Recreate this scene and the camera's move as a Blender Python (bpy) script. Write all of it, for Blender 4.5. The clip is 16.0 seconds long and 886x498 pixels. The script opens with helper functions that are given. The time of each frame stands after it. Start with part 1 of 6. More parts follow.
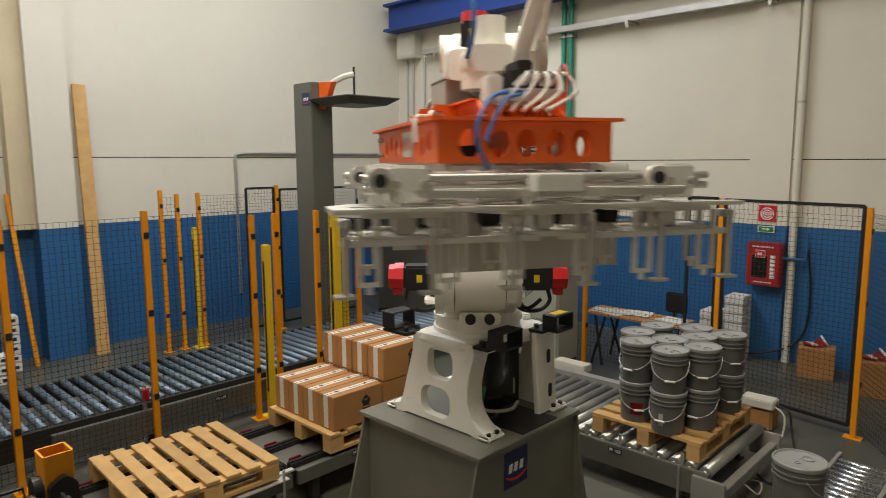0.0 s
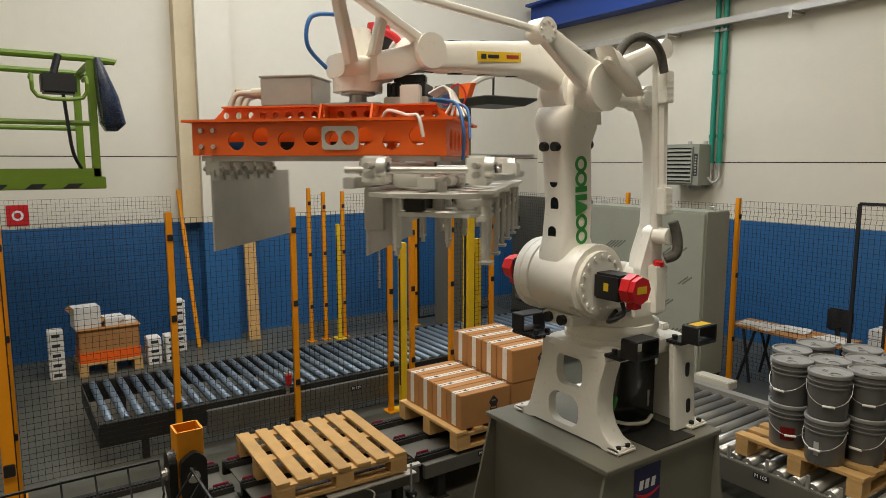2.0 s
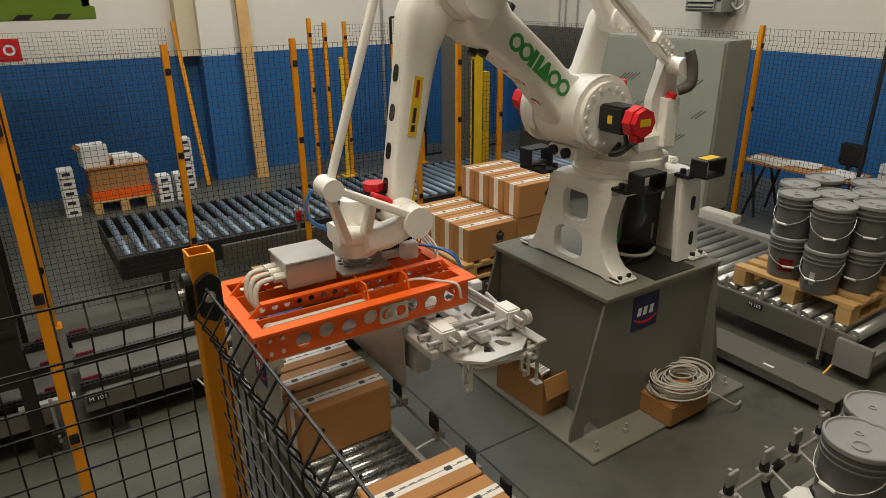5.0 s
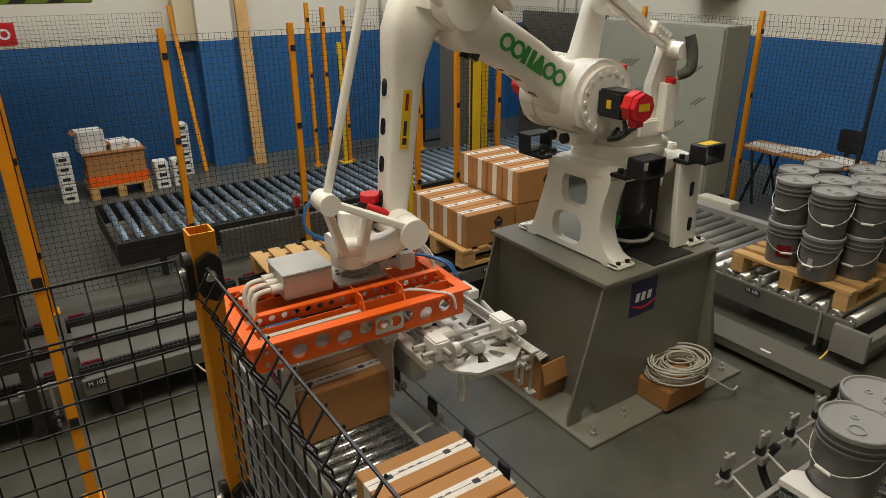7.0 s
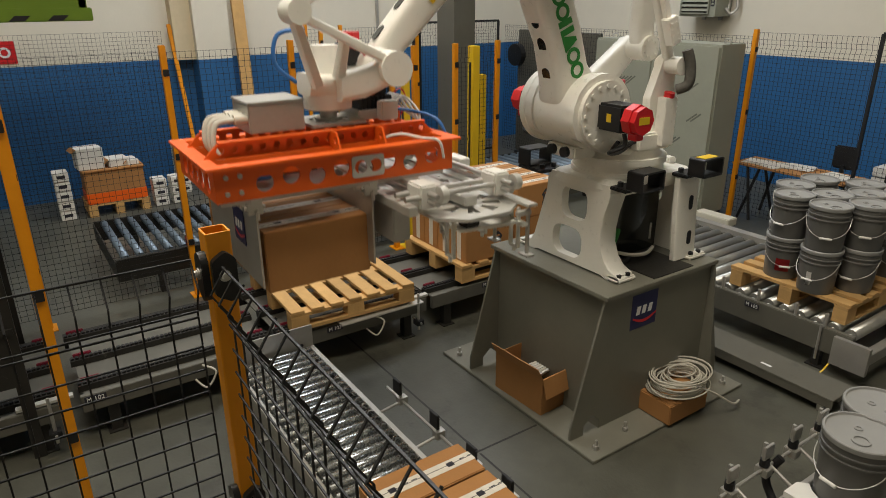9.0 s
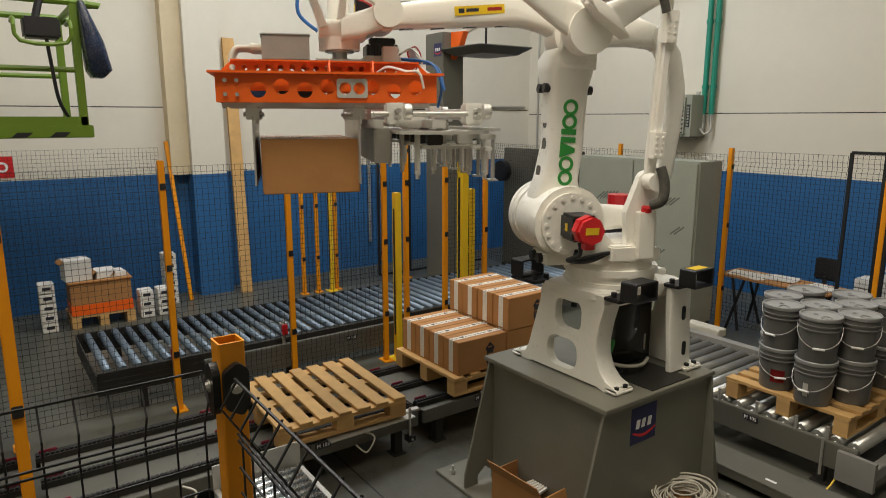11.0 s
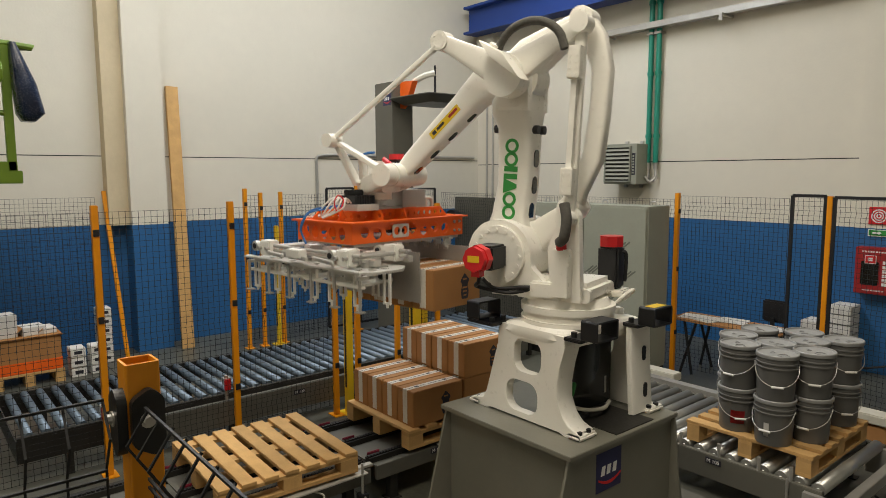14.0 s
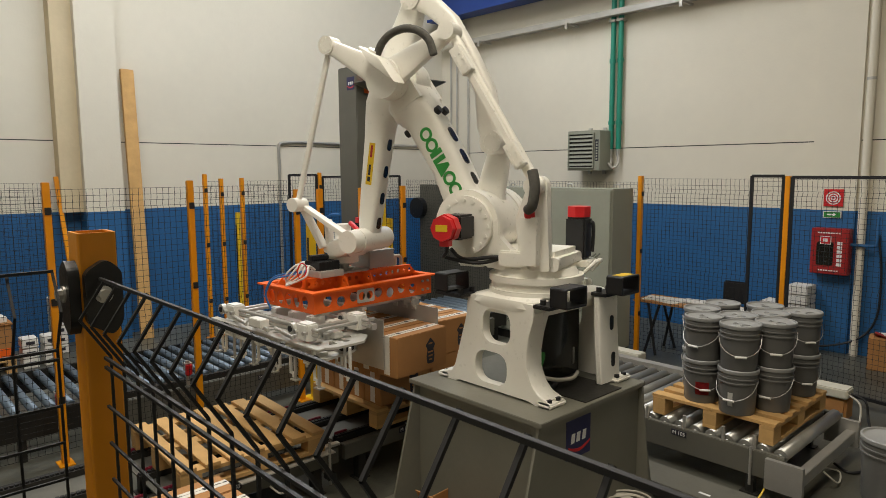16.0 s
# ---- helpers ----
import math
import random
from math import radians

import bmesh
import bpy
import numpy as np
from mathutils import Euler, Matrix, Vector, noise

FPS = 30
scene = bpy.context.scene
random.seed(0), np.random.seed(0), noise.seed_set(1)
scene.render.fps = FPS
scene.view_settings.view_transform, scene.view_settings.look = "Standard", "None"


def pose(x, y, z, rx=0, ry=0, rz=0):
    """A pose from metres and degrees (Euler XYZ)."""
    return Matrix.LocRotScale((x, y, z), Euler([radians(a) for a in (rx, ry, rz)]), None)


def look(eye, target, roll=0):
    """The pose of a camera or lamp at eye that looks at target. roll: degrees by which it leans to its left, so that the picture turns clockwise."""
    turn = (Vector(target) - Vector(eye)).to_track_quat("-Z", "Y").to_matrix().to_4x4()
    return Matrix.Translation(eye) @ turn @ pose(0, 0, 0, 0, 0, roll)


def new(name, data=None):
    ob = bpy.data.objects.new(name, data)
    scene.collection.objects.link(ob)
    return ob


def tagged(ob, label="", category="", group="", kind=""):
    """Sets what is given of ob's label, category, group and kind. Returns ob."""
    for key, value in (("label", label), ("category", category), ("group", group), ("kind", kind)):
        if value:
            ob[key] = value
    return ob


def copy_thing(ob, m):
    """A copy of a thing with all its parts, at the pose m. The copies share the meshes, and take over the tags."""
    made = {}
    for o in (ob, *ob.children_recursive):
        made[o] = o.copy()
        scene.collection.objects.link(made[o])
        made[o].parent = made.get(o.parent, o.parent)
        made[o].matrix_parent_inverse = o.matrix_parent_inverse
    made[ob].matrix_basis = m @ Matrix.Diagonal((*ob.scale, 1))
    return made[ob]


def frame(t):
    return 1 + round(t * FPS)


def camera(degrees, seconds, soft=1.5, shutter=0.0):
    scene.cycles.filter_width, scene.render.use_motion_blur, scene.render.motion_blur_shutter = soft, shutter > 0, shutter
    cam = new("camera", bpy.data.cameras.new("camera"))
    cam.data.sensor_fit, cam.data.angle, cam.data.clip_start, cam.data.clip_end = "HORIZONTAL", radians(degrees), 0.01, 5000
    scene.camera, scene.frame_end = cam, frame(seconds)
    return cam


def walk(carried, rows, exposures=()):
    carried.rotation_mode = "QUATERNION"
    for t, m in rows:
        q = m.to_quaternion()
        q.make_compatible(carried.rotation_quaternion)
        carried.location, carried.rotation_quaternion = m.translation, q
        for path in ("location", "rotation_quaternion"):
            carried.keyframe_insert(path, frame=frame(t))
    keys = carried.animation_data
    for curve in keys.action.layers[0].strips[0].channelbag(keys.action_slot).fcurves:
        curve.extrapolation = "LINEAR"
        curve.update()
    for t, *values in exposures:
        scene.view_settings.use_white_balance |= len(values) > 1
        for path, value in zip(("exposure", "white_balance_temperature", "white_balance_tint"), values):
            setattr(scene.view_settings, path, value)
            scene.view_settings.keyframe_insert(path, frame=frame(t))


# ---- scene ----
cam = camera(67.6, 16.0, soft=0.85, shutter=0.4)
PATH = [
    (0.0, (0.0, 0.004, 2.386), (-1.376, 1.431, 2.12), -0.3),
    (0.5, (-0.002, 0.013, 2.363), (-1.473, 1.342, 2.098), -0.1),
    (1.0, (-0.005, 0.035, 2.366), (-1.582, 1.235, 2.1), 0.0),
    (1.5, (-0.008, 0.038, 2.379), (-1.632, 1.174, 2.115), 0.0),
    (2.0, (-0.008, 0.043, 2.379), (-1.648, 1.158, 2.118), -0.0),
    (2.5, (-0.01, 0.046, 2.373), (-1.654, 1.15, 2.095), -0.0),
    (3.0, (-0.009, 0.039, 2.374), (-1.638, 1.126, 1.965), -0.1),
    (3.5, (-0.005, 0.041, 2.378), (-1.611, 1.107, 1.844), -0.3),
    (4.0, (-0.011, 0.05, 2.37), (-1.59, 1.095, 1.725), -0.4),
    (6.5, (-0.009, 0.047, 2.35), (-1.552, 1.069, 1.593), -0.4),
    (7.0, (-0.01, 0.044, 2.346), (-1.548, 1.068, 1.581), -0.3),
    (7.5, (-0.004, 0.045, 2.342), (-1.539, 1.071, 1.572), -0.3),
    (8.0, (0.0, 0.042, 2.333), (-1.534, 1.069, 1.564), -0.3),
    (10.5, (-0.043, -0.027, 2.316), (-1.635, 1.084, 1.835), -0.1),
    (11.0, (-0.048, -0.024, 2.314), (-1.647, 1.113, 1.925), -0.0),
    (11.5, (-0.062, -0.019, 2.31), (-1.656, 1.142, 1.98), -0.0),
    (12.0, (-0.079, -0.005, 2.311), (-1.666, 1.177, 2.021), -0.1),
    (12.5, (-0.102, 0.009, 2.303), (-1.678, 1.212, 2.043), -0.1),
    (13.0, (-0.126, 0.014, 2.291), (-1.686, 1.242, 2.048), -0.1),
    (13.5, (-0.148, 0.035, 2.254), (-1.694, 1.283, 2.024), -0.2),
    (14.0, (-0.164, 0.043, 2.215), (-1.692, 1.314, 1.989), -0.2),
    (14.5, (-0.179, 0.037, 2.172), (-1.687, 1.33, 1.946), -0.2),
    (15.0, (-0.188, 0.049, 2.125), (-1.679, 1.363, 1.897), -0.3),
    (15.5, (-0.197, 0.053, 2.082), (-1.67, 1.385, 1.853), -0.3),
    (16.0, (-0.199, 0.046, 2.063), (-1.655, 1.398, 1.829), -0.3),
]
SIZE = 1.24                             # metres to one unit of the plan
walk(cam, [(t, look(SIZE * Vector(eye), SIZE * Vector(target), roll)) for t, eye, target, roll in PATH])

# ==== body ====
# ---- light ----
world = bpy.data.worlds.new("sky")
scene.world = world
world.use_nodes = True
sky = world.node_tree.nodes.new("ShaderNodeTexSky")
sky.sky_type, sky.sun_disc, sky.sun_elevation, sky.sun_rotation = "NISHITA", False, radians(40), radians(200)
world.node_tree.links.new(sky.outputs[0], world.node_tree.nodes["Background"].inputs[0])
world.node_tree.nodes["Background"].inputs[1].default_value = 0.05
scene.view_settings.exposure = -0.16


def area_lamp(name, x, y, z, sx, sy, watts, colour, rx=0, ry=0, rz=0):
    """An area lamp added out of view, standing in for the hall's daylight."""
    data = bpy.data.lights.new(name, "AREA")
    data.shape, data.size, data.size_y, data.energy, data.color = "RECTANGLE", SIZE * sx, SIZE * sy, SIZE ** 2 * watts, colour
    lamp = new(name, data)
    lamp.matrix_world = pose(SIZE * x, SIZE * y, SIZE * z, rx, ry, rz)
    return lamp


WL, WR, TOP = -9.12, 8.33, 6.9          # the two long walls and the roof
# two unseen lamps added under the roof, tuned to light wall and robot
area_lamp("added_roof_lamp", -6.0, 3.5, TOP - 0.04, 1.8, 6.4, 380, (0.94, 0.965, 1.0))
area_lamp("added_roof_lamp", -1.3, 0.7, TOP - 0.04, 1.9, 4.6, 360, (1.0, 0.905, 0.755))
# unseen lamp added at the blank south wall to brighten the robot's front
area_lamp("added_south_lamp", -3.4, -6.0, 4.8, 5.0, 1.6, 92, (1.0, 0.93, 0.8), 78, 0, 0)


# ---- materials ----
def mat(name, base, rough=0.5, metal=0.0, vary=0.12, scale=9.0, bump=0.0, bscale=60.0, speck=0.0, coat=0.0, per=0.0, wear=None):
    """A surface with two scales of variation, fine relief and, where asked, wear of another colour."""
    m = bpy.data.materials.new(name)
    m.use_nodes = True
    nt = m.node_tree
    b = nt.nodes["Principled BSDF"]
    co = nt.nodes.new("ShaderNodeTexCoord")
    n1 = nt.nodes.new("ShaderNodeTexNoise")
    n1.inputs["Scale"].default_value, n1.inputs["Detail"].default_value = scale, 5
    n2 = nt.nodes.new("ShaderNodeTexNoise")
    n2.inputs["Scale"].default_value, n2.inputs["Detail"].default_value = scale * 9, 3
    for n in (n1, n2):
        nt.links.new(co.outputs["Object"], n.inputs["Vector"])
    mix = nt.nodes.new("ShaderNodeMath")
    mix.operation = "MULTIPLY_ADD"
    mix.inputs[1].default_value = 0.35
    nt.links.new(n2.outputs[0], mix.inputs[0])
    nt.links.new(n1.outputs[0], mix.inputs[2])
    ramp = nt.nodes.new("ShaderNodeMapRange")
    ramp.inputs[1].default_value, ramp.inputs[2].default_value = 0.35, 1.0
    ramp.inputs[3].default_value, ramp.inputs[4].default_value = 1 - vary, 1 + vary
    nt.links.new(mix.outputs[0], ramp.inputs[0])
    mul = nt.nodes.new("ShaderNodeVectorMath")
    mul.operation = "SCALE"
    mul.inputs[0].default_value = base
    nt.links.new(ramp.outputs[0], mul.inputs["Scale"])
    out = mul.outputs[0]
    if per:
        info = nt.nodes.new("ShaderNodeObjectInfo")
        pr = nt.nodes.new("ShaderNodeMapRange")
        pr.inputs[3].default_value, pr.inputs[4].default_value = 1 - per, 1 + per
        nt.links.new(info.outputs["Random"], pr.inputs[0])
        m2 = nt.nodes.new("ShaderNodeVectorMath")
        m2.operation = "SCALE"
        nt.links.new(out, m2.inputs[0])
        nt.links.new(pr.outputs[0], m2.inputs["Scale"])
        out = m2.outputs[0]
    if wear:
        n3 = nt.nodes.new("ShaderNodeTexNoise")
        n3.inputs["Scale"].default_value, n3.inputs["Detail"].default_value, n3.inputs["Roughness"].default_value = wear[1], 8, 0.7
        nt.links.new(co.outputs["Object"], n3.inputs["Vector"])
        wr = nt.nodes.new("ShaderNodeMapRange")
        wr.inputs[1].default_value, wr.inputs[2].default_value = wear[2], wear[2] + 0.08
        wr.inputs[4].default_value = wear[3]
        nt.links.new(n3.outputs[0], wr.inputs[0])
        mx = nt.nodes.new("ShaderNodeMix")
        mx.data_type = "RGBA"
        mx.inputs["B"].default_value = (*wear[0], 1)
        nt.links.new(wr.outputs[0], mx.inputs["Factor"])
        nt.links.new(out, mx.inputs["A"])
        out = mx.outputs["Result"]
    nt.links.new(out, b.inputs["Base Color"])
    rr = nt.nodes.new("ShaderNodeMapRange")
    rr.inputs[3].default_value, rr.inputs[4].default_value = max(rough - 0.1, 0.04), min(rough + 0.12, 1)
    nt.links.new(n2.outputs[0], rr.inputs[0])
    nt.links.new(rr.outputs[0], b.inputs["Roughness"])
    b.inputs["Metallic"].default_value = metal
    b.inputs["Coat Weight"].default_value = coat
    if bump:
        n4 = nt.nodes.new("ShaderNodeTexNoise")
        n4.inputs["Scale"].default_value, n4.inputs["Detail"].default_value = bscale, 4
        nt.links.new(co.outputs["Object"], n4.inputs["Vector"])
        bp = nt.nodes.new("ShaderNodeBump")
        bp.inputs["Strength"].default_value, bp.inputs["Distance"].default_value = bump, 0.01
        nt.links.new(n4.outputs[0], bp.inputs["Height"])
        nt.links.new(bp.outputs[0], b.inputs["Normal"])
    return m


WALL = mat("wall_paint", (0.71, 0.665, 0.555), 0.85, vary=0.06, scale=0.6, bump=0.15, bscale=30, wear=((0.5, 0.46, 0.38), 0.8, 0.68, 0.25))
BLUE = mat("blue_wall_paint", (0.02, 0.118, 0.295), 0.55, vary=0.12, scale=1.2, bump=0.2, bscale=25, wear=((0.2, 0.28, 0.36), 3.5, 0.72, 0.5))
CONCRETE = mat("concrete_floor", (0.086, 0.085, 0.066), 0.38, vary=0.42, scale=0.9, bump=0.14, bscale=40, wear=((0.05, 0.048, 0.038), 1.9, 0.57, 0.65))
BEIGE = mat("beige_strip", (0.6, 0.5, 0.33), 0.85, vary=0.1, scale=1.5, bump=0.2, bscale=25)
CEIL = mat("ceiling_panel", (0.55, 0.54, 0.5), 0.8, vary=0.06, scale=1)
ORANGE = mat("orange_yellow_paint", (0.76, 0.285, 0.003), 0.38, vary=0.08, scale=6, bump=0.05, wear=((0.25, 0.12, 0.03), 9, 0.7, 0.6))
YELLOW = mat("yellow_paint", (0.75, 0.5, 0.015), 0.42, vary=0.08, scale=6)
REDOR = mat("orange_red_paint", (0.84, 0.125, 0.006), 0.46, vary=0.06, scale=6, bump=0.04)
BLACK = mat("black_plastic", (0.012, 0.012, 0.013), 0.45, vary=0.2, scale=20)
WIRE = mat("black_wire", (0.01, 0.01, 0.011), 0.5, vary=0.2, scale=12)
WHITE = mat("white_robot_paint", (0.89, 0.865, 0.785), 0.3, vary=0.035, scale=3, bump=0.08, bscale=120, wear=((0.45, 0.42, 0.36), 5, 0.72, 0.35))
CREAM = mat("cream_plastic", (0.62, 0.59, 0.49), 0.5, vary=0.05)
GREYP = mat("grey_paint", (0.122, 0.117, 0.094), 0.44, vary=0.1, scale=2.5, bump=0.06, wear=((0.05, 0.05, 0.047), 3, 0.64, 0.5))
GALV = mat("dull_galvanised_sheet", (0.15, 0.145, 0.122), 0.5, 0.35, vary=0.2, scale=4, bump=0.05, wear=((0.07, 0.066, 0.055), 4, 0.62, 0.6))
PEDP = mat("pedestal_paint", (0.18, 0.174, 0.14), 0.34, vary=0.12, scale=2.5, bump=0.06, wear=((0.12, 0.115, 0.095), 3, 0.64, 0.5))
STEEL = mat("brushed_steel", (0.5, 0.485, 0.45), 0.4, 0.65, vary=0.12, scale=5, bump=0.06, bscale=90)
ZINC = mat("zinc_roller", (0.52, 0.54, 0.55), 0.26, 0.95, vary=0.1, scale=8, per=0.08)
ROLL = mat("plain_roller", (0.15, 0.195, 0.24), 0.42, 0.35, vary=0.12, scale=6, per=0.12)
ROLLG = mat("steel_roller", (0.42, 0.415, 0.38), 0.34, 0.7, vary=0.15, scale=6, per=0.12)
DARKST = mat("dark_steel", (0.034, 0.032, 0.028), 0.5, 0.4, vary=0.2, scale=5, wear=((0.2, 0.18, 0.15), 6, 0.65, 0.5))
ALU = mat("cast_aluminium", (0.62, 0.61, 0.565), 0.42, 0.5, vary=0.08, scale=7, bump=0.05)
CARD = mat("cardboard", (0.41, 0.195, 0.062), 0.72, vary=0.1, scale=4, bump=0.1, bscale=50, per=0.08, wear=((0.28, 0.14, 0.06), 4, 0.66, 0.5))
TAPE = mat("white_tape", (0.72, 0.68, 0.6), 0.3, vary=0.1, scale=25)
WOOD = mat("pallet_wood", (0.54, 0.325, 0.12), 0.75, vary=0.16, scale=7, bump=0.2, bscale=45, per=0.14, wear=((0.3, 0.17, 0.07), 9, 0.66, 0.6))
PAIL = mat("grey_pail_plastic", (0.12, 0.118, 0.11), 0.36, vary=0.06, scale=5, per=0.05)
LID = mat("grey_pail_lid", (0.3, 0.3, 0.29), 0.33, vary=0.06, scale=6)
RED = mat("red_plastic", (0.62, 0.018, 0.022), 0.35, vary=0.06)
REDP = mat("red_cabinet_paint", (0.34, 0.018, 0.018), 0.4, vary=0.08)
GREEN = mat("green_print", (0.03, 0.27, 0.045), 0.5, vary=0.05)
TEAL = mat("green_pipe_paint", (0.015, 0.25, 0.17), 0.4, vary=0.06)
LIME = mat("lime_lift_paint", (0.13, 0.22, 0.015), 0.4, vary=0.08)
NAVY = mat("navy_print", (0.02, 0.022, 0.09), 0.45, vary=0.08)
PRINTW = mat("white_print", (0.8, 0.8, 0.78), 0.5, vary=0.02)
PRINTB = mat("dark_print", (0.02, 0.02, 0.03), 0.5, vary=0.1)
BEAM = mat("blue_beam_paint", (0.012, 0.05, 0.25), 0.5, vary=0.08, scale=2)
CABGREY = mat("cabinet_film", (0.3, 0.31, 0.25), 0.45, vary=0.08, scale=2.5, bump=0.04)
HOSE = mat("woven_hose", (0.085, 0.08, 0.068), 0.75, vary=0.25, scale=40, bump=0.5, bscale=160)
CABLE = mat("pale_cable", (0.56, 0.53, 0.45), 0.5, vary=0.08)
BLUEH = mat("blue_hose", (0.03, 0.14, 0.4), 0.4, vary=0.1)
TINT = mat("tinted_panel", (0.012, 0.014, 0.013), 0.12, vary=0.2, scale=3, coat=0.4)
PURPLE = mat("red_chain_guide", (0.2, 0.012, 0.03), 0.5, vary=0.15)
PAPER = mat("paper", (0.72, 0.7, 0.65), 0.8, vary=0.06)
FOAM = mat("white_plastic", (0.74, 0.73, 0.68), 0.55, vary=0.05, scale=5)


# ---- mesh helpers ----
def link(name, bm, material, parent=None, label="", smooth=None):
    me = bpy.data.meshes.new(name)
    bmesh.ops.recalc_face_normals(bm, faces=bm.faces[:])
    if smooth is not None:
        for f in bm.faces:
            f.smooth = True
        for e in bm.edges:
            if len(e.link_faces) == 2 and e.calc_face_angle(0) > radians(smooth):
                e.smooth = False
    bm.to_mesh(me)
    bm.free()
    me.materials.append(material)
    ob = new(name, me)
    if parent is not None:
        ob.parent = parent
    return tagged(ob, label)


def part(name, bm, material, parent, label="", smooth=None):
    return link(name, bm, material, parent, label, smooth)


def thing(name, label, category, group="", at=None):
    ob = tagged(new(name), label, category, group)
    ob.empty_display_size = 0.1
    if at is not None:
        ob.matrix_basis = at
    return ob


def shared(name, me, parent, m):
    ob = new(name, me)
    ob.parent = parent
    ob.matrix_basis = m
    return ob


def box(bm, x0, y0, z0, x1, y1, z1, bevel=0.0, m=None):
    ret = bmesh.ops.create_cube(bm, size=1)
    vs = ret["verts"]
    mm = Matrix.Translation(((x0 + x1) / 2, (y0 + y1) / 2, (z0 + z1) / 2)) @ Matrix.Diagonal((abs(x1 - x0), abs(y1 - y0), abs(z1 - z0), 1))
    bmesh.ops.transform(bm, matrix=(m @ mm) if m else mm, verts=vs)
    if bevel:
        es = list({e for v in vs for e in v.link_edges})
        bmesh.ops.bevel(bm, geom=es, offset=bevel, segments=2, affect="EDGES", clamp_overlap=True)
    return bm


def bx(*a, **k):
    return box(bmesh.new(), *a, **k)


def cyl(bm, p0, p1, r, seg=16, r2=None, caps=True):
    p0, p1 = Vector(p0), Vector(p1)
    d = p1 - p0
    q = d.to_track_quat("Z", "Y").to_matrix().to_4x4()
    bmesh.ops.create_cone(bm, cap_ends=caps, segments=seg, radius1=r, radius2=r if r2 is None else r2, depth=d.length, matrix=Matrix.Translation((p0 + p1) / 2) @ q)
    return bm


def tube(bm, pts, r, seg=8, closed=False, steps=6):
    """A round bar along a smooth line through pts."""
    P = [Vector(p) for p in pts]
    if steps > 1 and len(P) > 2:
        Q = []
        n = len(P)
        for i in range(n if closed else n - 1):
            a, b, c, d = (P[(i + k) % n] if closed else P[min(max(i + k, 0), n - 1)] for k in (-1, 0, 1, 2))
            for j in range(steps):
                t = j / steps
                Q.append(0.5 * ((2 * b) + (c - a) * t + (2 * a - 5 * b + 4 * c - d) * t * t + (3 * b - a - 3 * c + d) * t ** 3))
        if not closed:
            Q.append(P[-1])
        P = Q
    rings, up = [], None
    n = len(P)
    for i, p in enumerate(P):
        d = (P[(i + 1) % n] - P[i - 1]) if closed else (P[min(i + 1, n - 1)] - P[max(i - 1, 0)])
        d.normalize()
        if up is None:
            up = d.orthogonal().normalized()
        up = (up - d * up.dot(d)).normalized()
        s = d.cross(up)
        rings.append([bm.verts.new(p + (up * math.cos(a) + s * math.sin(a)) * r) for a in (2 * math.pi * k / seg for k in range(seg))])
    for i in range(n if closed else n - 1):
        A, B = rings[i], rings[(i + 1) % n]
        for k in range(seg):
            bm.faces.new((A[k], A[(k + 1) % seg], B[(k + 1) % seg], B[k]))
    if not closed:
        bm.faces.new(rings[0])
        bm.faces.new(rings[-1])
    return bm


def bar(bm, a, b, w):
    """A thin four-sided wire from a to b."""
    a, b = Vector(a), Vector(b)
    d = (b - a).normalized()
    u = d.orthogonal().normalized() * w / 2
    v = d.cross(u)
    A = [bm.verts.new(a + o) for o in (u, v, -u, -v)]
    B = [bm.verts.new(b + o) for o in (u, v, -u, -v)]
    for k in range(4):
        bm.faces.new((A[k], A[(k + 1) % 4], B[(k + 1) % 4], B[k]))


def loft(bm, sections, seg=20, power=4.0):
    """A solid through rounded rectangles: each (centre, u axis, half u, v axis, half v)."""
    rings = []
    for c, u, hu, v, hv in sections:
        c, u, v = Vector(c), Vector(u), Vector(v)
        ring = []
        for k in range(seg):
            a = 2 * math.pi * (k + 0.5) / seg
            ca, sa = math.cos(a), math.sin(a)
            ring.append(bm.verts.new(c + u * (hu * math.copysign(abs(ca) ** (2 / power), ca)) + v * (hv * math.copysign(abs(sa) ** (2 / power), sa))))
        rings.append(ring)
    for A, B in zip(rings, rings[1:]):
        for k in range(seg):
            bm.faces.new((A[k], A[(k + 1) % seg], B[(k + 1) % seg], B[k]))
    bm.faces.new(rings[0])
    bm.faces.new(rings[-1])
    return bm


def circle(cx, cy, r, n=16, ry=None):
    return [(cx + r * math.cos(2 * math.pi * k / n), cy + (ry or r) * math.sin(2 * math.pi * k / n)) for k in range(n)]


def slot(cx, cy, w, h, r, n=4):
    out = []
    for sx, sy, a0 in ((1, 1, 0), (-1, 1, 90), (-1, -1, 180), (1, -1, 270)):
        for k in range(n + 1):
            a = radians(a0 + 90 * k / n)
            out.append((cx + sx * (w / 2 - r) + r * math.cos(a), cy + sy * (h / 2 - r) + r * math.sin(a)))
    return out


def rounded(pts, r, n=4):
    """A polygon with its corners rounded."""
    out = []
    m = len(pts)
    for i in range(m):
        p, a, b = Vector(pts[i]), Vector(pts[i - 1]), Vector(pts[(i + 1) % m])
        rr = min(r, (a - p).length * 0.45, (b - p).length * 0.45)
        s, e = p + (a - p).normalized() * rr, p + (b - p).normalized() * rr
        for k in range(n + 1):
            t = k / n
            out.append(tuple(s * (1 - t) ** 2 + p * 2 * t * (1 - t) + e * t * t))
    return out


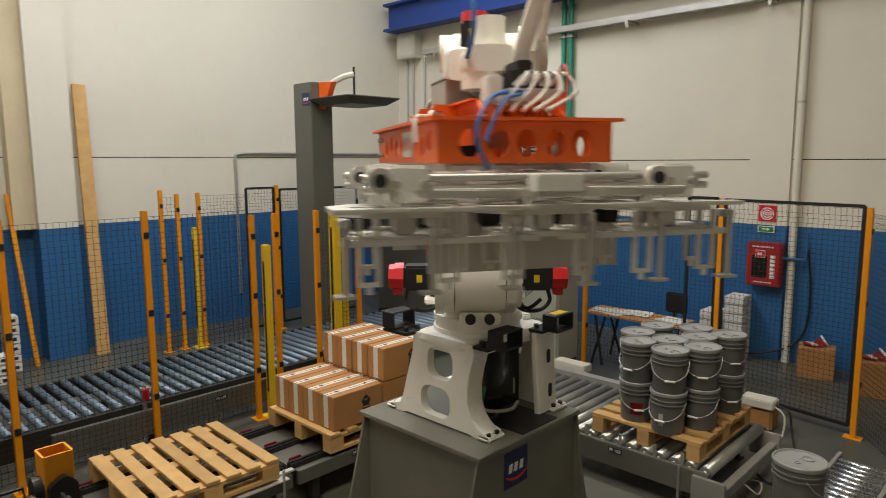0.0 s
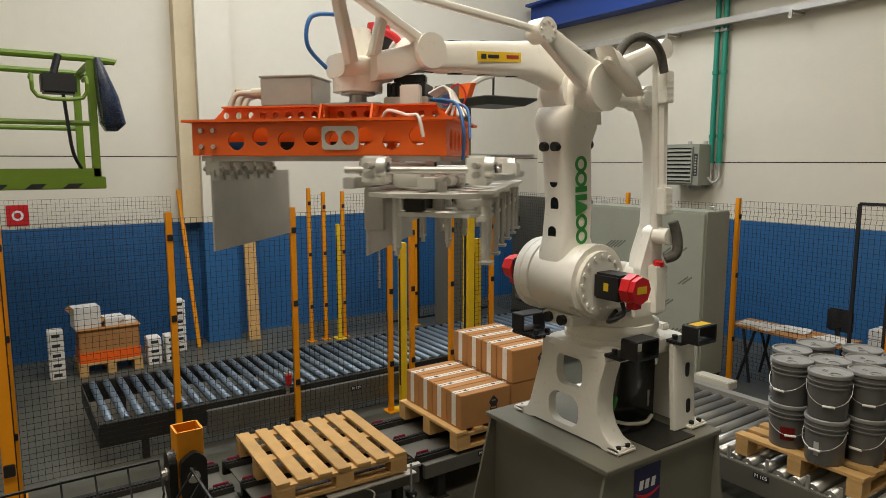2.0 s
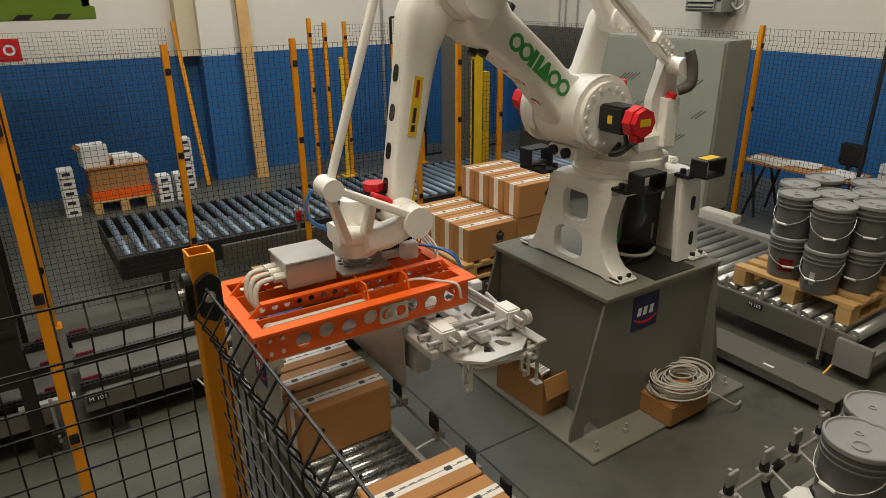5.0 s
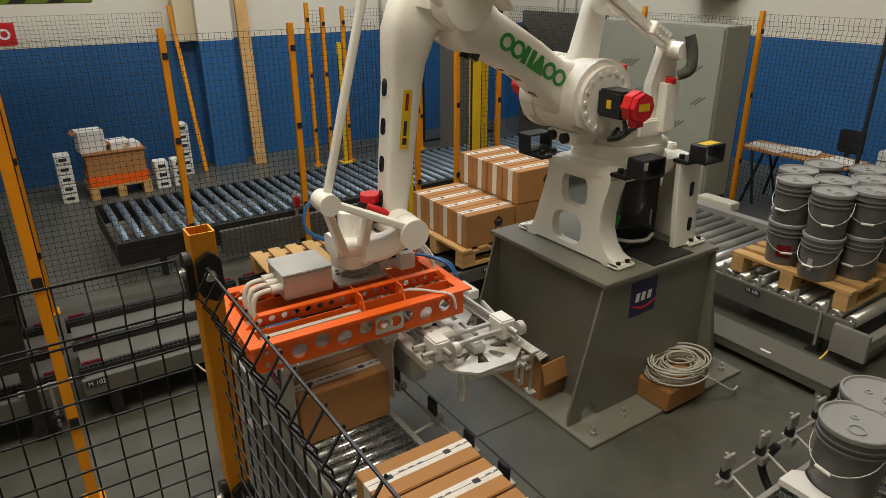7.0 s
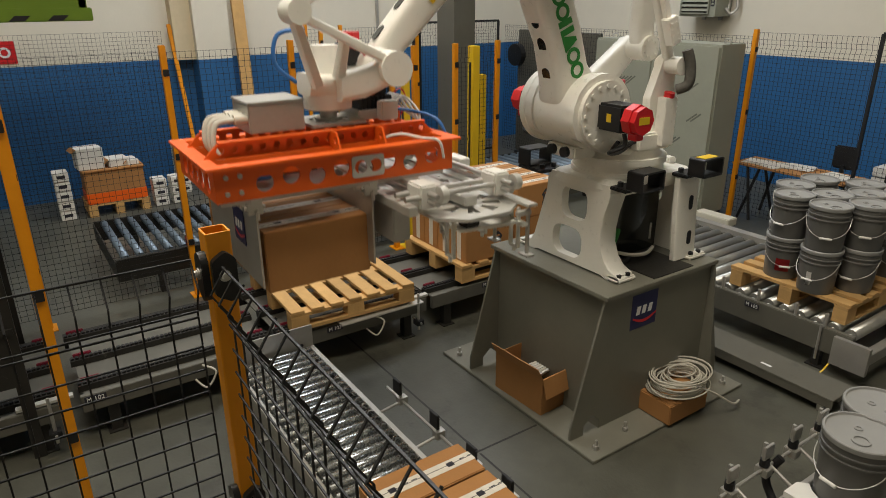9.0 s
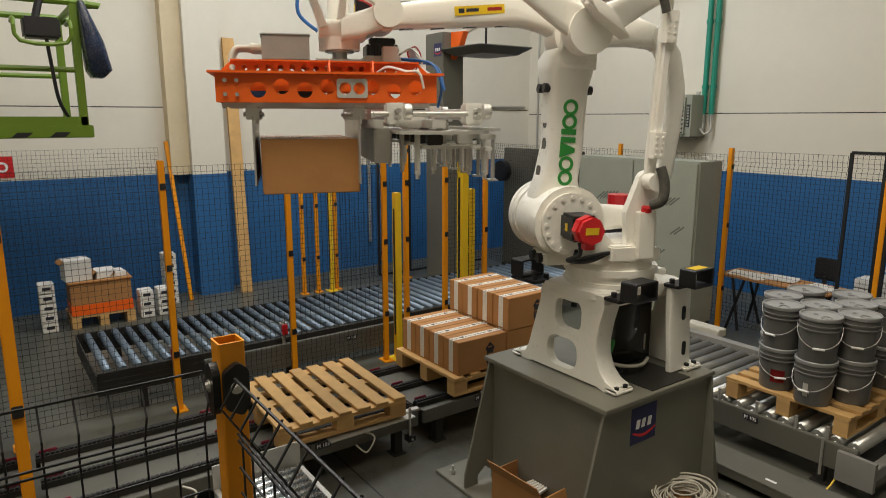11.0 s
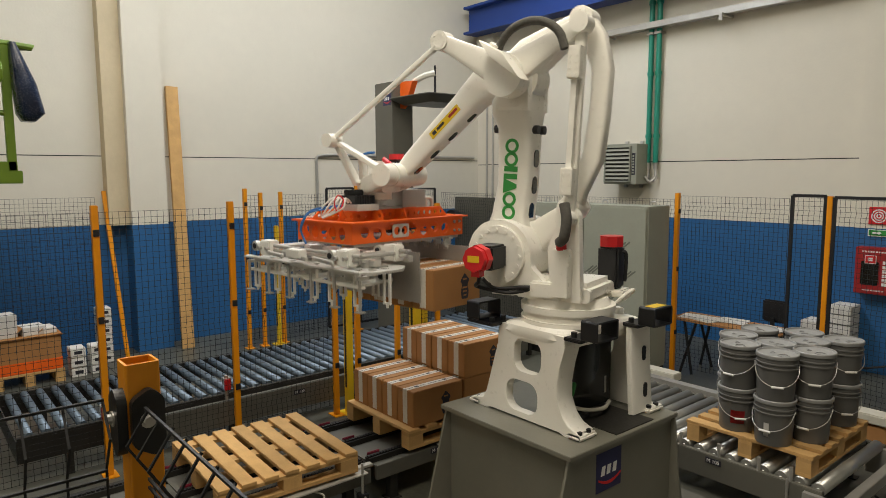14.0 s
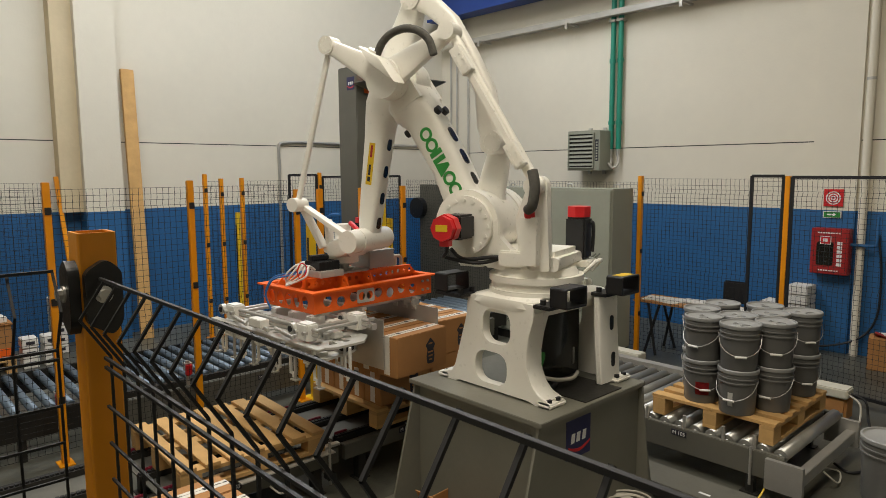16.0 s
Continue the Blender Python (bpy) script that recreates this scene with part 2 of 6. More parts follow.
def plate(bm, outline, holes, thick, m):
    """A flat plate with holes, drawn in x and y, its thickness along z from 0, put at m."""
    b2 = bmesh.new()
    es = []
    for loop in [outline] + list(holes):
        vs = [b2.verts.new((x, y, 0)) for x, y in loop]
        es += [b2.edges.new((vs[i], vs[(i + 1) % len(vs)])) for i in range(len(vs))]
    bmesh.ops.triangle_fill(b2, use_beauty=True, use_dissolve=False, edges=es)
    ret = bmesh.ops.extrude_face_region(b2, geom=b2.faces[:])
    bmesh.ops.translate(b2, vec=(0, 0, thick), verts=[v for v in ret["geom"] if isinstance(v, bmesh.types.BMVert)])
    bmesh.ops.recalc_face_normals(b2, faces=b2.faces[:])
    bmesh.ops.transform(b2, matrix=m, verts=b2.verts[:])
    me = bpy.data.meshes.new("tmp")
    b2.to_mesh(me)
    b2.free()
    bm.from_mesh(me)
    bpy.data.meshes.remove(me)
    return bm


XZ = pose(0, 0, 0, 90)                                              # drawing plane x,z; thickness towards -y
YZ = Matrix(((0, 0, 1, 0), (1, 0, 0, 0), (0, 1, 0, 0), (0, 0, 0, 1)))  # drawing plane y,z; thickness towards +x


def lettering(name, text, size, m, material, parent, thick=0.002):
    """Readable writing, as a mesh."""
    cu = bpy.data.curves.new(name, "FONT")
    cu.body, cu.size, cu.extrude, cu.align_x, cu.align_y = text, size, thick / 2, "CENTER", "CENTER"
    tmp = bpy.data.objects.new(name, cu)
    scene.collection.objects.link(tmp)
    me = bpy.data.meshes.new_from_object(tmp.evaluated_get(bpy.context.evaluated_depsgraph_get()))
    bpy.data.objects.remove(tmp)
    me.materials.append(material)
    ob = new(name, me)
    ob.parent = parent
    ob.matrix_basis = m
    return ob


# ---- the hall ----
def hall():
    def wall(name, bm, material, label):
        return tagged(link(name, bm, material), label, kind="structure")
    b = bx(-9.7, -6.6, -0.25, 6.8, 9.0, 0.0)
    wall("floor", b, CONCRETE, "worn grey painted concrete floor")
    J, JN = 2.445, 2.372            # joint heights of the two walls
    # long wall by the exit conveyor
    for name, z0, z1, m, lab, off in (("wall_west", 0, 1.6, BLUE, "lower wall painted blue", 0.0), ("wall_west_middle", 1.6, J - 0.006, WALL, "pale cream plastered wall panel", 0.003), ("wall_west_upper", J + 0.006, TOP, WALL, "pale cream plastered wall panel", 0.003)):
        wall(name, bx(WL - 0.3, -6.3, z0, WL + off, WR, z1), m, lab)
    for name, z0, z1, m, lab, off in (("wall_north", 0, 1.605, BLUE, "lower wall painted blue", 0.0), ("wall_north_middle", 1.605, JN - 0.006, WALL, "pale cream plastered wall panel", 0.003), ("wall_north_upper", JN + 0.006, TOP, WALL, "pale cream plastered wall panel", 0.003)):
        wall(name, bx(WL - 0.3, WR - off, z0, 6.3, WR + 0.3, z1), m, lab)
    wall("wall_joint", box(bx(WL - 0.2, -6, J - 0.006, WL - 0.008, WR, J + 0.006), WL, WR + 0.008, JN - 0.006, 6, WR + 0.2, JN + 0.006), DARKST, "dark joint between wall panels")
    # unseen east wall; its high window is assumed and lets sky light in
    bm = bmesh.new()
    for a in ((-6.3, WR, 0, 3.7), (-6.3, WR, 5.5, TOP), (-6.3, -2.6, 3.7, 5.5), (3.6, WR, 3.7, 5.5)):
        box(bm, 6.0, a[0], a[2], 6.3, a[1], a[3])
    wall("wall_east", bm, WALL, "unseen plain cream wall with an assumed high window band")
    GLASS = mat("window_glass", (0.8, 0.85, 0.85), 0.05)
    wall("assumed_window", bx(6.2, -2.6, 3.7, 6.21, 3.6, 5.5), GLASS, "assumed high window band, out of view").visible_shadow = False
    # south wall out of view, added to close the hall behind the camera
    wall("wall_south", bx(WL - 0.3, -6.3, 0, 6.3, -6.0, TOP), WALL, "unseen plain cream wall that closes the hall")
    # pilasters
    wall("pilaster_west", bx(WL, 2.29, 0.0, WL + 0.3, 2.72, 1.6), BLUE, "blue foot of a concrete pilaster")
    wall("pilaster_west_upper", bx(WL, 2.29, 1.6, WL + 0.3, 2.72, TOP), WALL, "pale concrete pilaster")
    # shallow beige strip, darker and yellower than the wall
    wall("trim_west", bx(WL, 2.06, 1.6, WL + 0.2, 2.289, TOP), BEIGE, "flat beige strip beside the pilaster")
    wall("pilaster_north", bx(-2.885, WR - 0.06, 1.605, -2.43, WR, TOP), WALL, "shallow pale wall pilaster")
    wall("pilaster_north_foot", bx(-2.885, WR - 0.057, 0, -2.43, WR, 1.605), BLUE, "blue foot of a shallow pilaster")
    # roof out of view; its daylight openings are assumed, set over the added lamps
    bm = bmesh.new()
    xs = [-9.45, -6.85, -4.95, -1.9, 0.1, 6.3]
    for i in (0, 2, 4):
        box(bm, xs[i], -6.3, TOP, xs[i + 1], 8.65, TOP + 0.2)
    for i in (1, 3):
        box(bm, xs[i], -6.3, TOP, xs[i + 1], (-0.4 if i == 1 else -2.0), TOP + 0.2)
        box(bm, xs[i], (6.8 if i == 1 else 3.6), TOP, xs[i + 1], 8.65, TOP + 0.2)
    wall("ceiling", bm, CEIL, "unseen pale roof panels with assumed long openings")
    # crane rail beam along the north wall
    bm = bmesh.new()
    for z0, z1, w in ((4.6, 4.64, 0.16), (4.64, 5.02, 0.03), (5.02, 5.06, 0.16)):
        box(bm, -9.0, WR - 0.3 - w, z0, 5.9, WR - 0.3 + w - 0.02, z1)
    tagged(link("crane_beam", bm, BEAM), "blue painted steel crane beam along the wall", "beam", kind="structure")

    for a in ((-2.385, 1.36, -2.373, 2.26), (-2.385, -6.0, -2.373, 0.84), (-8.9, 1.83, -2.39, 1.842), (-2.36, 1.83, 5.9, 1.842)):
        wall("floor_joint", bx(a[0], a[1], 0.0, a[2], a[3], 0.0012), DARKST, "dark filled joint in the concrete floor")


hall()


# ---- wall fittings ----
def wall_fittings():
    y = WR - 0.003
    t = thing("unit_heater", "grey wall-mounted unit heater with louvres", "heater")
    x0, x1, z0, z1 = -6.06, -5.52, 2.06, 2.62
    part("casing", plate(bmesh.new(), rounded([(x0, z0), (x1, z0), (x1, z1), (x0, z1)], 0.015), [], 0.34, pose(0, y - 0.02, 0) @ XZ), CABGREY, t)
    part("grille_back", bx(x0 + 0.035, y - 0.3655, z0 + 0.05, x1 - 0.1, y - 0.3605, z1 - 0.05), BLACK, t)
    for k in range(8):
        part("louvre", bx(x0 + 0.04, -0.002, -0.022, x1 - 0.105, 0.002, 0.022, m=pose(0, y - 0.382, z0 + 0.085 + k * 0.056, -42)), CABGREY, t)
    part("front_frame", plate(bmesh.new(), [(x0 + 0.02, z0 + 0.035), (x1 - 0.085, z0 + 0.035), (x1 - 0.085, z1 - 0.035), (x0 + 0.02, z1 - 0.035)], [[(x0 + 0.036, z0 + 0.05), (x1 - 0.101, z0 + 0.05), (x1 - 0.101, z1 - 0.05), (x0 + 0.036, z1 - 0.05)]], 0.03, pose(0, y - 0.361, 0) @ XZ), CABGREY, t)
    part("nameplate", bx(x1 - 0.075, y - 0.364, z0 + 0.13, x1 - 0.02, y - 0.361, z1 - 0.13), PRINTB, t)
    for k in range(7):
        part("writing_bar", bx(x1 - 0.062, y - 0.3665, z0 + 0.15 + k * 0.038, x1 - 0.034, y - 0.3645, z0 + 0.172 + k * 0.038), CABGREY, t)
    part("bracket", box(bx(x0 + 0.12, y - 0.03, z0 - 0.05, x0 + 0.17, y, z1 + 0.05), x1 - 0.17, y - 0.03, z0 - 0.05, x1 - 0.12, y, z1 + 0.05), STEEL, t)
    t = thing("green_pipes", "pair of green painted water pipes on the wall", "pipe")
    for x in (-5.53, -5.41):
        bm = cyl(bmesh.new(), (x, y - 0.07, 2.36), (x, y - 0.07, 6.6), 0.036, 14)
        for z in (2.7, 3.55, 4.5, 5.5):
            cyl(bm, (x, y - 0.07, z), (x, y - 0.07, z + 0.05), 0.046, 14)
        part("pipe", bm, TEAL, t, smooth=40)
        part("pipe_clip", bx(x - 0.05, y - 0.12, 4.1, x + 0.05, y, 4.13), STEEL, t)
        part("valve", cyl(bmesh.new(), (x, y - 0.07, 2.27), (x, y - 0.07, 2.36), 0.026, 12), STEEL, t, smooth=40)
        part("flexible_connection", tube(bmesh.new(), [(x, y - 0.07, 2.28), (x + 0.01, y - 0.08, 2.16), (x - 0.05, y - 0.12, 2.1), (x1 + 0.0, y - 0.15, 2.17)], 0.02), STEEL, t)
    t = thing("cable_tray", "galvanised cable tray on brackets high on the wall", "cable tray")
    part("tray", box(box(bx(-8.3, y - 0.2, 4.17, 5.9, y - 0.08, 4.18), -8.3, y - 0.2, 4.17, 5.9, y - 0.195, 4.25), -8.3, y - 0.085, 4.17, 5.9, y - 0.08, 4.25), STEEL, t)
    for k in range(8):
        x = -7.95 + k * 1.75
        part("bracket", box(bx(x, y - 0.3, 4.14, x + 0.04, y, 4.17), x, y - 0.3, 4.08, x + 0.04, y - 0.28, 4.14), STEEL, t)
    t = thing("junction_box", "pale wall junction box under the beam", "box")
    part("body", bx(-8.95, y - 0.2, 4.15, -8.5, y, 4.55, bevel=0.01), CREAM, t)
    part("lid", bx(-8.92, y - 0.215, 4.18, -8.53, y - 0.2005, 4.52, bevel=0.004), CREAM, t)
    t = thing("conduit", "grey conduits running down the wall corner", "conduit")
    for x in (-8.85, -8.7, -8.42):
        part("tube", cyl(bmesh.new(), (x, y - 0.03, 1.7), (x, y - 0.03, 4.16), 0.018, 10), STEEL, t, smooth=40)
    t = thing("conduit", "grey conduit along the wall joint with a bend", "conduit")
    part("tube", tube(bmesh.new(), [(WL + 0.03, 8.2, 2.5), (WL + 0.03, 6.0, 2.5), (WL + 0.03, 5.13, 2.5), (WL + 0.03, 5.0, 2.42), (WL + 0.03, 5.0, 2.2), (WL + 0.03, 5.0, 0.4)], 0.022, steps=3), STEEL, t, smooth=40)
    t = thing("drain_pipe", "pale painted pipe beside the pilaster", "pipe")
    part("tube", cyl(bmesh.new(), (-2.355, y - 0.06, 0), (-2.355, y - 0.06, TOP), 0.042, 14), WALL, t, smooth=40)
    for z in (1.2, 3.0, 4.6):
        part("pipe_clip", cyl(bmesh.new(), (-2.355, y - 0.06, z), (-2.355, y - 0.06, z + 0.03), 0.047, 14), STEEL, t)
    # hose cabinet and signs
    t = thing("fire_hose_cabinet", "red fire hose cabinet with a dark window on the blue wall", "fire cabinet")
    y -= 0.06
    x0, x1, z0, z1, f = -2.81, -2.43, 0.9, 1.41, y - 0.15
    part("body", bx(x0, f + 0.012, z0, x1, y, z1, bevel=0.008), REDP, t)
    d = part("door", bx(x0 + 0.005, f, z0 + 0.005, x1 - 0.005, f + 0.0115, z1 - 0.005, bevel=0.004), REDP, t)
    part("window", plate(bmesh.new(), slot(-2.66, 1.13, 0.17, 0.26, 0.02), [], 0.003, pose(0, f - 0.0002, 0) @ XZ), TINT, d)
    part("label", bx(-2.71, f - 0.006, 1.235, -2.6, f - 0.004, 1.325), PRINTW, d)
    part("label_panel", bx(-2.703, f - 0.008, 1.242, -2.607, f - 0.0062, 1.318), RED, d)
    part("label_mark", bx(-2.68, f - 0.0095, 1.262, -2.635, f - 0.0082, 1.3), PRINTW, d)
    for k in range(6):
        part("writing_bar", bx(-2.54, f - 0.002, 1.0 + k * 0.047, -2.49, f - 0.0002, 1.035 + k * 0.047), PRINTW, d)
    for k in range(9):
        part("writing_bar", bx(-2.74 + k * 0.026, f - 0.002, 1.355, -2.722 + k * 0.026, f - 0.0002, 1.372), PRINTW, d)
    for k in range(8):
        part("writing_bar", bx(-2.72 + k * 0.026, f - 0.002, 0.938, -2.702 + k * 0.026, f - 0.0002, 0.952), PRINTW, d)
    part("water_pipe", tube(bmesh.new(), [(x1, y - 0.07, 1.24), (x1 + 0.2, y - 0.07, 1.24), (x1 + 0.24, y - 0.06, 1.27), (x1 + 0.24, y - 0.05, 1.55)], 0.016, steps=3), BLUE, t, smooth=50)
    t = thing("fire_sign", "red square sign with a white hose symbol", "sign")
    part("board", bx(-2.745, y - 0.012, 1.65, -2.55, y, 1.84), RED, t)
    for r in (0.075, 0.05, 0.025):
        part("ring", plate(bmesh.new(), circle(-2.648, 1.742, r), [circle(-2.648, 1.742, r - 0.012)], 0.003, pose(0, y - 0.0125, 0) @ XZ), PRINTW, t)
    t = thing("exit_sign", "small white sign with a green panel", "sign")
    part("board", bx(-2.745, y - 0.01, 1.52, -2.56, y, 1.595), PRINTW, t)
    part("panel", bx(-2.735, y - 0.014, 1.528, -2.57, y - 0.0105, 1.587), GREEN, t)
    part("arrow", plate(bmesh.new(), [(-2.7, 1.55), (-2.64, 1.55), (-2.64, 1.538), (-2.61, 1.558), (-2.64, 1.578), (-2.64, 1.566), (-2.7, 1.566)], [], 0.002, pose(0, y - 0.0142, 0) @ XZ), PRINTW, t)
    t = thing("fire_sign", "red fire extinguisher sign with a white symbol", "sign")
    part("board", bx(WL + 0.003, 0.16, 1.64, WL + 0.012, 0.38, 1.88), RED, t)
    part("symbol", plate(bmesh.new(), circle(0.27, 1.76, 0.06), [circle(0.27, 1.76, 0.035)], 0.003, pose(WL + 0.0125, 0, 0) @ YZ), PRINTW, t)
    y += 0.06
    t = thing("timber_plank", "long raw timber plank leaning on the wall", "plank")
    part("plank", bx(-0.02, -0.075, 0, 0.03, 0.075, 3.36, m=pose(WL + 0.46, 2.84, 0.0, -1.2, -6.9, 0)), WOOD, t)
    # black cable down the wall
    t = thing("wall_cable", "black cable hanging down the blue wall", "cable")
    part("cable", tube(bmesh.new(), [(-2.2, y - 0.02, 1.35), (-2.15, y - 0.02, 0.9), (-2.18, y - 0.03, 0.4), (-2.4, y - 0.1, 0.15), (-2.9, y - 0.2, 0.03), (-3.6, y - 0.2, 0.012)], 0.012), BLACK, t, smooth=60)


wall_fittings()


# ---- safety fence ----
def fence_post(x, y, h=2.0, w=0.046, label="orange steel fence post bolted to the floor", lean=None):
    t = thing("fence_post", label, "post", "fence posts", pose(x, y, 0))
    bm = bmesh.new()
    box(bm, -w / 2, -w / 2, 0.008, w / 2, w / 2, h, bevel=0.004)
    part("post", bm, ORANGE, t)
    part("foot_plate", bx(-0.07, -0.05, 0.0, 0.07, 0.05, 0.008), ORANGE, t)
    for z in (0.45, 1.15, h - 0.22):
        part("clip", bx(w / 2, -0.02, z, w / 2 + 0.012, 0.02, z + 0.05, bevel=0.003), BLACK, t)
    return t


def fence_panel(a, b, z0=0.1, z1=1.93, step=0.044, across=0.0, wire=0.0036, frame=False, bend=1.0, label="black welded wire mesh fence panel"):
    a, b = Vector((*a, 0)), Vector((*b, 0))
    L = (b - a).length
    d = (b - a).normalized()
    n = Vector((-d.y, d.x, 0))
    t = thing("mesh_fence", label, "fence", "mesh fences")
    bm = bmesh.new()
    def off(z):
        for c in (z1 - 0.12, (z0 + z1) / 2, z0 + 0.15):
            if abs(z - c) < 0.045:
                return 0.018 * (1 - abs(z - c) / 0.045) * bend
        return 0.0
    zs = [z0]
    while zs[-1] < z1 - step * 0.5:
        zs.append(zs[-1] + step)
    zz = sorted(set([z0, z1] + [c + k for c in (z1 - 0.12, (z0 + z1) / 2, z0 + 0.15) for k in (-0.045, 0, 0.045)]))
    k = max(int(L / (across or step)), 1)
    for i in range(k + 1):
        p = a + d * (L * i / k)
        for u, v in zip(zz, zz[1:]):
            bar(bm, p + n * off(u) + Vector((0, 0, u)), p + n * off(v) + Vector((0, 0, v)), wire)
    tagged(part("upright_mesh", bm, WIRE, t), kind="stuff")
    bm = bmesh.new()
    for z in zs[:-1]:
        bar(bm, a + n * (off(z) + wire) + Vector((0, 0, z)), b + n * (off(z) + wire) + Vector((0, 0, z)), wire)
    tagged(part("cross_mesh", bm, WIRE, t), kind="stuff")
    bm = bmesh.new()
    bar(bm, a + n * wire + Vector((0, 0, z1)), b + n * wire + Vector((0, 0, z1)), wire)
    part("top_wire", bm, WIRE, t)
    if frame:
        bm = bmesh.new()
        for p, q in (((a.x, a.y, z1 + 0.02), (b.x, b.y, z1 + 0.02)), ((a.x, a.y, z0), (b.x, b.y, z0))):
            bar(bm, p, q, 0.04)
        for p in (a, b):
            bar(bm, (p.x, p.y, z0), (p.x, p.y, z1 + 0.02), 0.04)
        part("panel_frame", bm, WIRE, t, "black square tube frame")
    return t


FX, FN, FW = -5.35, 6.58, -8.12        # fence lines: by the rollers, along the far wall, behind the rollers
for y in (0.05, 1.14, 2.13):
    fence_post(FX, y)
fence_post(FX, 3.07, 1.91)
fence_post(FX, 3.31, 1.91)
fence_post(FX, 3.77, 1.91)
fence_post(FX, 4.28, 1.92)
for y0, y1 in ((0.08, 1.11), (1.17, 2.1), (2.16, 3.04), (3.8, 4.25)):
    fence_panel((FX, y0), (FX, y1), z1=1.95 if y0 < 3 else 1.87)
fence_post(-3.03, 0.02, 2.07)
fence_panel((-3.06, 0.02), (FX + 0.03, 0.05), z1=1.98)
fence_panel((FX, 0.02), (FX, -2.6))
fence_post(FX, -1.2)
# near corner, close to the camera
NX, NY, NW, NH = -0.97, 0.25, 0.038, 2.001
near = thing("fence_post", "orange corner post of the fence with black clamps", "post", "fence posts", pose(NX, NY, 0))
o, q = NW / 2, NW / 2 - 0.003
part("post", plate(bmesh.new(), rounded([(-o, -o), (o, -o), (o, o), (-o, o)], 0.004, 3), [[(-q, -q), (q, -q), (q, q), (-q, q)]], NH - 0.008, pose(0, 0, 0.008)), ORANGE, near, "open square steel tube")
part("foot_plate", bx(-0.07, -0.05, 0.0, 0.07, 0.05, 0.008), ORANGE, near)
NB = mat("post_clamp", (0.01, 0.01, 0.01), 0.35, vary=0.2, scale=20)
for z in (1.937, 1.51, 1.0, 0.4):
    for m in (pose(NW / 2, 0, z), pose(0, -NW / 2, z, 0, 0, -90)):
        c = part("clamp", plate(bmesh.new(), rounded([(-0.017, -0.03), (0.008, -0.045), (0.019, -0.03), (0.019, 0.024), (0.004, 0.037), (-0.017, 0.024)], 0.007), [], 0.011, m @ YZ), NB, near, "black plastic panel clamp")
        part("washer", cyl(bmesh.new(), m @ Vector((0.011, 0, 0)), m @ Vector((0.013, 0, 0)), 0.009, 14), STEEL, c)
        part("bolt", cyl(bmesh.new(), m @ Vector((0.013, 0, 0)), m @ Vector((0.019, 0, 0)), 0.0062, 8), STEEL, c)


def folded_panel(a, b, z1, side, label):
    """A mesh panel whose top edge is folded out into a V."""
    a, b = Vector((*a, 0)), Vector((*b, 0))
    L, d = (b - a).length, (b - a).normalized()
    n = Vector((-d.y, d.x, 0)) * side
    t = thing("mesh_fence", label, "fence", "mesh fences")
    prof = [(0.1, 0), (0.9, 0), (0.94, 0.027), (0.98, 0), (z1 - 0.083, 0), (z1 - 0.04, 0.027), (z1, 0)]
    bm = bmesh.new()
    k = int(L / 0.04)
    for i in range(k + 1):
        p = a + d * (L * i / k)
        for (u, o1), (v, o2) in zip(prof, prof[1:]):
            bar(bm, p + n * o1 + Vector((0, 0, u)), p + n * o2 + Vector((0, 0, v)), 0.0036)
    tagged(part("upright_mesh", bm, WIRE, t), kind="stuff")
    zs = [0.1 + 0.04 * j for j in range(int((z1 - 0.17) / 0.04))]
    for z, o1 in [(z, 0) for z in zs if not 0.89 < z < 0.99] + [(0.9, 0), (0.94, 0.027), (0.98, 0), (z1 - 0.083, 0), (z1 - 0.093, 0), (z1, 0)]:
        bm = bmesh.new()
        bar(bm, a + n * (o1 + 0.0055) + Vector((0, 0, z)), b + n * (o1 + 0.0055) + Vector((0, 0, z)), 0.0042 if z > z1 - 0.1 else 0.0036)
        part("top_wire" if z > z1 - 0.001 else "cross_wire", bm, WIRE, t)


folded_panel((NX + 0.04, NY), (1.4, NY), 1.955, -1, "black welded wire mesh fence panel close to the walkway")
folded_panel((NX, NY - 0.04), (NX, -2.2), 1.963, 1, "black welded wire mesh fence panel beside the corner post")
fence_post(1.45, 0.3)
# behind the exit conveyor
for y, h in ((3.44, 2.04), (3.645, 1.985), (3.92, 1.99)):
    fence_post(FW, y, h)
fence_panel((FW, 3.47), (FW, 3.62), z1=1.95)
fence_panel((FW, 3.95), (FW, 4.56), z1=1.95)
fence_panel((FW, 4.6), (FW, 5.02), z1=2.0, frame=True)
fence_post(FW, 5.07, 2.05)
fence_panel((FW, 5.12), (FW, 6.5), z1=1.97, frame=True)
# along the far wall
for x in (-5.53, -4.05, -2.53):
    fence_post(x, FN)
fence_post(-1.235, 6.35, 1.98)
fence_panel((-8.05, FN), (-5.56, FN))
fence_panel((-5.5, FN), (-4.09, FN))
fence_panel((-4.01, FN), (-2.89, FN), z1=1.97)
fence_panel((-2.86, FN), (-2.57, FN), z1=1.98, frame=True)
fence_panel((-2.49, FN - 0.01), (-1.28, 6.36), z1=1.97, frame=True)
fence_panel((-1.2, 6.32), (-0.3, 4.9))
fence_panel((-0.3, 4.9), (1.4, 3.5))
# leaning spare panel by the west wall
t = fence_panel((WL + 0.25, 0.1), (WL + 0.25, 1.9), z0=0.002, z1=1.95, label="spare mesh panel standing at the wall")
p = thing("fence_post", "loose orange post leaning against the wall", "post", "fence posts", pose(WL + 0.44, 2.12, 0, 2.4, -9.5, 0))
part("post", bx(-0.023, -0.023, 0, 0.023, 0.023, 2.05, bevel=0.004), ORANGE, p)


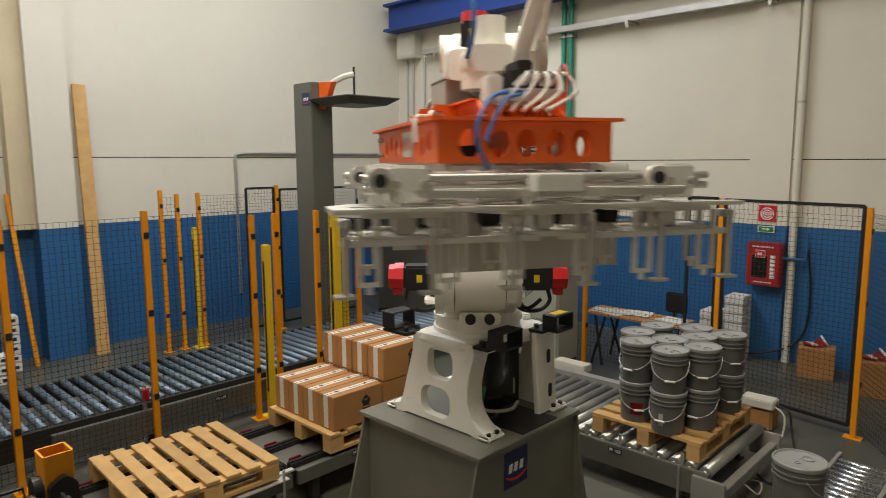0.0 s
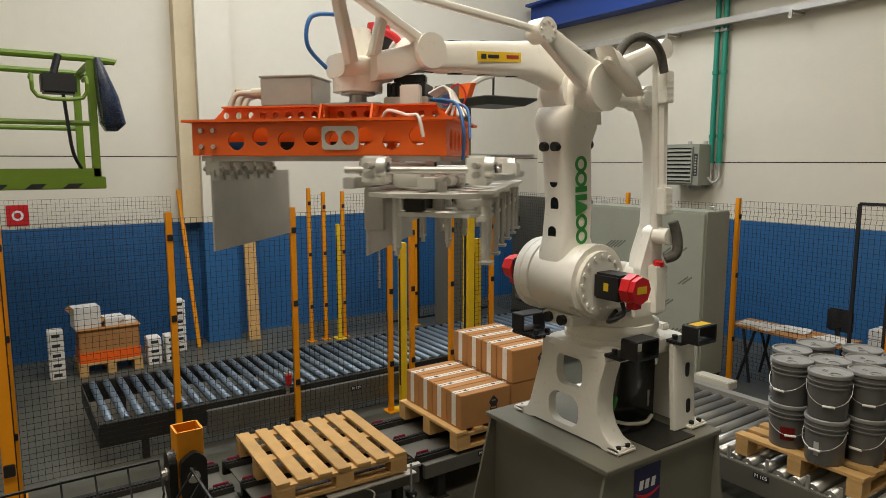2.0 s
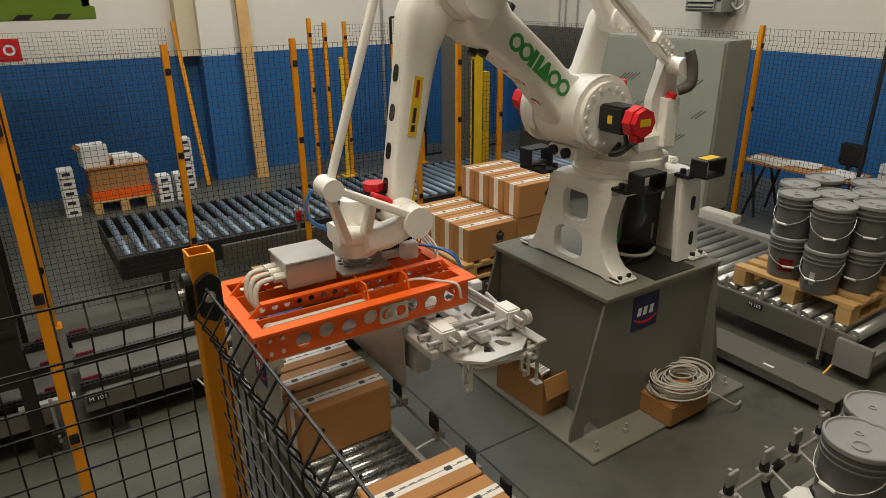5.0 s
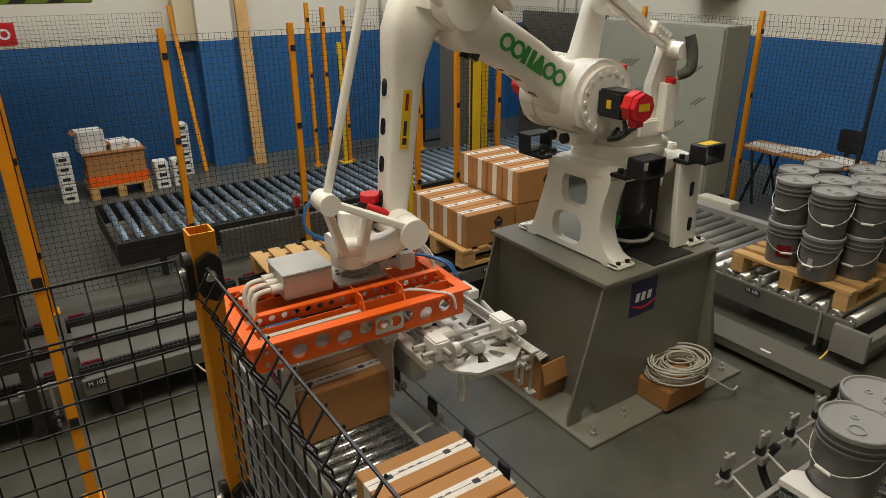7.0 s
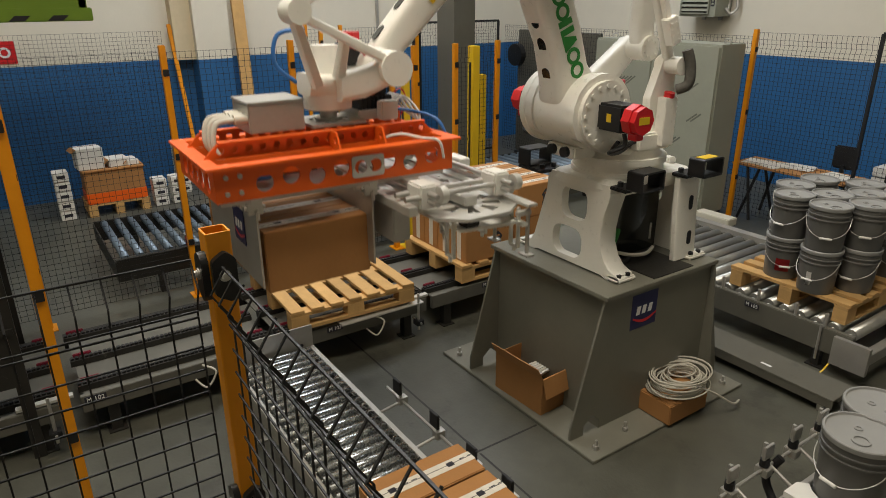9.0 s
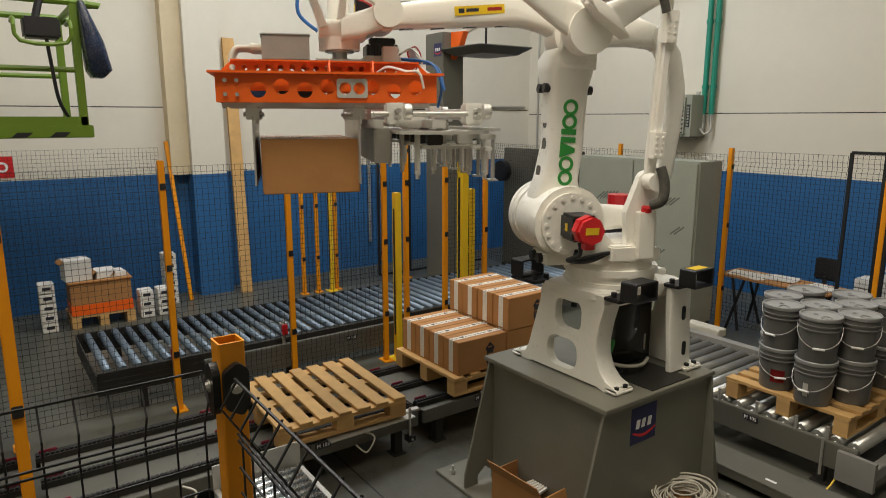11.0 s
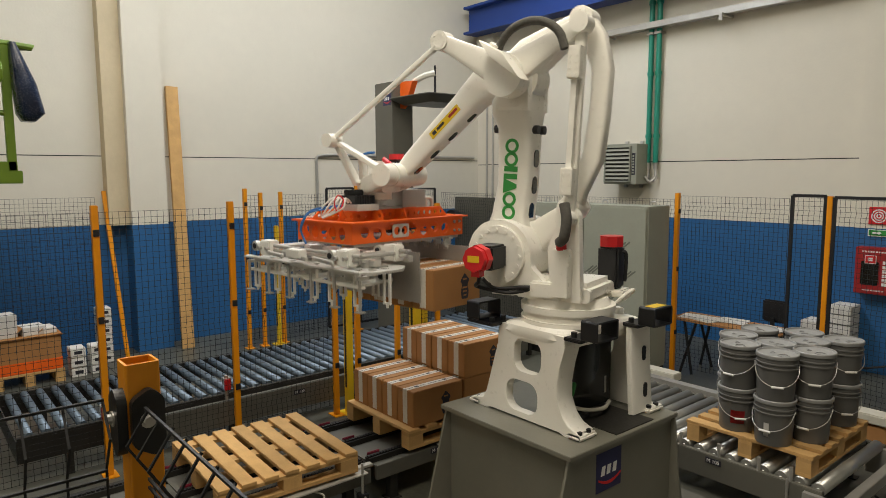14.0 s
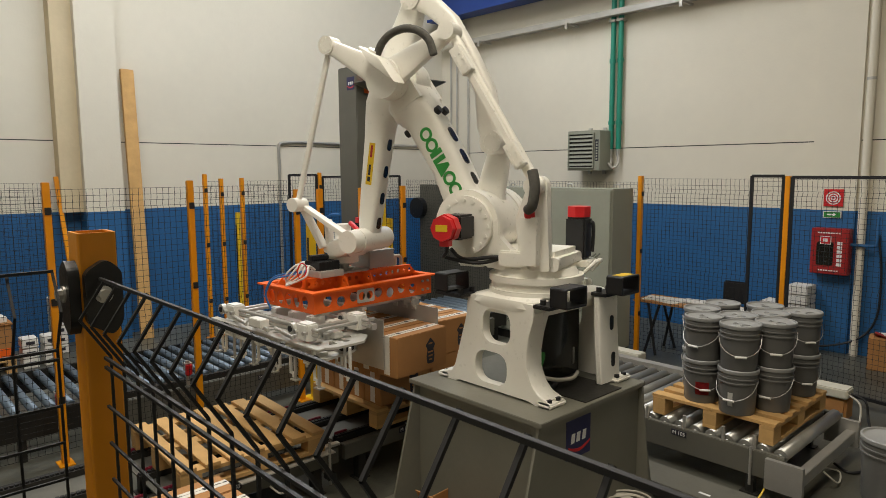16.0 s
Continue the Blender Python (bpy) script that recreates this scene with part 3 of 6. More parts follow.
def light_column(x, y, h, w, label):
    t = thing("light_curtain", label, "light curtain", "light curtains", pose(x, y, 0))
    part("column", bx(-w / 2, -w * 0.4, 0.01, w / 2, w * 0.4, h, bevel=0.006), YELLOW, t)
    part("foot_plate", bx(-0.09, -0.07, 0, 0.09, 0.07, 0.01), YELLOW, t)
    part("lens_strip", bx(-0.012, -w * 0.4 - 0.004, 0.25, 0.012, -w * 0.4 - 0.0005, h - 0.15), BLACK, t)
    return t


light_column(FX + 0.03, 3.19, 1.63, 0.075, "yellow light curtain column beside the mesh fence")
light_column(FX + 0.0, 3.99, 1.88, 0.1, "wide yellow muting column at the conveyor gate")
light_column(FX - 0.05, 4.13, 1.6, 0.08, "yellow light curtain column at the conveyor gate")
light_column(FW + 0.06, 3.82, 1.56, 0.06, "yellow light curtain column behind the rollers")


# ---- conveyors ----
def label_plate(text, m, parent):
    """Black number plate with white figures."""
    p = part("number_plate", bx(-0.055, -0.02, -0.002, 0.055, 0.02, 0.001), PRINTB, parent, "black plate with white figures")
    p.matrix_basis = m
    lettering("writing", text, 0.036, m @ pose(0, 0, 0.003), PRINTW, parent)


def roller_mesh(name, length, r, material, axis="x"):
    bm = cyl(bmesh.new(), (-length / 2, 0, 0), (length / 2, 0, 0), r, 14)
    cyl(bm, (-length / 2 - 0.02, 0, 0), (length / 2 + 0.02, 0, 0), r * 0.3, 8)
    if axis == "y":
        bmesh.ops.rotate(bm, cent=(0, 0, 0), matrix=Matrix.Rotation(radians(90), 3, "Z"), verts=bm.verts[:])
    me = bpy.data.meshes.new(name)
    bmesh.ops.recalc_face_normals(bm, faces=bm.faces[:])
    for f in bm.faces:
        f.smooth = len(f.verts) == 4
    bm.to_mesh(me)
    bm.free()
    me.materials.append(material)
    return me


def exit_conveyor():
    t = thing("roller_conveyor", "long steel roller conveyor behind the fence", "conveyor")
    x0, x1, y0, y1, z = -6.76, -5.55, 0.6, 6.2, 0.37
    for x in (x0, x1 - 0.04):
        part("side_rail", bx(x, y0, z - 0.2, x + 0.04, y1, z - 0.012, bevel=0.004), DARKST, t)
    part("end_plate", bx(x0, y0 - 0.01, z - 0.2, x1, y0, z - 0.03), DARKST, t)
    me = roller_mesh("roller", x1 - x0 - 0.1, 0.032, ROLL)
    n = 48
    for k in range(n):
        shared("roller", me, t, pose((x0 + x1) / 2, y0 + 0.08 + k * (y1 - y0 - 0.16) / (n - 1), z - 0.03, k * 11))
    for k in range(5):
        y = y0 + 0.3 + k * 1.25
        for x in (x0 + 0.03, x1 - 0.07):
            part("leg", bx(x, y, 0, x + 0.05, y + 0.05, z - 0.2), DARKST, t)
    part("drive_cover", bx(x1 + 0.001, y0 + 0.8, 0.1, x1 + 0.06, y1 - 0.4, z - 0.06, bevel=0.004), GALV, t)
    label_plate("M 109", pose(x1 + 0.064, 2.77, 0.25, 90, 0, 90), t)
    for y, z2 in ((1.15, 0.5), (2.1, 0.52)):
        part("sensor_bracket", box(bx(x1 + 0.0, y, 0.2, x1 + 0.02, y + 0.03, z2), x1 - 0.03, y - 0.01, z2 - 0.08, x1 + 0.03, y + 0.05, z2 - 0.02), STEEL, t)
        part("sensor", bx(x1 + 0.02, y - 0.01, z2 - 0.12, x1 + 0.05, y + 0.04, z2 - 0.03, bevel=0.004), RED, t)


exit_conveyor()


def chain_conveyor(y0, y1, text, label, at=0.0):
    t = thing("chain_conveyor", label, "conveyor", "chain conveyors")
    x0, x1, z = -4.58, -3.69, 0.31
    for x in (x0, x1 - 0.035):
        part("side_beam", bx(x, y0, z - 0.13, x + 0.035, y1, z - 0.03, bevel=0.003), GALV if x > x0 else DARKST, t)
    part("deck_sheet", bx(x0 + 0.04, y0 + 0.02, z - 0.06, x1 - 0.04, y1 - 0.02, z - 0.05), GALV, t)
    for x in (x0 + 0.1, (x0 + x1) / 2, x1 - 0.12):
        part("chain_rail", bx(x - 0.025, y0, z - 0.049, x + 0.025, y1, z - 0.012), DARKST, t)
        bm = bmesh.new()
        n = int((y1 - y0) / 0.025)
        for k in range(n):
            y = y0 + (k + 0.5) * (y1 - y0) / n
            box(bm, x - 0.014, y - 0.009, z - 0.0115, x + 0.014, y + 0.009, z)
        tagged(part("chain", bm, BLACK, t), kind="stuff")
        for y in (y0 + 0.02, y1 - 0.12):
            part("chain_guide", bx(x - 0.04, y, z - 0.045, x - 0.026, y + 0.1, z + 0.008, bevel=0.004), PURPLE, t)
    for y in (y0 + 0.12, y1 - 0.18):
        for x in (x0 + 0.02, x1 - 0.08):
            part("leg", bx(x, y, 0.0, x + 0.06, y + 0.06, z - 0.13), DARKST, t)
            part("foot_plate", bx(x - 0.02, y - 0.02, 0, x + 0.08, y + 0.08, 0.008), DARKST, t)
    yc = (y0 + y1) / 2
    if y0 > 1:
        part("rail_plate", bx(x1 - 0.02, yc - 0.15, z - 0.028, x1 + 0.06, y1 - 0.06, z - 0.02, m=None), ALU, t)
    part("sensor_post", cyl(bmesh.new(), (x1 + 0.05, y1 - 0.1, 0.08), (x1 + 0.05, y1 - 0.1, 0.36), 0.009, 8), STEEL, t)
    part("sensor_arm", cyl(bmesh.new(), (x1 - 0.03, y1 - 0.1, 0.14), (x1 + 0.09, y1 - 0.1, 0.14), 0.008, 8), STEEL, t)
    part("sensor_block", bx(x1 + 0.02, y1 - 0.13, 0.12, x1 + 0.08, y1 - 0.07, 0.16, bevel=0.004), BLACK, t)
    part("guide_finger", bx(x1 - 0.05, y1 - 0.25, z - 0.02, x1 - 0.01, y1 + 0.02, z - 0.005), ALU, t)
    part("cable_loop", tube(bmesh.new(), [(x1 + 0.01, yc + 0.1, z - 0.04), (x1 + 0.07, yc + 0.16, z - 0.07), (x1 + 0.07, yc + 0.1, z - 0.16), (x1 + 0.01, yc + 0.05, z - 0.12)], 0.006), CABLE, t)
    if text:
        label_plate(text, pose(x1 + 0.004, at, z - 0.055, 90, 0, 90), t)
    return t


chain_conveyor(-1.2, 0.05, "", "chain conveyor section outside the robot cell")
chain_conveyor(0.1, 1.2, "M 102", "empty chain conveyor section with dark steel rails", 0.17)
chain_conveyor(1.25, 2.35, "M 103", "chain conveyor section carrying an empty pallet", 1.62)
chain_conveyor(2.4, 3.75, "M 104", "chain conveyor section carrying a loaded pallet", 2.91)


def pail_conveyor():
    t = thing("roller_conveyor", "steel roller conveyor carrying a pallet of pails", "conveyor")
    x0, x1, y0, y1, z = -4.3, -1.62, 4.21, 5.33, 0.33
    part("side_rail", bx(x0, y0, z - 0.2, x1, y0 + 0.04, z - 0.03, bevel=0.004), GREYP, t)
    part("side_rail", bx(x0, y1 - 0.04, z - 0.2, x1, y1, z - 0.03, bevel=0.004), GREYP, t)
    part("back_cover", bx(x0, y1 + 0.001, z - 0.04, x1 - 0.6, y1 + 0.09, z + 0.01), STEEL, t)
    part("end_beam", bx(x1 + 0.04, y0 - 0.02, z - 0.2, x1 + 0.1, y1, z - 0.12, bevel=0.004), STEEL, t)
    for y in (y0, y1 - 0.03):
        part("end_bracket", bx(x1 - 0.1, y - 0.035, z - 0.24, x1 + 0.12, y - 0.001, z - 0.05), STEEL, t)
    me = roller_mesh("roller", y1 - y0 - 0.1, 0.042, ROLLG, "y")
    n = 24
    for k in range(n):
        shared("roller", me, t, pose(x0 + 0.08 + k * (x1 - x0 - 0.12) / (n - 1), (y0 + y1) / 2, z - 0.042, 0, k * 13))
    for x in (-4.0, -2.9, -1.85):
        for y in (y0 + 0.01, y1 - 0.07):
            part("leg", box(bx(x, y, 0, x + 0.05, y + 0.05, z - 0.2), x - 0.03, y - 0.01, 0, x + 0.08, y + 0.06, 0.01), DARKST, t)
    for x in (-2.81, -2.56, -2.28, -2.01, -1.81):
        part("guide_pin", cyl(bmesh.new(), (x, y0 + 0.02, z - 0.04), (x, y0 + 0.02, z + 0.06), 0.012, 8), STEEL, t)
    part("clamp_rod", cyl(bmesh.new(), (-1.81, y0 - 0.03, z - 0.25), (-1.81, y0 - 0.03, z), 0.009, 8), STEEL, t)
    label_plate("M 105", pose(-2.305, y0 - 0.003, z - 0.068, 90, 0, 0), t)
    part("cable", tube(bmesh.new(), [(x1 - 0.1, y0 - 0.02, 0.08), (x1 - 0.12, y0 - 0.1, 0.02), (x1 - 0.2, y0 - 0.18, 0.008)], 0.006), YELLOW, t)
    part("cable", tube(bmesh.new(), [(x1 + 0.1, 4.62, 0.12), (x1 + 0.16, 4.72, 0.03), (x1 + 0.1, 4.95, 0.012), (x1 + 0.02, 4.85, 0.05)], 0.006), CABLE, t)


pail_conveyor()


# ---- pallets ----
def pallet(name, label, at, w, d, boards=7):
    """Boards lie along x (width w); d is the depth along y; stands 0.14 high."""
    t = thing(name, label, "pallet", "wooden pallets", at)
    bw = 0.095
    for k in range(boards):
        y = -d / 2 + bw / 2 + k * (d - bw) / (boards - 1)
        part("deck_board", bx(-w / 2 + random.uniform(-.006, .006), y - bw / 2 * random.uniform(0.86, 1), 0.118, w / 2 + random.uniform(-.006, .006), y + bw / 2 * random.uniform(.86, 1), 0.14, bevel=0.002), WOOD, t)
    for x in (-w / 2 + 0.05, 0, w / 2 - 0.05):
        part("bearer", bx(x - 0.045, -d / 2, 0.095, x + 0.045, d / 2, 0.1175), WOOD, t)
        for y in (-d / 2 + 0.06, 0, d / 2 - 0.06):
            part("block", bx(x - 0.045, y - 0.06, 0.0225, x + 0.045, y + 0.06, 0.0945), WOOD, t)
        part("bottom_board", bx(x - 0.045, -d / 2, 0.0, x + 0.045, d / 2, 0.022), WOOD, t)
    return t


pallet("pallet", "empty pale wooden pallet on the chain conveyor", pose(-4.11, 1.79, 0.31, 0, 0, -2), 0.9, 0.9)
pallet("pallet", "wooden pallet under stacked cartons", pose(-4.1, 3.2, 0.31), 0.82, 1.06)
pallet("pallet", "wooden pallet under grey pails", pose(-2.13, 4.76, 0.331), 0.84, 0.96)


# ---- cartons ----
CW, CL, CH = 0.19, 0.455, 0.255


def carton_model():
    t = thing("carton", "brown cardboard carton sealed with white printed tape", "carton", "cartons")
    part("body", bx(-CW / 2 + 0.002, -CL / 2, 0, CW / 2 - 0.002, CL / 2, CH, bevel=0.004), CARD, t)
    tw = 0.026
    part("top_tape", bx(-tw, -CL / 2 - 0.0005, CH - 0.0005, tw, CL / 2 + 0.0005, CH + 0.0012), TAPE, t, "white printed tape")
    for s in (-1, 1):
        part("end_tape", bx(-tw, s * (CL / 2), CH * 0.05, tw, s * (CL / 2 + 0.0012), CH + 0.001), TAPE, t)
    for y in (-0.15, 0.11):
        part("tape_print", bx(-0.012, y, CH + 0.0013, 0.012, y + 0.03, CH + 0.0018), PRINTB, t)
        for k in range(3):
            part("tape_print", bx(-0.007, y + 0.06 + k * 0.04, CH + 0.0013, -0.003, y + 0.085 + k * 0.04, CH + 0.0018), PRINTB, t)
    part("seam", bx(-0.0015, -CL / 2 + 0.002, CH - 0.002, 0.0015, CL / 2 - 0.002, CH + 0.0015), PRINTB, t)
    x = -CW / 2 + 0.0015
    part("printed_emblem", plate(bmesh.new(), rounded([(-0.03, 0.04), (0.03, 0.04), (0.038, 0.09), (0.026, 0.135), (0.046, 0.16), (0.0, 0.21), (-0.046, 0.16), (-0.026, 0.135), (-0.038, 0.09)], 0.012), [], 0.0016, pose(x - 0.0008, -0.07, 0.0) @ YZ), PRINTB, t, "dark printed emblem")
    for z, w in ((0.085, 0.02), (0.11, 0.024), (0.06, 0.014), (0.165, 0.018)):
        part("emblem_bar", bx(x - 0.0012, -0.07 - w, z, x + 0.0012, -0.07 + w, z + 0.01), CARD, t)
    return t


carton = carton_model()
first = True
for row, layer in ((0, 0), (1, 0), (1, 1)):
    for k in range(4):
        m = pose(-3.81 - k * 0.193 + random.uniform(-.003, .003), 2.95 + row * 0.475, 0.4515 + layer * (CH + 0.003), 0, 0, 180 + random.uniform(-.6, .6))
        if first:
            carton.matrix_basis, first = m, False
        else:
            copy_thing(carton, m)

held = [copy_thing(carton, pose(0, 0, 0)) for k in range(4)]
queue = [copy_thing(carton, pose(0, 0, 0)) for k in range(9)]


# ---- carton infeed conveyor ----
def infeed():
    t = thing("roller_conveyor", "narrow steel roller conveyor feeding cartons", "conveyor")
    x0, x1, y0, y1, z = -3.41, 1.3, 0.85, 1.35, 0.36
    for y in (y0, y1 - 0.03):
        part("side_rail", bx(x0, y, z - 0.11, x1, y + 0.03, z - 0.015, bevel=0.003), STEEL, t)
    me = roller_mesh("roller", y1 - y0 - 0.08, 0.024, ZINC, "y")
    n = 72
    for k in range(n):
        shared("roller", me, t, pose(x0 + 0.04 + k * (x1 - x0 - 0.08) / (n - 1), (y0 + y1) / 2, z - 0.024, 0, k * 7))
    for x in (-3.2, -2.2, -1.2, -0.2, 0.8):
        for y in (y0 + 0.005, y1 - 0.055):
            part("leg", box(bx(x, y, 0, x + 0.05, y + 0.05, z - 0.11), x - 0.03, y - 0.02, 0, x + 0.08, y + 0.07, 0.008), STEEL, t)
    part("stop_plate", bx(x0 - 0.01, y0, z - 0.02, x0 - 0.001, y1, z + 0.12), STEEL, t)
    part("guide_rod", cyl(bmesh.new(), (-2.75, y1 + 0.14, z - 0.02), (-1.2, y1 + 0.14, z - 0.02), 0.008, 8), STEEL, t)
    for x in (-2.6, -2.25, -1.95, -1.7, -1.4):
        g = part("guide_bracket", box(bx(x - 0.02, y1 + 0.12, z - 0.04, x + 0.02, y1 + 0.17, z), x - 0.007, y1 + 0.13, z, x + 0.007, y1 + 0.144, z + 0.08), STEEL, t)
        part("guide_pad", bx(x - 0.035, y1 + 0.112, z + 0.03, x + 0.035, y1 + 0.127, z + 0.11, bevel=0.003), BLACK, g)
        part("bracket_arm", cyl(bmesh.new(), (x, y1, z - 0.05), (x, y1 + 0.14, z - 0.03), 0.008, 8), STEEL, t)


infeed()


# ---- pails ----
def pail_model(R, H, group):
    t = thing("pail", "grey plastic pail with lid and wire handle", "pail", group)
    bm = bmesh.new()
    prof = [(0.0, 0.0), (R * 0.88, 0.0), (R * 0.9, 0.01), (R * 0.97, H - 0.1), (R * 0.975, H - 0.095), (R * 1.03, H - 0.093), (R * 1.03, H - 0.085), (R * 0.98, H - 0.083), (R * 0.98, H - 0.066), (R * 1.03, H - 0.064), (R * 1.03, H - 0.056), (R * 0.985, H - 0.054), (R * 0.985, H - 0.02)]
    seg = 28
    rings = [[bm.verts.new((r * math.cos(2 * math.pi * k / seg), r * math.sin(2 * math.pi * k / seg), z)) for k in range(seg)] for r, z in prof[1:]]
    for A, B in zip(rings, rings[1:]):
        for k in range(seg):
            bm.faces.new((A[k], A[(k + 1) % seg], B[(k + 1) % seg], B[k]))
    bm.faces.new(rings[0])
    bm.faces.new(rings[-1])
    part("bucket", bm, PAIL, t, smooth=35)
    bm = bmesh.new()
    prof = [(R * 1.03, H - 0.026), (R * 1.045, H - 0.022), (R * 1.045, H - 0.004), (R * 1.02, H), (R * 0.97, H), (R * 0.95, H - 0.01), (R * 0.9, H - 0.012)]
    rings = [[bm.verts.new((r * math.cos(2 * math.pi * k / seg), r * math.sin(2 * math.pi * k / seg), z)) for k in range(seg)] for r, z in prof]
    for A, B in zip(rings, rings[1:]):
        for k in range(seg):
            bm.faces.new((A[k], A[(k + 1) % seg], B[(k + 1) % seg], B[k]))
    bm.faces.new(rings[-1])
    bm.faces.new(rings[0])
    lid = part("lid", bm, LID, t, smooth=35)
    part("spout_ring", plate(bmesh.new(), circle(0.05, 0.03, 0.036), [circle(0.05, 0.03, 0.028)], 0.007, pose(0, 0, H - 0.0125)), LID, lid)
    part("vent_ring", plate(bmesh.new(), circle(-0.02, -0.03, 0.017), [circle(-0.02, -0.03, 0.01)], 0.006, pose(0, 0, H - 0.0125)), LID, lid)
    h = part("handle", tube(bmesh.new(), [(R * math.cos(a) * 1.06, R * math.sin(a) * 1.06, H - 0.07 - 0.13 * math.sin((a + 1.57) / 3.14 * math.pi) ** 0.7) for a in [-1.57 + 3.14 * k / 10 for k in range(11)]], 0.0025, 6, steps=2), STEEL, t)
    part("grip", cyl(bmesh.new(), (R * 1.065, -0.035, H - 0.2), (R * 1.065, 0.035, H - 0.2), 0.008, 8), FOAM, h)
    return t


PH = 0.3
pail = pail_model(0.123, PH, "pails on the pallet")
spots = [(-2.2, 4.5), (-1.925, 4.44), (-1.79, 4.67), (-2.33, 4.74), (-2.05, 4.7), (-1.92, 4.92), (-1.78, 5.13), (-2.31, 5.03), (-2.05, 5.16)]
first = True
for layer in (0, 1):
    for i, (x, y) in enumerate(spots):
        m = pose(x - 0.06, y - 0.08, 0.4715 + layer * (PH - 0.004), 0, 0, -70 + random.uniform(-25, 25))
        if first:
            pail.matrix_basis, first = m, False
        else:
            copy_thing(pail, m)
for x, y, a, m2, lab in ((-2.2, 4.5, -62, REDP, "torn red printed label"), (-1.925, 4.44, -75, PAPER, "torn white label")):
    t = thing("pail_label", lab + " stuck on a grey pail", "label", at=pose(x - 0.06, y - 0.08, 0.4715))
    bm = bmesh.new()
    rr = 0.1145
    cols = [[bm.verts.new((rr * s * math.cos(radians(a + d)), rr * s * math.sin(radians(a + d)), z)) for z, s in ((0.06, 1.0), (0.15, 1.022))] for d in range(-22, 23 if m2 is REDP else -4, 4)]
    for p, q in zip(cols, cols[1:]):
        bm.faces.new((p[0], q[0], q[1], p[1]))
    bmesh.ops.solidify(bm, geom=bm.faces[:], thickness=0.0015)
    part("print", bm, m2, t)
big = pail_model(0.14, 0.345, "pails on the roller conveyor")
big.matrix_basis = pose(-0.92, 2.68, 0.316, 0, 0, -100)
for x, y, a in ((-0.97, 2.95, -40), (-1.04, 4.05, 30)):
    copy_thing(big, pose(x, y, 0.316, 0, 0, a))


# ---- pedestal ----
PX0, PX1, PY0, PY1, PZ = -3.1, -2.115, 2.46, 3.41, 0.855


def mark(parent, m, w=0.2):
    """The maker's mark as plain shapes: navy panel, pale bars, red sweep."""
    p = part("mark_panel", bx(-w / 2, -w / 2, 0, w / 2, w / 2, 0.002), NAVY, parent, "navy panel with pale bars and a red sweep")
    p.matrix_basis = m
    s = w
    for x in (-0.24, -0.02, 0.22):
        b = part("mark_bar", plate(bmesh.new(), [(x * s - 0.08 * s, -0.1 * s), (x * s + 0.06 * s, -0.1 * s), (x * s + 0.1 * s, 0.14 * s), (x * s - 0.04 * s, 0.14 * s)], [], 0.0015, pose(0, 0, 0.002)), PRINTW, p)
    arc = [(-0.42 * s + 0.9 * s * k / 8, -0.16 * s - 0.12 * s * math.sin(math.pi * k / 8)) for k in range(9)]
    arc += [(x, y - 0.05 * s - 0.03 * s * math.sin(math.pi * (8 - i) / 8)) for i, (x, y) in enumerate(reversed(arc))]
    part("mark_sweep", plate(bmesh.new(), arc, [], 0.0015, pose(0, 0, 0.002)), RED, p)


def pedestal():
    t = thing("robot_pedestal", "tall dark grey welded steel pedestal bolted to the floor", "pedestal")
    part("base_plate", bx(-3.36, 2.27, 0, -1.945, 3.6, 0.02, bevel=0.003), PEDP, t)
    part("top_plate", bx(PX0, PY0, PZ - 0.025, PX1, PY1, PZ, bevel=0.003), PEDP, t)
    # upright side walls between flared front and back plates
    for y in (PY0 + 0.05, PY1 - 0.065):
        part("side_wall", bx(PX0 + 0.04, y, 0.02, PX1 - 0.04, y + 0.015, PZ - 0.026), PEDP, t)
    y0, y1 = PY0 - 0.17, PY1 + 0.17
    trap = [(y0, 0.02), (y0, 0.1), (PY0 + 0.02, PZ - 0.026), (PY1 - 0.02, PZ - 0.026), (y1, 0.1), (y1, 0.02), (y1 - 0.1, 0.02), (y1 - 0.1, 0.1), (y1 - 0.15, 0.15), (y1 - 0.2, 0.1), (y1 - 0.2, 0.02), (y0 + 0.22, 0.02), (y0 + 0.22, 0.08), (y0 + 0.16, 0.13), (y0 + 0.1, 0.08), (y0 + 0.1, 0.02)]
    part("front_plate", plate(bmesh.new(), trap, [], 0.015, pose(PX1 - 0.0395, 0, 0) @ YZ), PEDP, t)
    part("back_plate", plate(bmesh.new(), trap, [], 0.015, pose(PX0 + 0.024, 0, 0) @ YZ), PEDP, t)
    for y in (PY1 - 0.02,):
        part("gusset", plate(bmesh.new(), [(PX1 - 0.024, 0.02), (PX1 + 0.08, 0.02), (PX1, PZ - 0.026), (PX1 - 0.024, PZ - 0.026)], [], 0.012, pose(0, y, 0) @ XZ), PEDP, t)
    for x, y in ((-2.015, 2.36), (-2.66, 2.34), (-2.02, 3.5), (-2.04, 2.62), (-3.26, 2.34)):
        b = cyl(bmesh.new(), (x, y, 0.02), (x, y, 0.075), 0.009, 8)
        part("anchor_bolt", cyl(b, (x, y, 0.021), (x, y, 0.042), 0.018, 6), STEEL, t)
    mark(t, pose(PX1 - 0.0243, 2.798, 0.69, 90, 0, 90), 0.21)
    part("mat", bx(-2.65, 2.86, PZ, -2.14, 3.2, PZ + 0.006), DARKST, t)


pedestal()

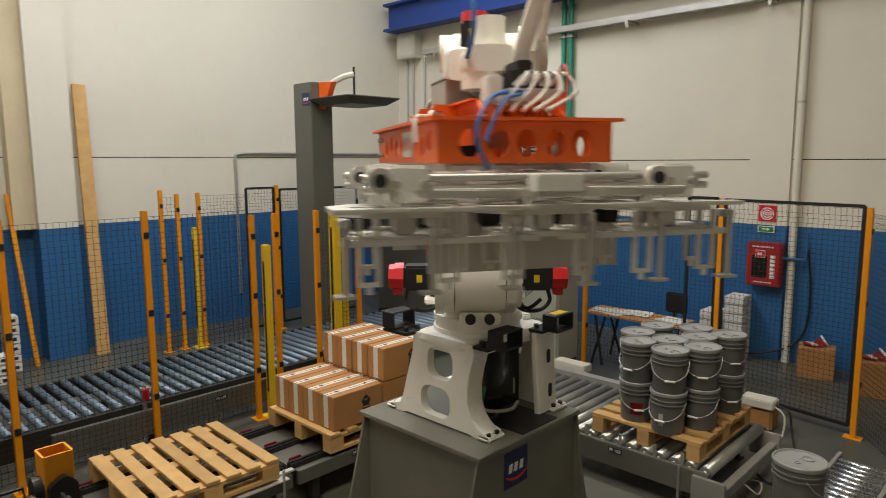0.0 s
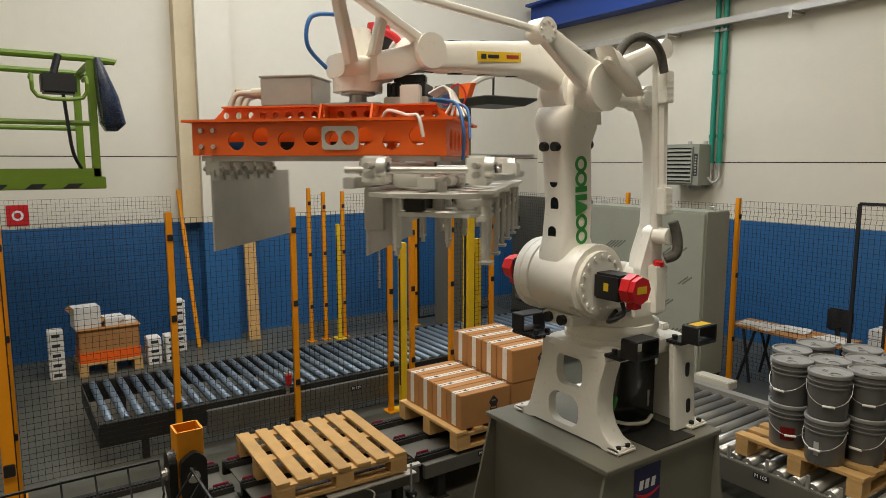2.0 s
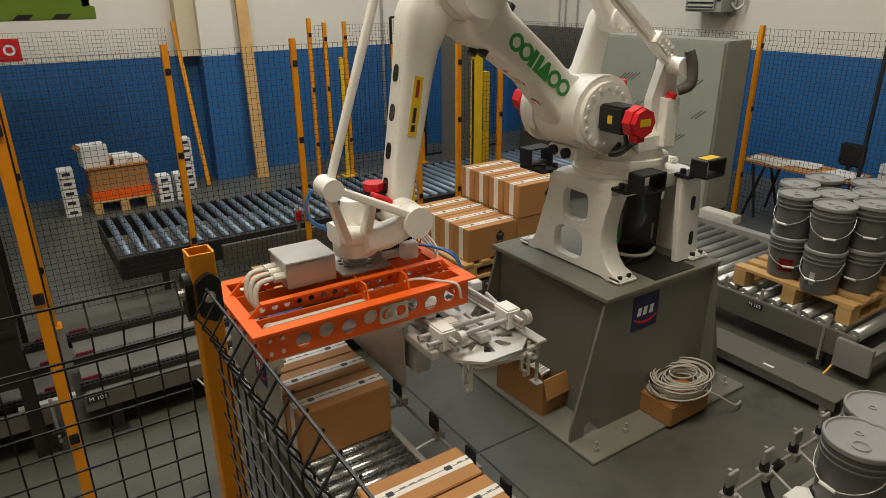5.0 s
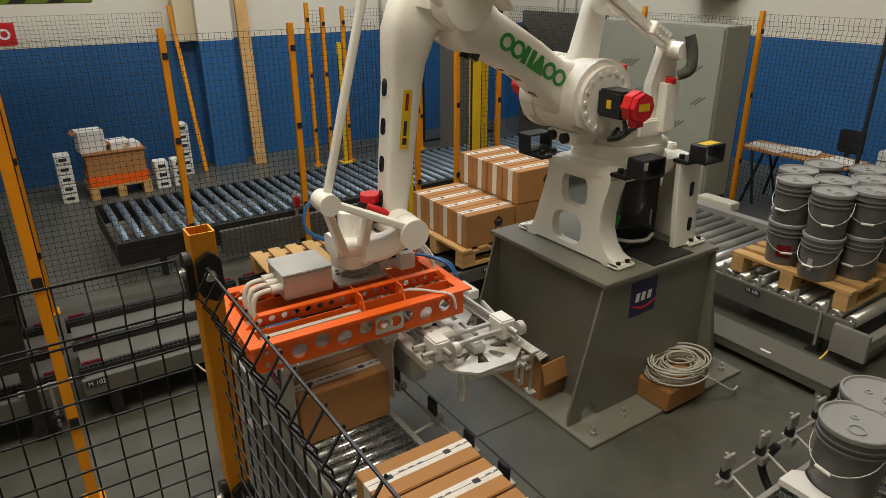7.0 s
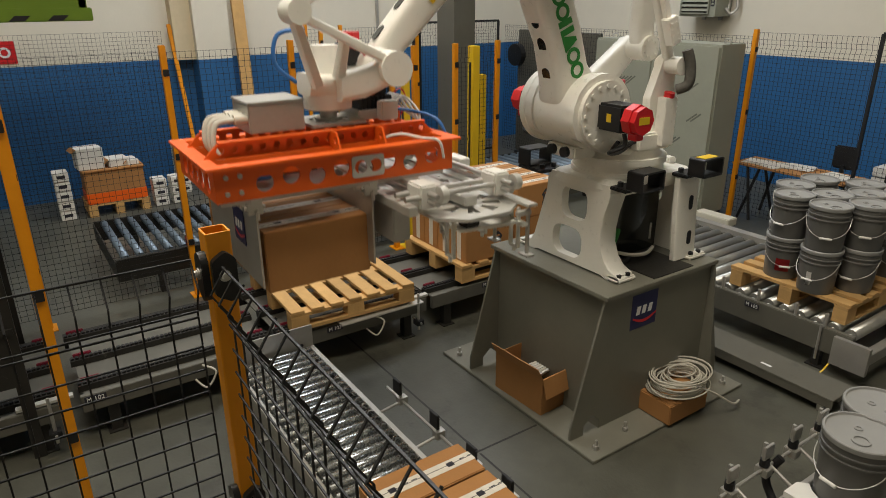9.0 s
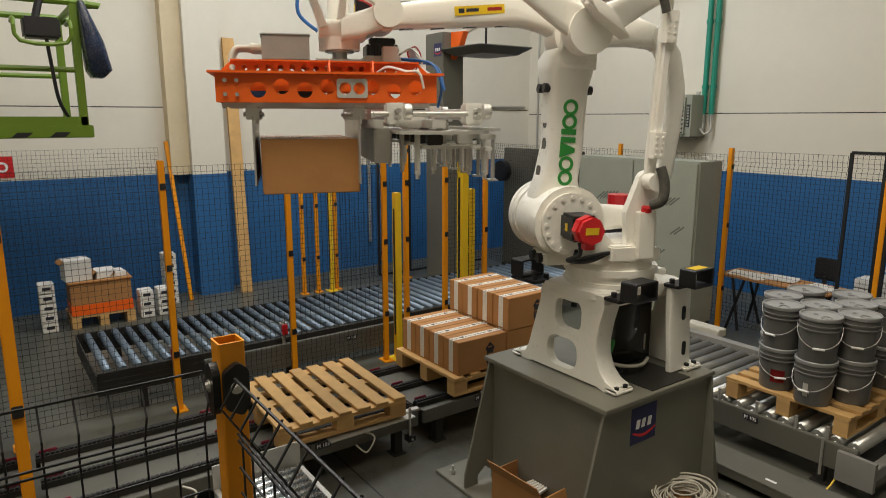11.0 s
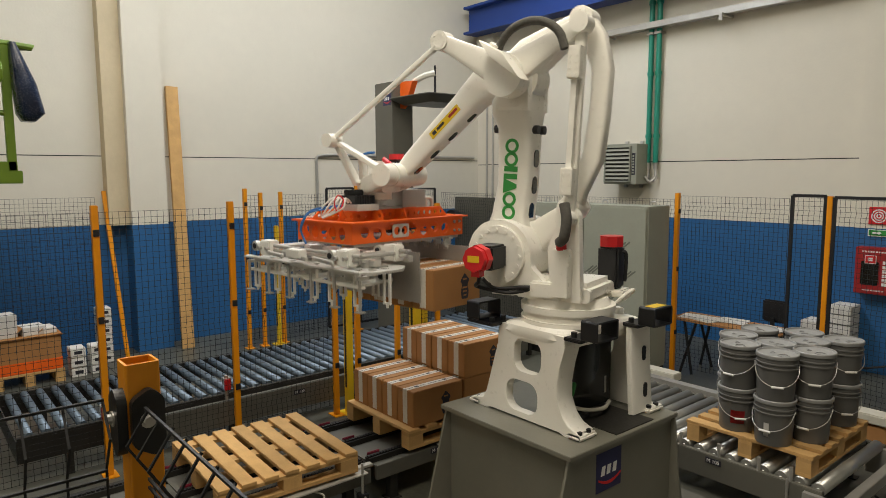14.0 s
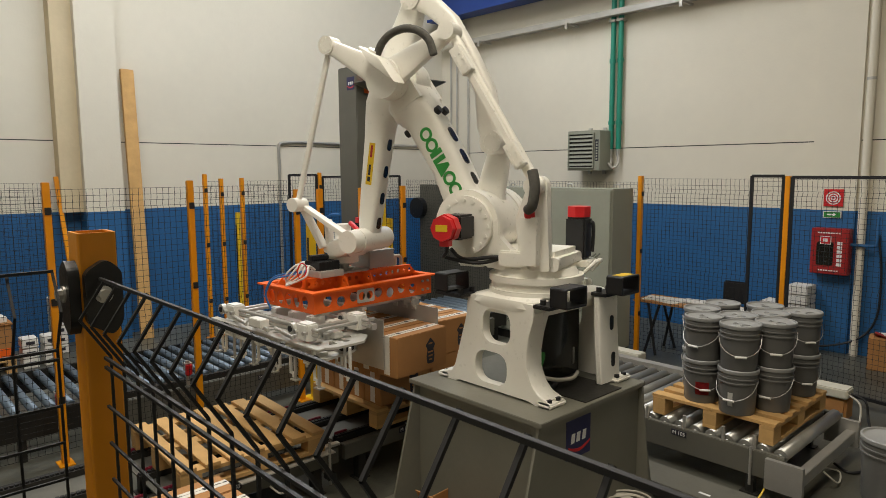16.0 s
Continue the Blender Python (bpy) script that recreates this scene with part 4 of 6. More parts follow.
# ---- robot ----
X0, Y0 = -2.528, 2.92
RO, ZO, L2, L3 = 0.341, 1.764, 0.975, 1.007
RN, ZN, RK, ZK = 0.405, 0.222, -0.43, 0.219
AR, AANG = 0.469, radians(-2.5)
LL, RF, ZT = 0.22, 0.215, -0.292
robot = thing("palletising_robot", "large white four-axis palletising robot on a grey pedestal", "robot", at=pose(X0, Y0, 0))
ux, uy, uz = (1, 0, 0), (0, 1, 0), (0, 0, 1)


def disc_bolts(bm, c, r, n, rb=0.011, d=0.006):
    for k in range(n):
        a = 2 * math.pi * k / n
        p = Vector(c) + Vector((r * math.cos(a), 0, r * math.sin(a)))
        cyl(bm, p, p + Vector((0, d, 0)), rb, 8)


def robot_base():
    z0, z1 = PZ, 1.38
    # side walls with two windows, flared feet
    prof = [(-0.48, z0), (-0.48, z0 + 0.028), (-0.39, z0 + 0.05), (-0.37, z0 + 0.08), (-0.265, 1.28), (-0.26, z1), (0.215, z1), (0.21, 1.3), (0.165, 1.16), (0.165, 1.04), (0.205, 0.95), (0.255, 0.9), (0.325, z0 + 0.03), (0.325, z0), (0.22, z0), (0.19, z0 + 0.012), (-0.33, z0 + 0.012), (-0.36, z0)]
    wins = [slot(-0.045, 1.225, 0.2, 0.19, 0.065, 5), slot(-0.085, 0.99, 0.235, 0.18, 0.07, 5)]
    for y in (-0.28, 0.36):
        part("side_wall", plate(bmesh.new(), rounded(prof, 0.02, 4), wins, 0.055, pose(0, y + 0.055, 0) @ XZ), WHITE, robot, smooth=25)
    # front and rear flanges that follow the curved edges
    def flange(path, y, w):
        secs = []
        for i, (x, z) in enumerate(path):
            a, b = path[max(i - 1, 0)], path[min(i + 1, len(path) - 1)]
            d = Vector((b[0] - a[0], 0, b[1] - a[1])).normalized()
            secs.append(((x, y, z), d.cross(Vector(uy)), 0.02, uy, w))
        part("flange", loft(bmesh.new(), secs, 16, 8), WHITE, robot, smooth=40)
    front = [(0.2, 1.34), (0.165, 1.22), (0.148, 1.12), (0.15, 1.03), (0.185, 0.95), (0.235, 0.9), (0.3, z0 + 0.022)]
    rear = [(-0.25, 1.34), (-0.26, 1.22), (-0.3, 1.08), (-0.35, 0.95), (-0.385, 0.895), (-0.46, z0 + 0.022)]
    flange(front, -0.215, 0.065)
    flange(rear, -0.215, 0.065)
    flange(rear, 0.33, 0.085)
    flange([(0.245, 1.36), (0.25, 1.2), (0.265, 1.0), (0.275, z0 + 0.01)], 0.32, 0.095)
    for x, y in ((0.3, -0.2), (-0.45, -0.2), (0.3, 0.42), (-0.45, 0.36)):
        f = part("foot", bx(x - 0.06, y - 0.09, z0, x + 0.03, y + 0.06, z0 + 0.028, bevel=0.01), WHITE, robot)
        for k in (-0.06, 0.01):
            part("bolt", cyl(bmesh.new(), (x + 0.005, y + k, z0 + 0.028), (x + 0.005, y + k, z0 + 0.044), 0.015, 10), BLACK, f)
    # black plates on the leg give the dark inside of its two slots
    for z, x in ((1.2, 0.2705), (0.99, 0.2865)):
        part("slot_shade", plate(bmesh.new(), slot(0.345, z, 0.034, 0.085, 0.016), [], 0.004, pose(x, 0, 0) @ YZ), BLACK, robot, "flat dark plate for the shade in a leg slot")
    part("top_casting", loft(bmesh.new(), [((-0.025, 0.07, 1.3), ux, 0.215, uy, 0.34), ((-0.025, 0.07, 1.35), ux, 0.24, uy, 0.36), ((-0.025, 0.07, 1.385), ux, 0.235, uy, 0.352), ((-0.01, 0.03, 1.4), ux, 0.2, uy, 0.29)], 36, 7), WHITE, robot, smooth=35)
    part("inner_cover", bx(-0.1, -0.06, z0 + 0.012, 0.06, 0.33, 1.3), TINT, robot, "dark tinted cover inside the base")
    part("cover_latch", bx(0.0605, 0.27, 0.93, 0.064, 0.285, 1.03), ALU, robot)
    bm = cyl(bmesh.new(), (0, 0, 1.4), (0, 0, 1.425), 0.262, 44)
    cyl(bm, (0, 0, 1.425), (0, 0, 1.462), 0.25, 44)
    part("bearing_ring", bm, WHITE, robot, smooth=40)
    # black fork pockets
    for x, y in ((0.37, -0.2), (0.36, 0.31), (-0.4, -0.27), (-0.4, 0.36)):
        m = pose(x, y, 1.385)
        tub = plate(bmesh.new(), slot(0, 0.052, 0.175, 0.104, 0.012), [slot(0, 0.052, 0.157, 0.086, 0.006)], 0.1, m @ pose(0.05, 0, 0) @ pose(0, 0, 0, 0, 0, -90) @ XZ)
        fp = part("fork_pocket", tub, BLACK, robot, "black steel fork pocket")
        s = -1 if x > 0 else 1
        part("pocket_plate", bx(x - 0.05, y - 0.088, 1.365, x + s * 0.16, y + 0.088, 1.3845, bevel=0.004), BLACK, fp)
        for k in (-0.05, 0.04):
            part("pocket_bolt", cyl(bmesh.new(), (x + s * 0.12, y + k, 1.3845), (x + s * 0.12, y + k, 1.41), 0.016, 8), BLACK, fp)
        if x > 0 and y > 0:
            part("pocket_label", bx(x - 0.03, y - 0.06, 1.4895, x + 0.03, y + 0.06, 1.491), YELLOW, fp)
    part("cable_stub", bx(0.02, 0.33, 1.39, 0.1, 0.4, 1.43, bevel=0.008), WHITE, robot)
    part("green_loom", tube(bmesh.new(), [(0.1, -0.12, 0.93), (0.12, -0.1, 1.02), (0.1, -0.06, 1.06), (0.08, -0.1, 0.98)], 0.014), GREEN, robot)
    part("cable", tube(bmesh.new(), [(0.1, -0.12, 0.95), (0.16, -0.02, 0.92), (0.17, 0.12, 0.9), (0.12, 0.24, 0.9)], 0.011), CABLE, robot)
    part("inner_cable", tube(bmesh.new(), [(0.09, -0.1, 0.9), (0.14, -0.05, 0.875), (0.12, 0.03, 0.88)], 0.02), BLACK, robot)


robot_base()


def motor(parent, y0, s, tilt=0):
    """A servo motor on the second axis: dark body, red cap, connector."""
    g = part("motor_body", box(bmesh.new(), RO - 0.066, y0, ZO - 0.066, RO + 0.066, y0 + s * 0.17, ZO + 0.066, bevel=0.012), BLACK, parent, "black servo motor")
    cap = bmesh.new()
    cyl(cap, (RO, y0 + s * 0.17, ZO), (RO, y0 + s * 0.22, ZO), 0.076, 8)
    cyl(cap, (RO, y0 + s * 0.22, ZO), (RO, y0 + s * 0.25, ZO), 0.068, 8)
    box(cap, RO - 0.025, y0 + s * 0.18, ZO - 0.095, RO + 0.025, y0 + s * 0.23, ZO - 0.06)
    part("motor_cap", cap, RED, g, "red motor cap")
    part("cap_label", bx(RO - 0.035, y0 + s * 0.2505, ZO - 0.015, RO + 0.035, y0 + s * 0.252, ZO + 0.02), YELLOW, g)
    part("warning_label", bx(RO + 0.0662, y0 + s * 0.07, ZO - 0.02, RO + 0.0675, y0 + s * 0.1, ZO + 0.02), YELLOW, g)
    part("motor_plug", tube(bmesh.new(), [(RO + 0.02, y0 + s * 0.15, ZO - 0.07), (RO + 0.02, y0 + s * 0.16, ZO - 0.13), (RO + 0.06, y0 + s * 0.1, ZO - 0.17), (RO - 0.1, y0 + s * 0.02, ZO - 0.2), (RO - 0.25, y0 - s * 0.02, ZO - 0.16)], 0.011), BLACK, g)


def turntable_part():
    bm = cyl(bmesh.new(), (0, 0, 1.465), (0, 0, 1.5), 0.262, 44)
    cyl(bm, (0, 0, 1.5), (0, 0, 1.54), 0.235, 44, 0.215)
    box(bm, -0.2, -0.19, 1.53, 0.26, 0.19, 1.64, bevel=0.03)
    t = part("turntable", bm, WHITE, robot, smooth=35)
    # yokes that carry the second axis
    for s in (-1, 1):
        y = 0.135 * s
        prof = [(-0.2, 1.54), (0.1, 1.52), (RO - 0.02, 1.56), (RO + 0.13, 1.64)] + [(RO + 0.2 * math.cos(a), ZO + 0.2 * math.sin(a)) for a in [radians(-35 + 23 * k) for k in range(9)]] + [(RO - 0.2, ZO + 0.02), (RO - 0.2, ZO - 0.06), (RO - 0.28, 1.63), (-0.2, 1.61)]
        part("yoke", plate(bmesh.new(), rounded(prof, 0.02, 3), [], 0.055, pose(0, y + 0.0275 * (1 + s) if s > 0 else y, 0) @ XZ), WHITE, t, smooth=30)
    bm = bmesh.new()
    cyl(bm, (RO, 0.19, ZO), (RO, 0.215, ZO), 0.165, 36)
    disc_bolts(bm, (RO, 0.215, ZO), 0.14, 16)
    part("gear_flange", bm, WHITE, t, smooth=30)
    bm = bmesh.new()
    cyl(bm, (RO, -0.19, ZO), (RO, -0.235, ZO), 0.2, 36)
    part("gear_flange", bm, WHITE, t, smooth=30)
    motor(t, 0.215, 1)
    motor(t, -0.235, -1)
    # tower that holds the levelling rod
    kx, kz = RO + RK, ZO + ZK
    prof = [(kx - 0.07, 1.54), (kx + 0.1, 1.54), (kx + 0.12, ZO + 0.05), (kx + 0.05, kz + 0.02)] + [(kx + 0.055 * math.cos(a), kz + 0.055 * math.sin(a)) for a in [radians(20 + 28 * k) for k in range(6)]] + [(kx - 0.06, ZO)]
    part("tower", plate(bmesh.new(), rounded(prof, 0.015, 3), [], 0.05, pose(0, 0.215, 0) @ XZ), WHITE, t, smooth=30)
    bm = cyl(bmesh.new(), (kx, 0.15, kz), (kx, 0.3, kz), 0.045, 20)
    part("tower_pin", bm, WHITE, t, smooth=30)
    bm = bx(kx - 0.02, 0.22, 1.57, kx + 0.07, 0.28, ZO + 0.06, bevel=0.004)
    for i in range(3):
        for j in range(2):
            cyl(bm, (kx - 0.02 + j * 0.045, 0.27, ZO - 0.02 + i * 0.03), (kx - 0.02 + j * 0.045, 0.274, ZO - 0.02 + i * 0.03), 0.007, 8)
    part("hose_bracket", bm, WHITE, t)
    part("hose_collar", cyl(bmesh.new(), (kx + 0.025, 0.255, ZO + 0.06), (kx + 0.025, 0.26, ZO + 0.085), 0.028, 14), RED, t)
    part("front_block", bx(RO - 0.06, -0.11, 1.52, RO + 0.1, 0.11, 1.585, bevel=0.01), WHITE, t)
    for y in (-0.05, 0.05):
        part("stop_rubber", cyl(bmesh.new(), (RO + 0.1, y, 1.555), (RO + 0.125, y, 1.555), 0.028, 14), BLACK, t)
    part("motor_cable", tube(bmesh.new(), [(RO + 0.02, 0.33, ZO - 0.12), (RO - 0.02, 0.26, ZO - 0.18), (0.15, 0.225, 1.6), (0.0, 0.215, 1.6)], 0.011), BLACK, t, smooth=60)
    part("rail_guard", tube(bmesh.new(), [(-0.24, -0.12, 1.5), (-0.3, -0.12, 1.56), (-0.3, -0.22, 1.56), (-0.24, -0.24, 1.5)], 0.012, steps=2), WHITE, t)
    bm = bx(-0.06, 0.19, 1.55, 0.12, 0.25, 1.64, bevel=0.01)
    part("terminal_box", bm, WHITE, t)
    g = part("base_motor", bx(-0.22, -0.3, 1.56, -0.1, -0.18, 1.8, bevel=0.012), BLACK, t, "black upright servo motor")
    part("motor_cap", cyl(bmesh.new(), (-0.16, -0.24, 1.8), (-0.16, -0.24, 1.86), 0.068, 8), RED, g, "red motor cap")
    part("warning_label", bx(-0.18, -0.3015, 1.68, -0.15, -0.3003, 1.72), YELLOW, g)
    part("motor_mount", bx(-0.25, -0.32, 1.52, -0.06, -0.16, 1.558, bevel=0.008), WHITE, g)
    part("motor_plug", tube(bmesh.new(), [(-0.22, -0.26, 1.77), (-0.237, -0.262, 1.76), (-0.24, -0.262, 1.7), (-0.235, -0.26, 1.6)], 0.011), BLACK, g)
    kz2 = kz + 0.05
    part("hose", tube(bmesh.new(), [(kx - 0.01, 0.31, kz2 + 0.03), (kx - 0.03, 0.325, kz2 - 0.05), (kx - 0.02, 0.33, kz2 - 0.14), (kx + 0.02, 0.29, ZO + 0.1)], 0.027, 12), HOSE, t, "dark woven hose sleeve", smooth=60)
    return t


TURN_PART = turntable_part()


def lower_arm_part():
    bm = bmesh.new()
    cyl(bm, (0, -0.13, 0), (0, 0.13, 0), 0.19, 36)
    loft(bm, [((0.0, -0.01, 0.0), ux, 0.15, uy, 0.105), ((0.02, -0.01, 0.14), ux, 0.135, uy, 0.1), ((0.02, -0.01, 0.22), ux, 0.108, uy, 0.095), ((0.0, -0.01, 0.4), ux, 0.1, uy, 0.095), ((0.008, -0.01, 0.7), ux, 0.108, uy, 0.095), ((0.02, 0, 0.78), ux, 0.125, uy, 0.125), ((0.02, 0, 0.85), ux, 0.125, uy, 0.135), ((0.01, 0, 0.9), ux, 0.1, uy, 0.135)], 28, 5)
    t = part("lower_arm", bm, WHITE, robot, smooth=40)
    for s in (-1, 1):
        y0 = s * 0.105
        prof = [(-0.1, 0.8), (0.1, 0.8)] + [(0.095 * math.cos(a), L2 + 0.095 * math.sin(a)) for a in [radians(-10 + 20 * k) for k in range(11)]]
        part("fork", plate(bmesh.new(), prof, [], 0.05, pose(0, y0 + 0.025, 0) @ XZ), WHITE, t, smooth=30)
    for x, dirn in ((0.118, 1), (-0.09, -1)):
        for z in (0.24, 0.39, 0.54):
            # thin dark ovals stand in for the shade inside the arm's openings
            part("opening_shade", plate(bmesh.new(), slot(-0.01, z, 0.055, 0.1, 0.027), [], 0.006, pose({0.24: 0.119, 0.39: 0.097, 0.54: 0.1}[z] if dirn > 0 else {0.24: -0.093, 0.39: -0.104, 0.54: -0.107}[z], 0, 0) @ YZ), TINT, t, "flat dark oval for a shaded opening")
        for y in (-0.05, 0.03):
            z = 0.7
            part("rubber_stop", cyl(bmesh.new(), (dirn * 0.09, y, z), (dirn * (0.145 if dirn > 0 else 0.128), y, z), 0.024, 14), BLACK, t)
    # green brand marks as plain shapes along the arm
    y = 0.0855
    zc, r = 0.605, 0.042
    shapes = []
    for k, kind in enumerate("oobwoo"):
        z = zc - k * 0.0745
        cx = 0.005
        if kind == "o":
            shapes.append((circle(cx, z, r), [circle(cx, z, r - 0.017)]))
        elif kind == "b":
            shapes.append(([(cx - r, z - r * 0.85), (cx + r, z - r * 0.85), (cx + r, z - r * 0.15), (cx - r, z - r * 0.15)], []))
            shapes.append(([(cx - r, z + r * 0.15), (cx + r, z + r * 0.15), (cx + r, z + r * 0.85), (cx - r, z + r * 0.85)], []))
        else:
            shapes.append(([(cx + r, z - r), (cx - r, z - 0.01), (cx - r, z + 0.01), (cx + r, z + r), (cx + r, z + 0.016), (cx + r, z - 0.016)], []))
    for o, h in shapes:
        part("brand_mark", plate(bmesh.new(), o, h, 0.003, pose(0, y + 0.003, 0) @ XZ), GREEN, t, "green printed mark")
    return t


LOWER = lower_arm_part()


def upper_arm_part():
    bm = bmesh.new()
    ca, sa = math.cos(AANG), math.sin(AANG)
    rx, rz = -AR * ca, -AR * sa
    cyl(bm, (0, -0.08, 0), (0, 0.08, 0), 0.125, 32)
    loft(bm, [((-0.06, 0, 0.05), uz, 0.11, uy, 0.075), ((0.06, 0, 0.09), uz, 0.125, uy, 0.078), ((0.17, 0, 0.115), uz, 0.11, uy, 0.076), ((0.28, 0, 0.112), uz, 0.09, uy, 0.072), ((0.4, 0, 0.094), uz, 0.08, uy, 0.068), ((0.7, 0, 0.05), uz, 0.071, uy, 0.064), ((0.9, 0, 0.02), uz, 0.064, uy, 0.058), ((L3, 0, 0.0), uz, 0.05, uy, 0.055)], 24, 5)
    loft(bm, [((0.06, 0.02, 0.05), uz, 0.1, uy, 0.075), ((-0.12, 0.03, 0.06), uz, 0.11, uy, 0.07), ((-0.32, 0.05, 0.03 + rz * 0.6), uz, 0.075, uy, 0.06), ((rx + 0.02, 0.07, rz), uz, 0.06, uy, 0.05), ((rx - 0.05, 0.07, rz), uz, 0.035, uy, 0.05)], 24, 5)
    cyl(bm, (L3, -0.13, 0), (L3, 0.13, 0), 0.075, 24)
    t = part("upper_arm", bm, WHITE, robot, smooth=40)
    tip = pose(0.4, 0, 0.094, 0, 8.4, 0)
    for k, x in enumerate((0.0, 0.17, 0.34, 0.5)):
        for s in (-1, 1):
            h = 0.08 - x * 0.03
            # no hole is cut: the opening's shade is a flat dark oval
            part("opening_shade", plate(bmesh.new(), slot(x, 0, 0.075, 0.042, 0.02), [], 0.006, tip @ pose(0, 0, h - 0.0035 if s > 0 else -h - 0.0025)), TINT, t, "flat dark oval for a shaded opening")
    lab = part("yellow_label", bx(0.0, 0.0668, -0.022, 0.26, 0.069, 0.022, m=tip), YELLOW, t, "yellow label with dark bars")
    part("label_bar", bx(0.015, 0.0691, -0.007, 0.09, 0.0697, 0.009, m=tip), REDP, lab)
    part("label_bar", bx(0.135, 0.0691, -0.007, 0.2, 0.0697, 0.009, m=tip), PRINTB, lab)
    part("label_bar", bx(0.21, 0.0691, -0.01, 0.24, 0.0697, 0.011, m=tip), PRINTB, lab)
    part("rear_boss", cyl(bmesh.new(), (rx, 0.11, rz), (rx, 0.135, rz), 0.05, 20), WHITE, t, smooth=30)
    return t


UPPER = upper_arm_part()


def rod(name, a, b, w, h, material=None, ends=0.04, y=0.0):
    bm = bmesh.new()
    a, b = Vector(a), Vector(b)
    d = (b - a).normalized()
    v = Vector((0, 1, 0))
    u = d.cross(v)
    loft(bm, [(a, u, h * 0.8, v, w), (a + d * 0.08, u, h, v, w), ((a + b) / 2, u, h, v, w), (b - d * 0.08, u, h, v, w), (b, u, h * 0.8, v, w)], 16, 4)
    for p in (a, b):
        cyl(bm, p - v * w * 1.3, p + v * w * 1.3, ends, 20)
    return part(name, bm, material or WHITE, robot, smooth=35)


def drive_link_part():
    """The curved link behind the arm, its foot at the origin, its head L2 above."""
    bm = bmesh.new()
    pts = [(0.0, 0.0, 0.055), (-0.02, 0.1, 0.06), (-0.1, 0.27, 0.055), (-0.12, 0.5, 0.05), (-0.12, 0.72, 0.052), (-0.07, 0.88, 0.058), (0.0, L2, 0.055)]
    secs = []
    for i, (x, z, h) in enumerate(pts):
        a, b = pts[max(i - 1, 0)], pts[min(i + 1, len(pts) - 1)]
        d = Vector((b[0] - a[0], 0, b[1] - a[1])).normalized()
        secs.append(((x, 0.08, z), d.cross(Vector(uy)), h, uy, 0.045))
    loft(bm, secs, 20, 5)
    for z in (0, L2):
        cyl(bm, (0, 0.02, z), (0, 0.14, z), 0.065, 24)
        disc_bolts(bm, (0, 0.14, z), 0.045, 9, 0.007, 0.005)
    return part("drive_link", bm, WHITE, robot, smooth=40)


def lever_part():
    bm = bmesh.new()
    e = Vector((-AR * math.cos(AANG), 0.0, -AR * math.sin(AANG)))
    y = -0.02
    loft(bm, [((-0.05, y, 0), uz, 0.14, uy, 0.05), (e * 0.45 + Vector((0, y, 0)), uz, 0.08, uy, 0.045), (e + Vector((0, y, 0)), uz, 0.06, uy, 0.04), (e * 1.1 + Vector((0, y, 0)), uz, 0.035, uy, 0.04)], 20, 5)
    return part("drive_lever", bm, WHITE, robot, smooth=40)


LEVER = lever_part()
DRIVE = drive_link_part()


def triangle_part():
    """Keeps its attitude; the origin is the elbow axis."""
    y = 0.2
    bm = bmesh.new()
    def arm2(p, q, w0, w1):
        p, q = Vector(p), Vector(q)
        d = (q - p).normalized()
        n = d.cross(Vector(uy))
        loft(bm, [(p, n, w0, uy, 0.035), (p.lerp(q, 0.6), n, w0 * 0.35 + w1 * 0.65, uy, 0.03), (q, n, w1, uy, 0.03)], 16, 5)
    arm2((0.02, y, 0.02), (RN, y + 0.02, ZN), 0.09, 0.04)
    arm2((-0.02, y, 0.02), (RK, y + 0.02, ZK), 0.09, 0.04)
    cyl(bm, (0, 0.14, 0), (0, 0.255, 0), 0.115, 32)
    cyl(bm, (RN, y - 0.03, ZN), (RN, y + 0.06, ZN), 0.055, 24)
    cyl(bm, (RK, y - 0.03, ZK), (RK, y + 0.07, ZK), 0.05, 24)
    disc_bolts(bm, (RN, y + 0.06, ZN), 0.038, 8, 0.007, 0.004)
    t = part("levelling_triangle", bm, WHITE, robot, smooth=35)
    # boxed hose outlet with the arching hose
    part("hose_outlet", loft(bmesh.new(), [((0.05, 0.3, 0.12), (0.6, 0, 0.8), 0.07, uy, 0.055), ((-0.1, 0.3, 0.03), (0.6, 0, 0.8), 0.09, uy, 0.06)], 16, 8), WHITE, t, smooth=30)
    part("hose", tube(bmesh.new(), [(0.0, 0.3, 0.12), (-0.04, 0.305, 0.18), (-0.1, 0.305, 0.225), (-0.19, 0.305, 0.245), (-0.28, 0.305, 0.225), (-0.345, 0.3, 0.17), (-0.375, 0.3, 0.09)], 0.022, 12), HOSE, t, "dark woven hose sleeve", smooth=60)
    part("hose_clamp", cyl(bmesh.new(), (0.04, 0.3, 0.1), (0.01, 0.305, 0.15), 0.034, 14), WHITE, t)
    return t


TRI = triangle_part()


def rear_rod_part():
    """From the tower pin (origin) up to the triangle's rear pin."""
    t = rod("levelling_rod", (0, LL - 0.005, 0), (0, LL - 0.005, L2), 0.02, 0.03, ends=0.042)
    for z0, z1, nm in ((0.12, 0.26, "lower"), (0.7, 0.86, "upper")):
        bm = bx(-0.03, LL + 0.02, z0, 0.035, LL + 0.075, z1, bevel=0.004)
        for i in range(4):
            for x in (-0.012, 0.02):
                cyl(bm, (x, LL + 0.075, z0 + 0.02 + i * 0.03), (x, LL + 0.079, z0 + 0.02 + i * 0.03), 0.006, 8)
        part("hose_bracket", bm, WHITE, t)
    part("conduit", bx(-0.012, LL + 0.02, 0.24, 0.018, LL + 0.05, 0.72), WHITE, t)
    return t


REAR = rear_rod_part()
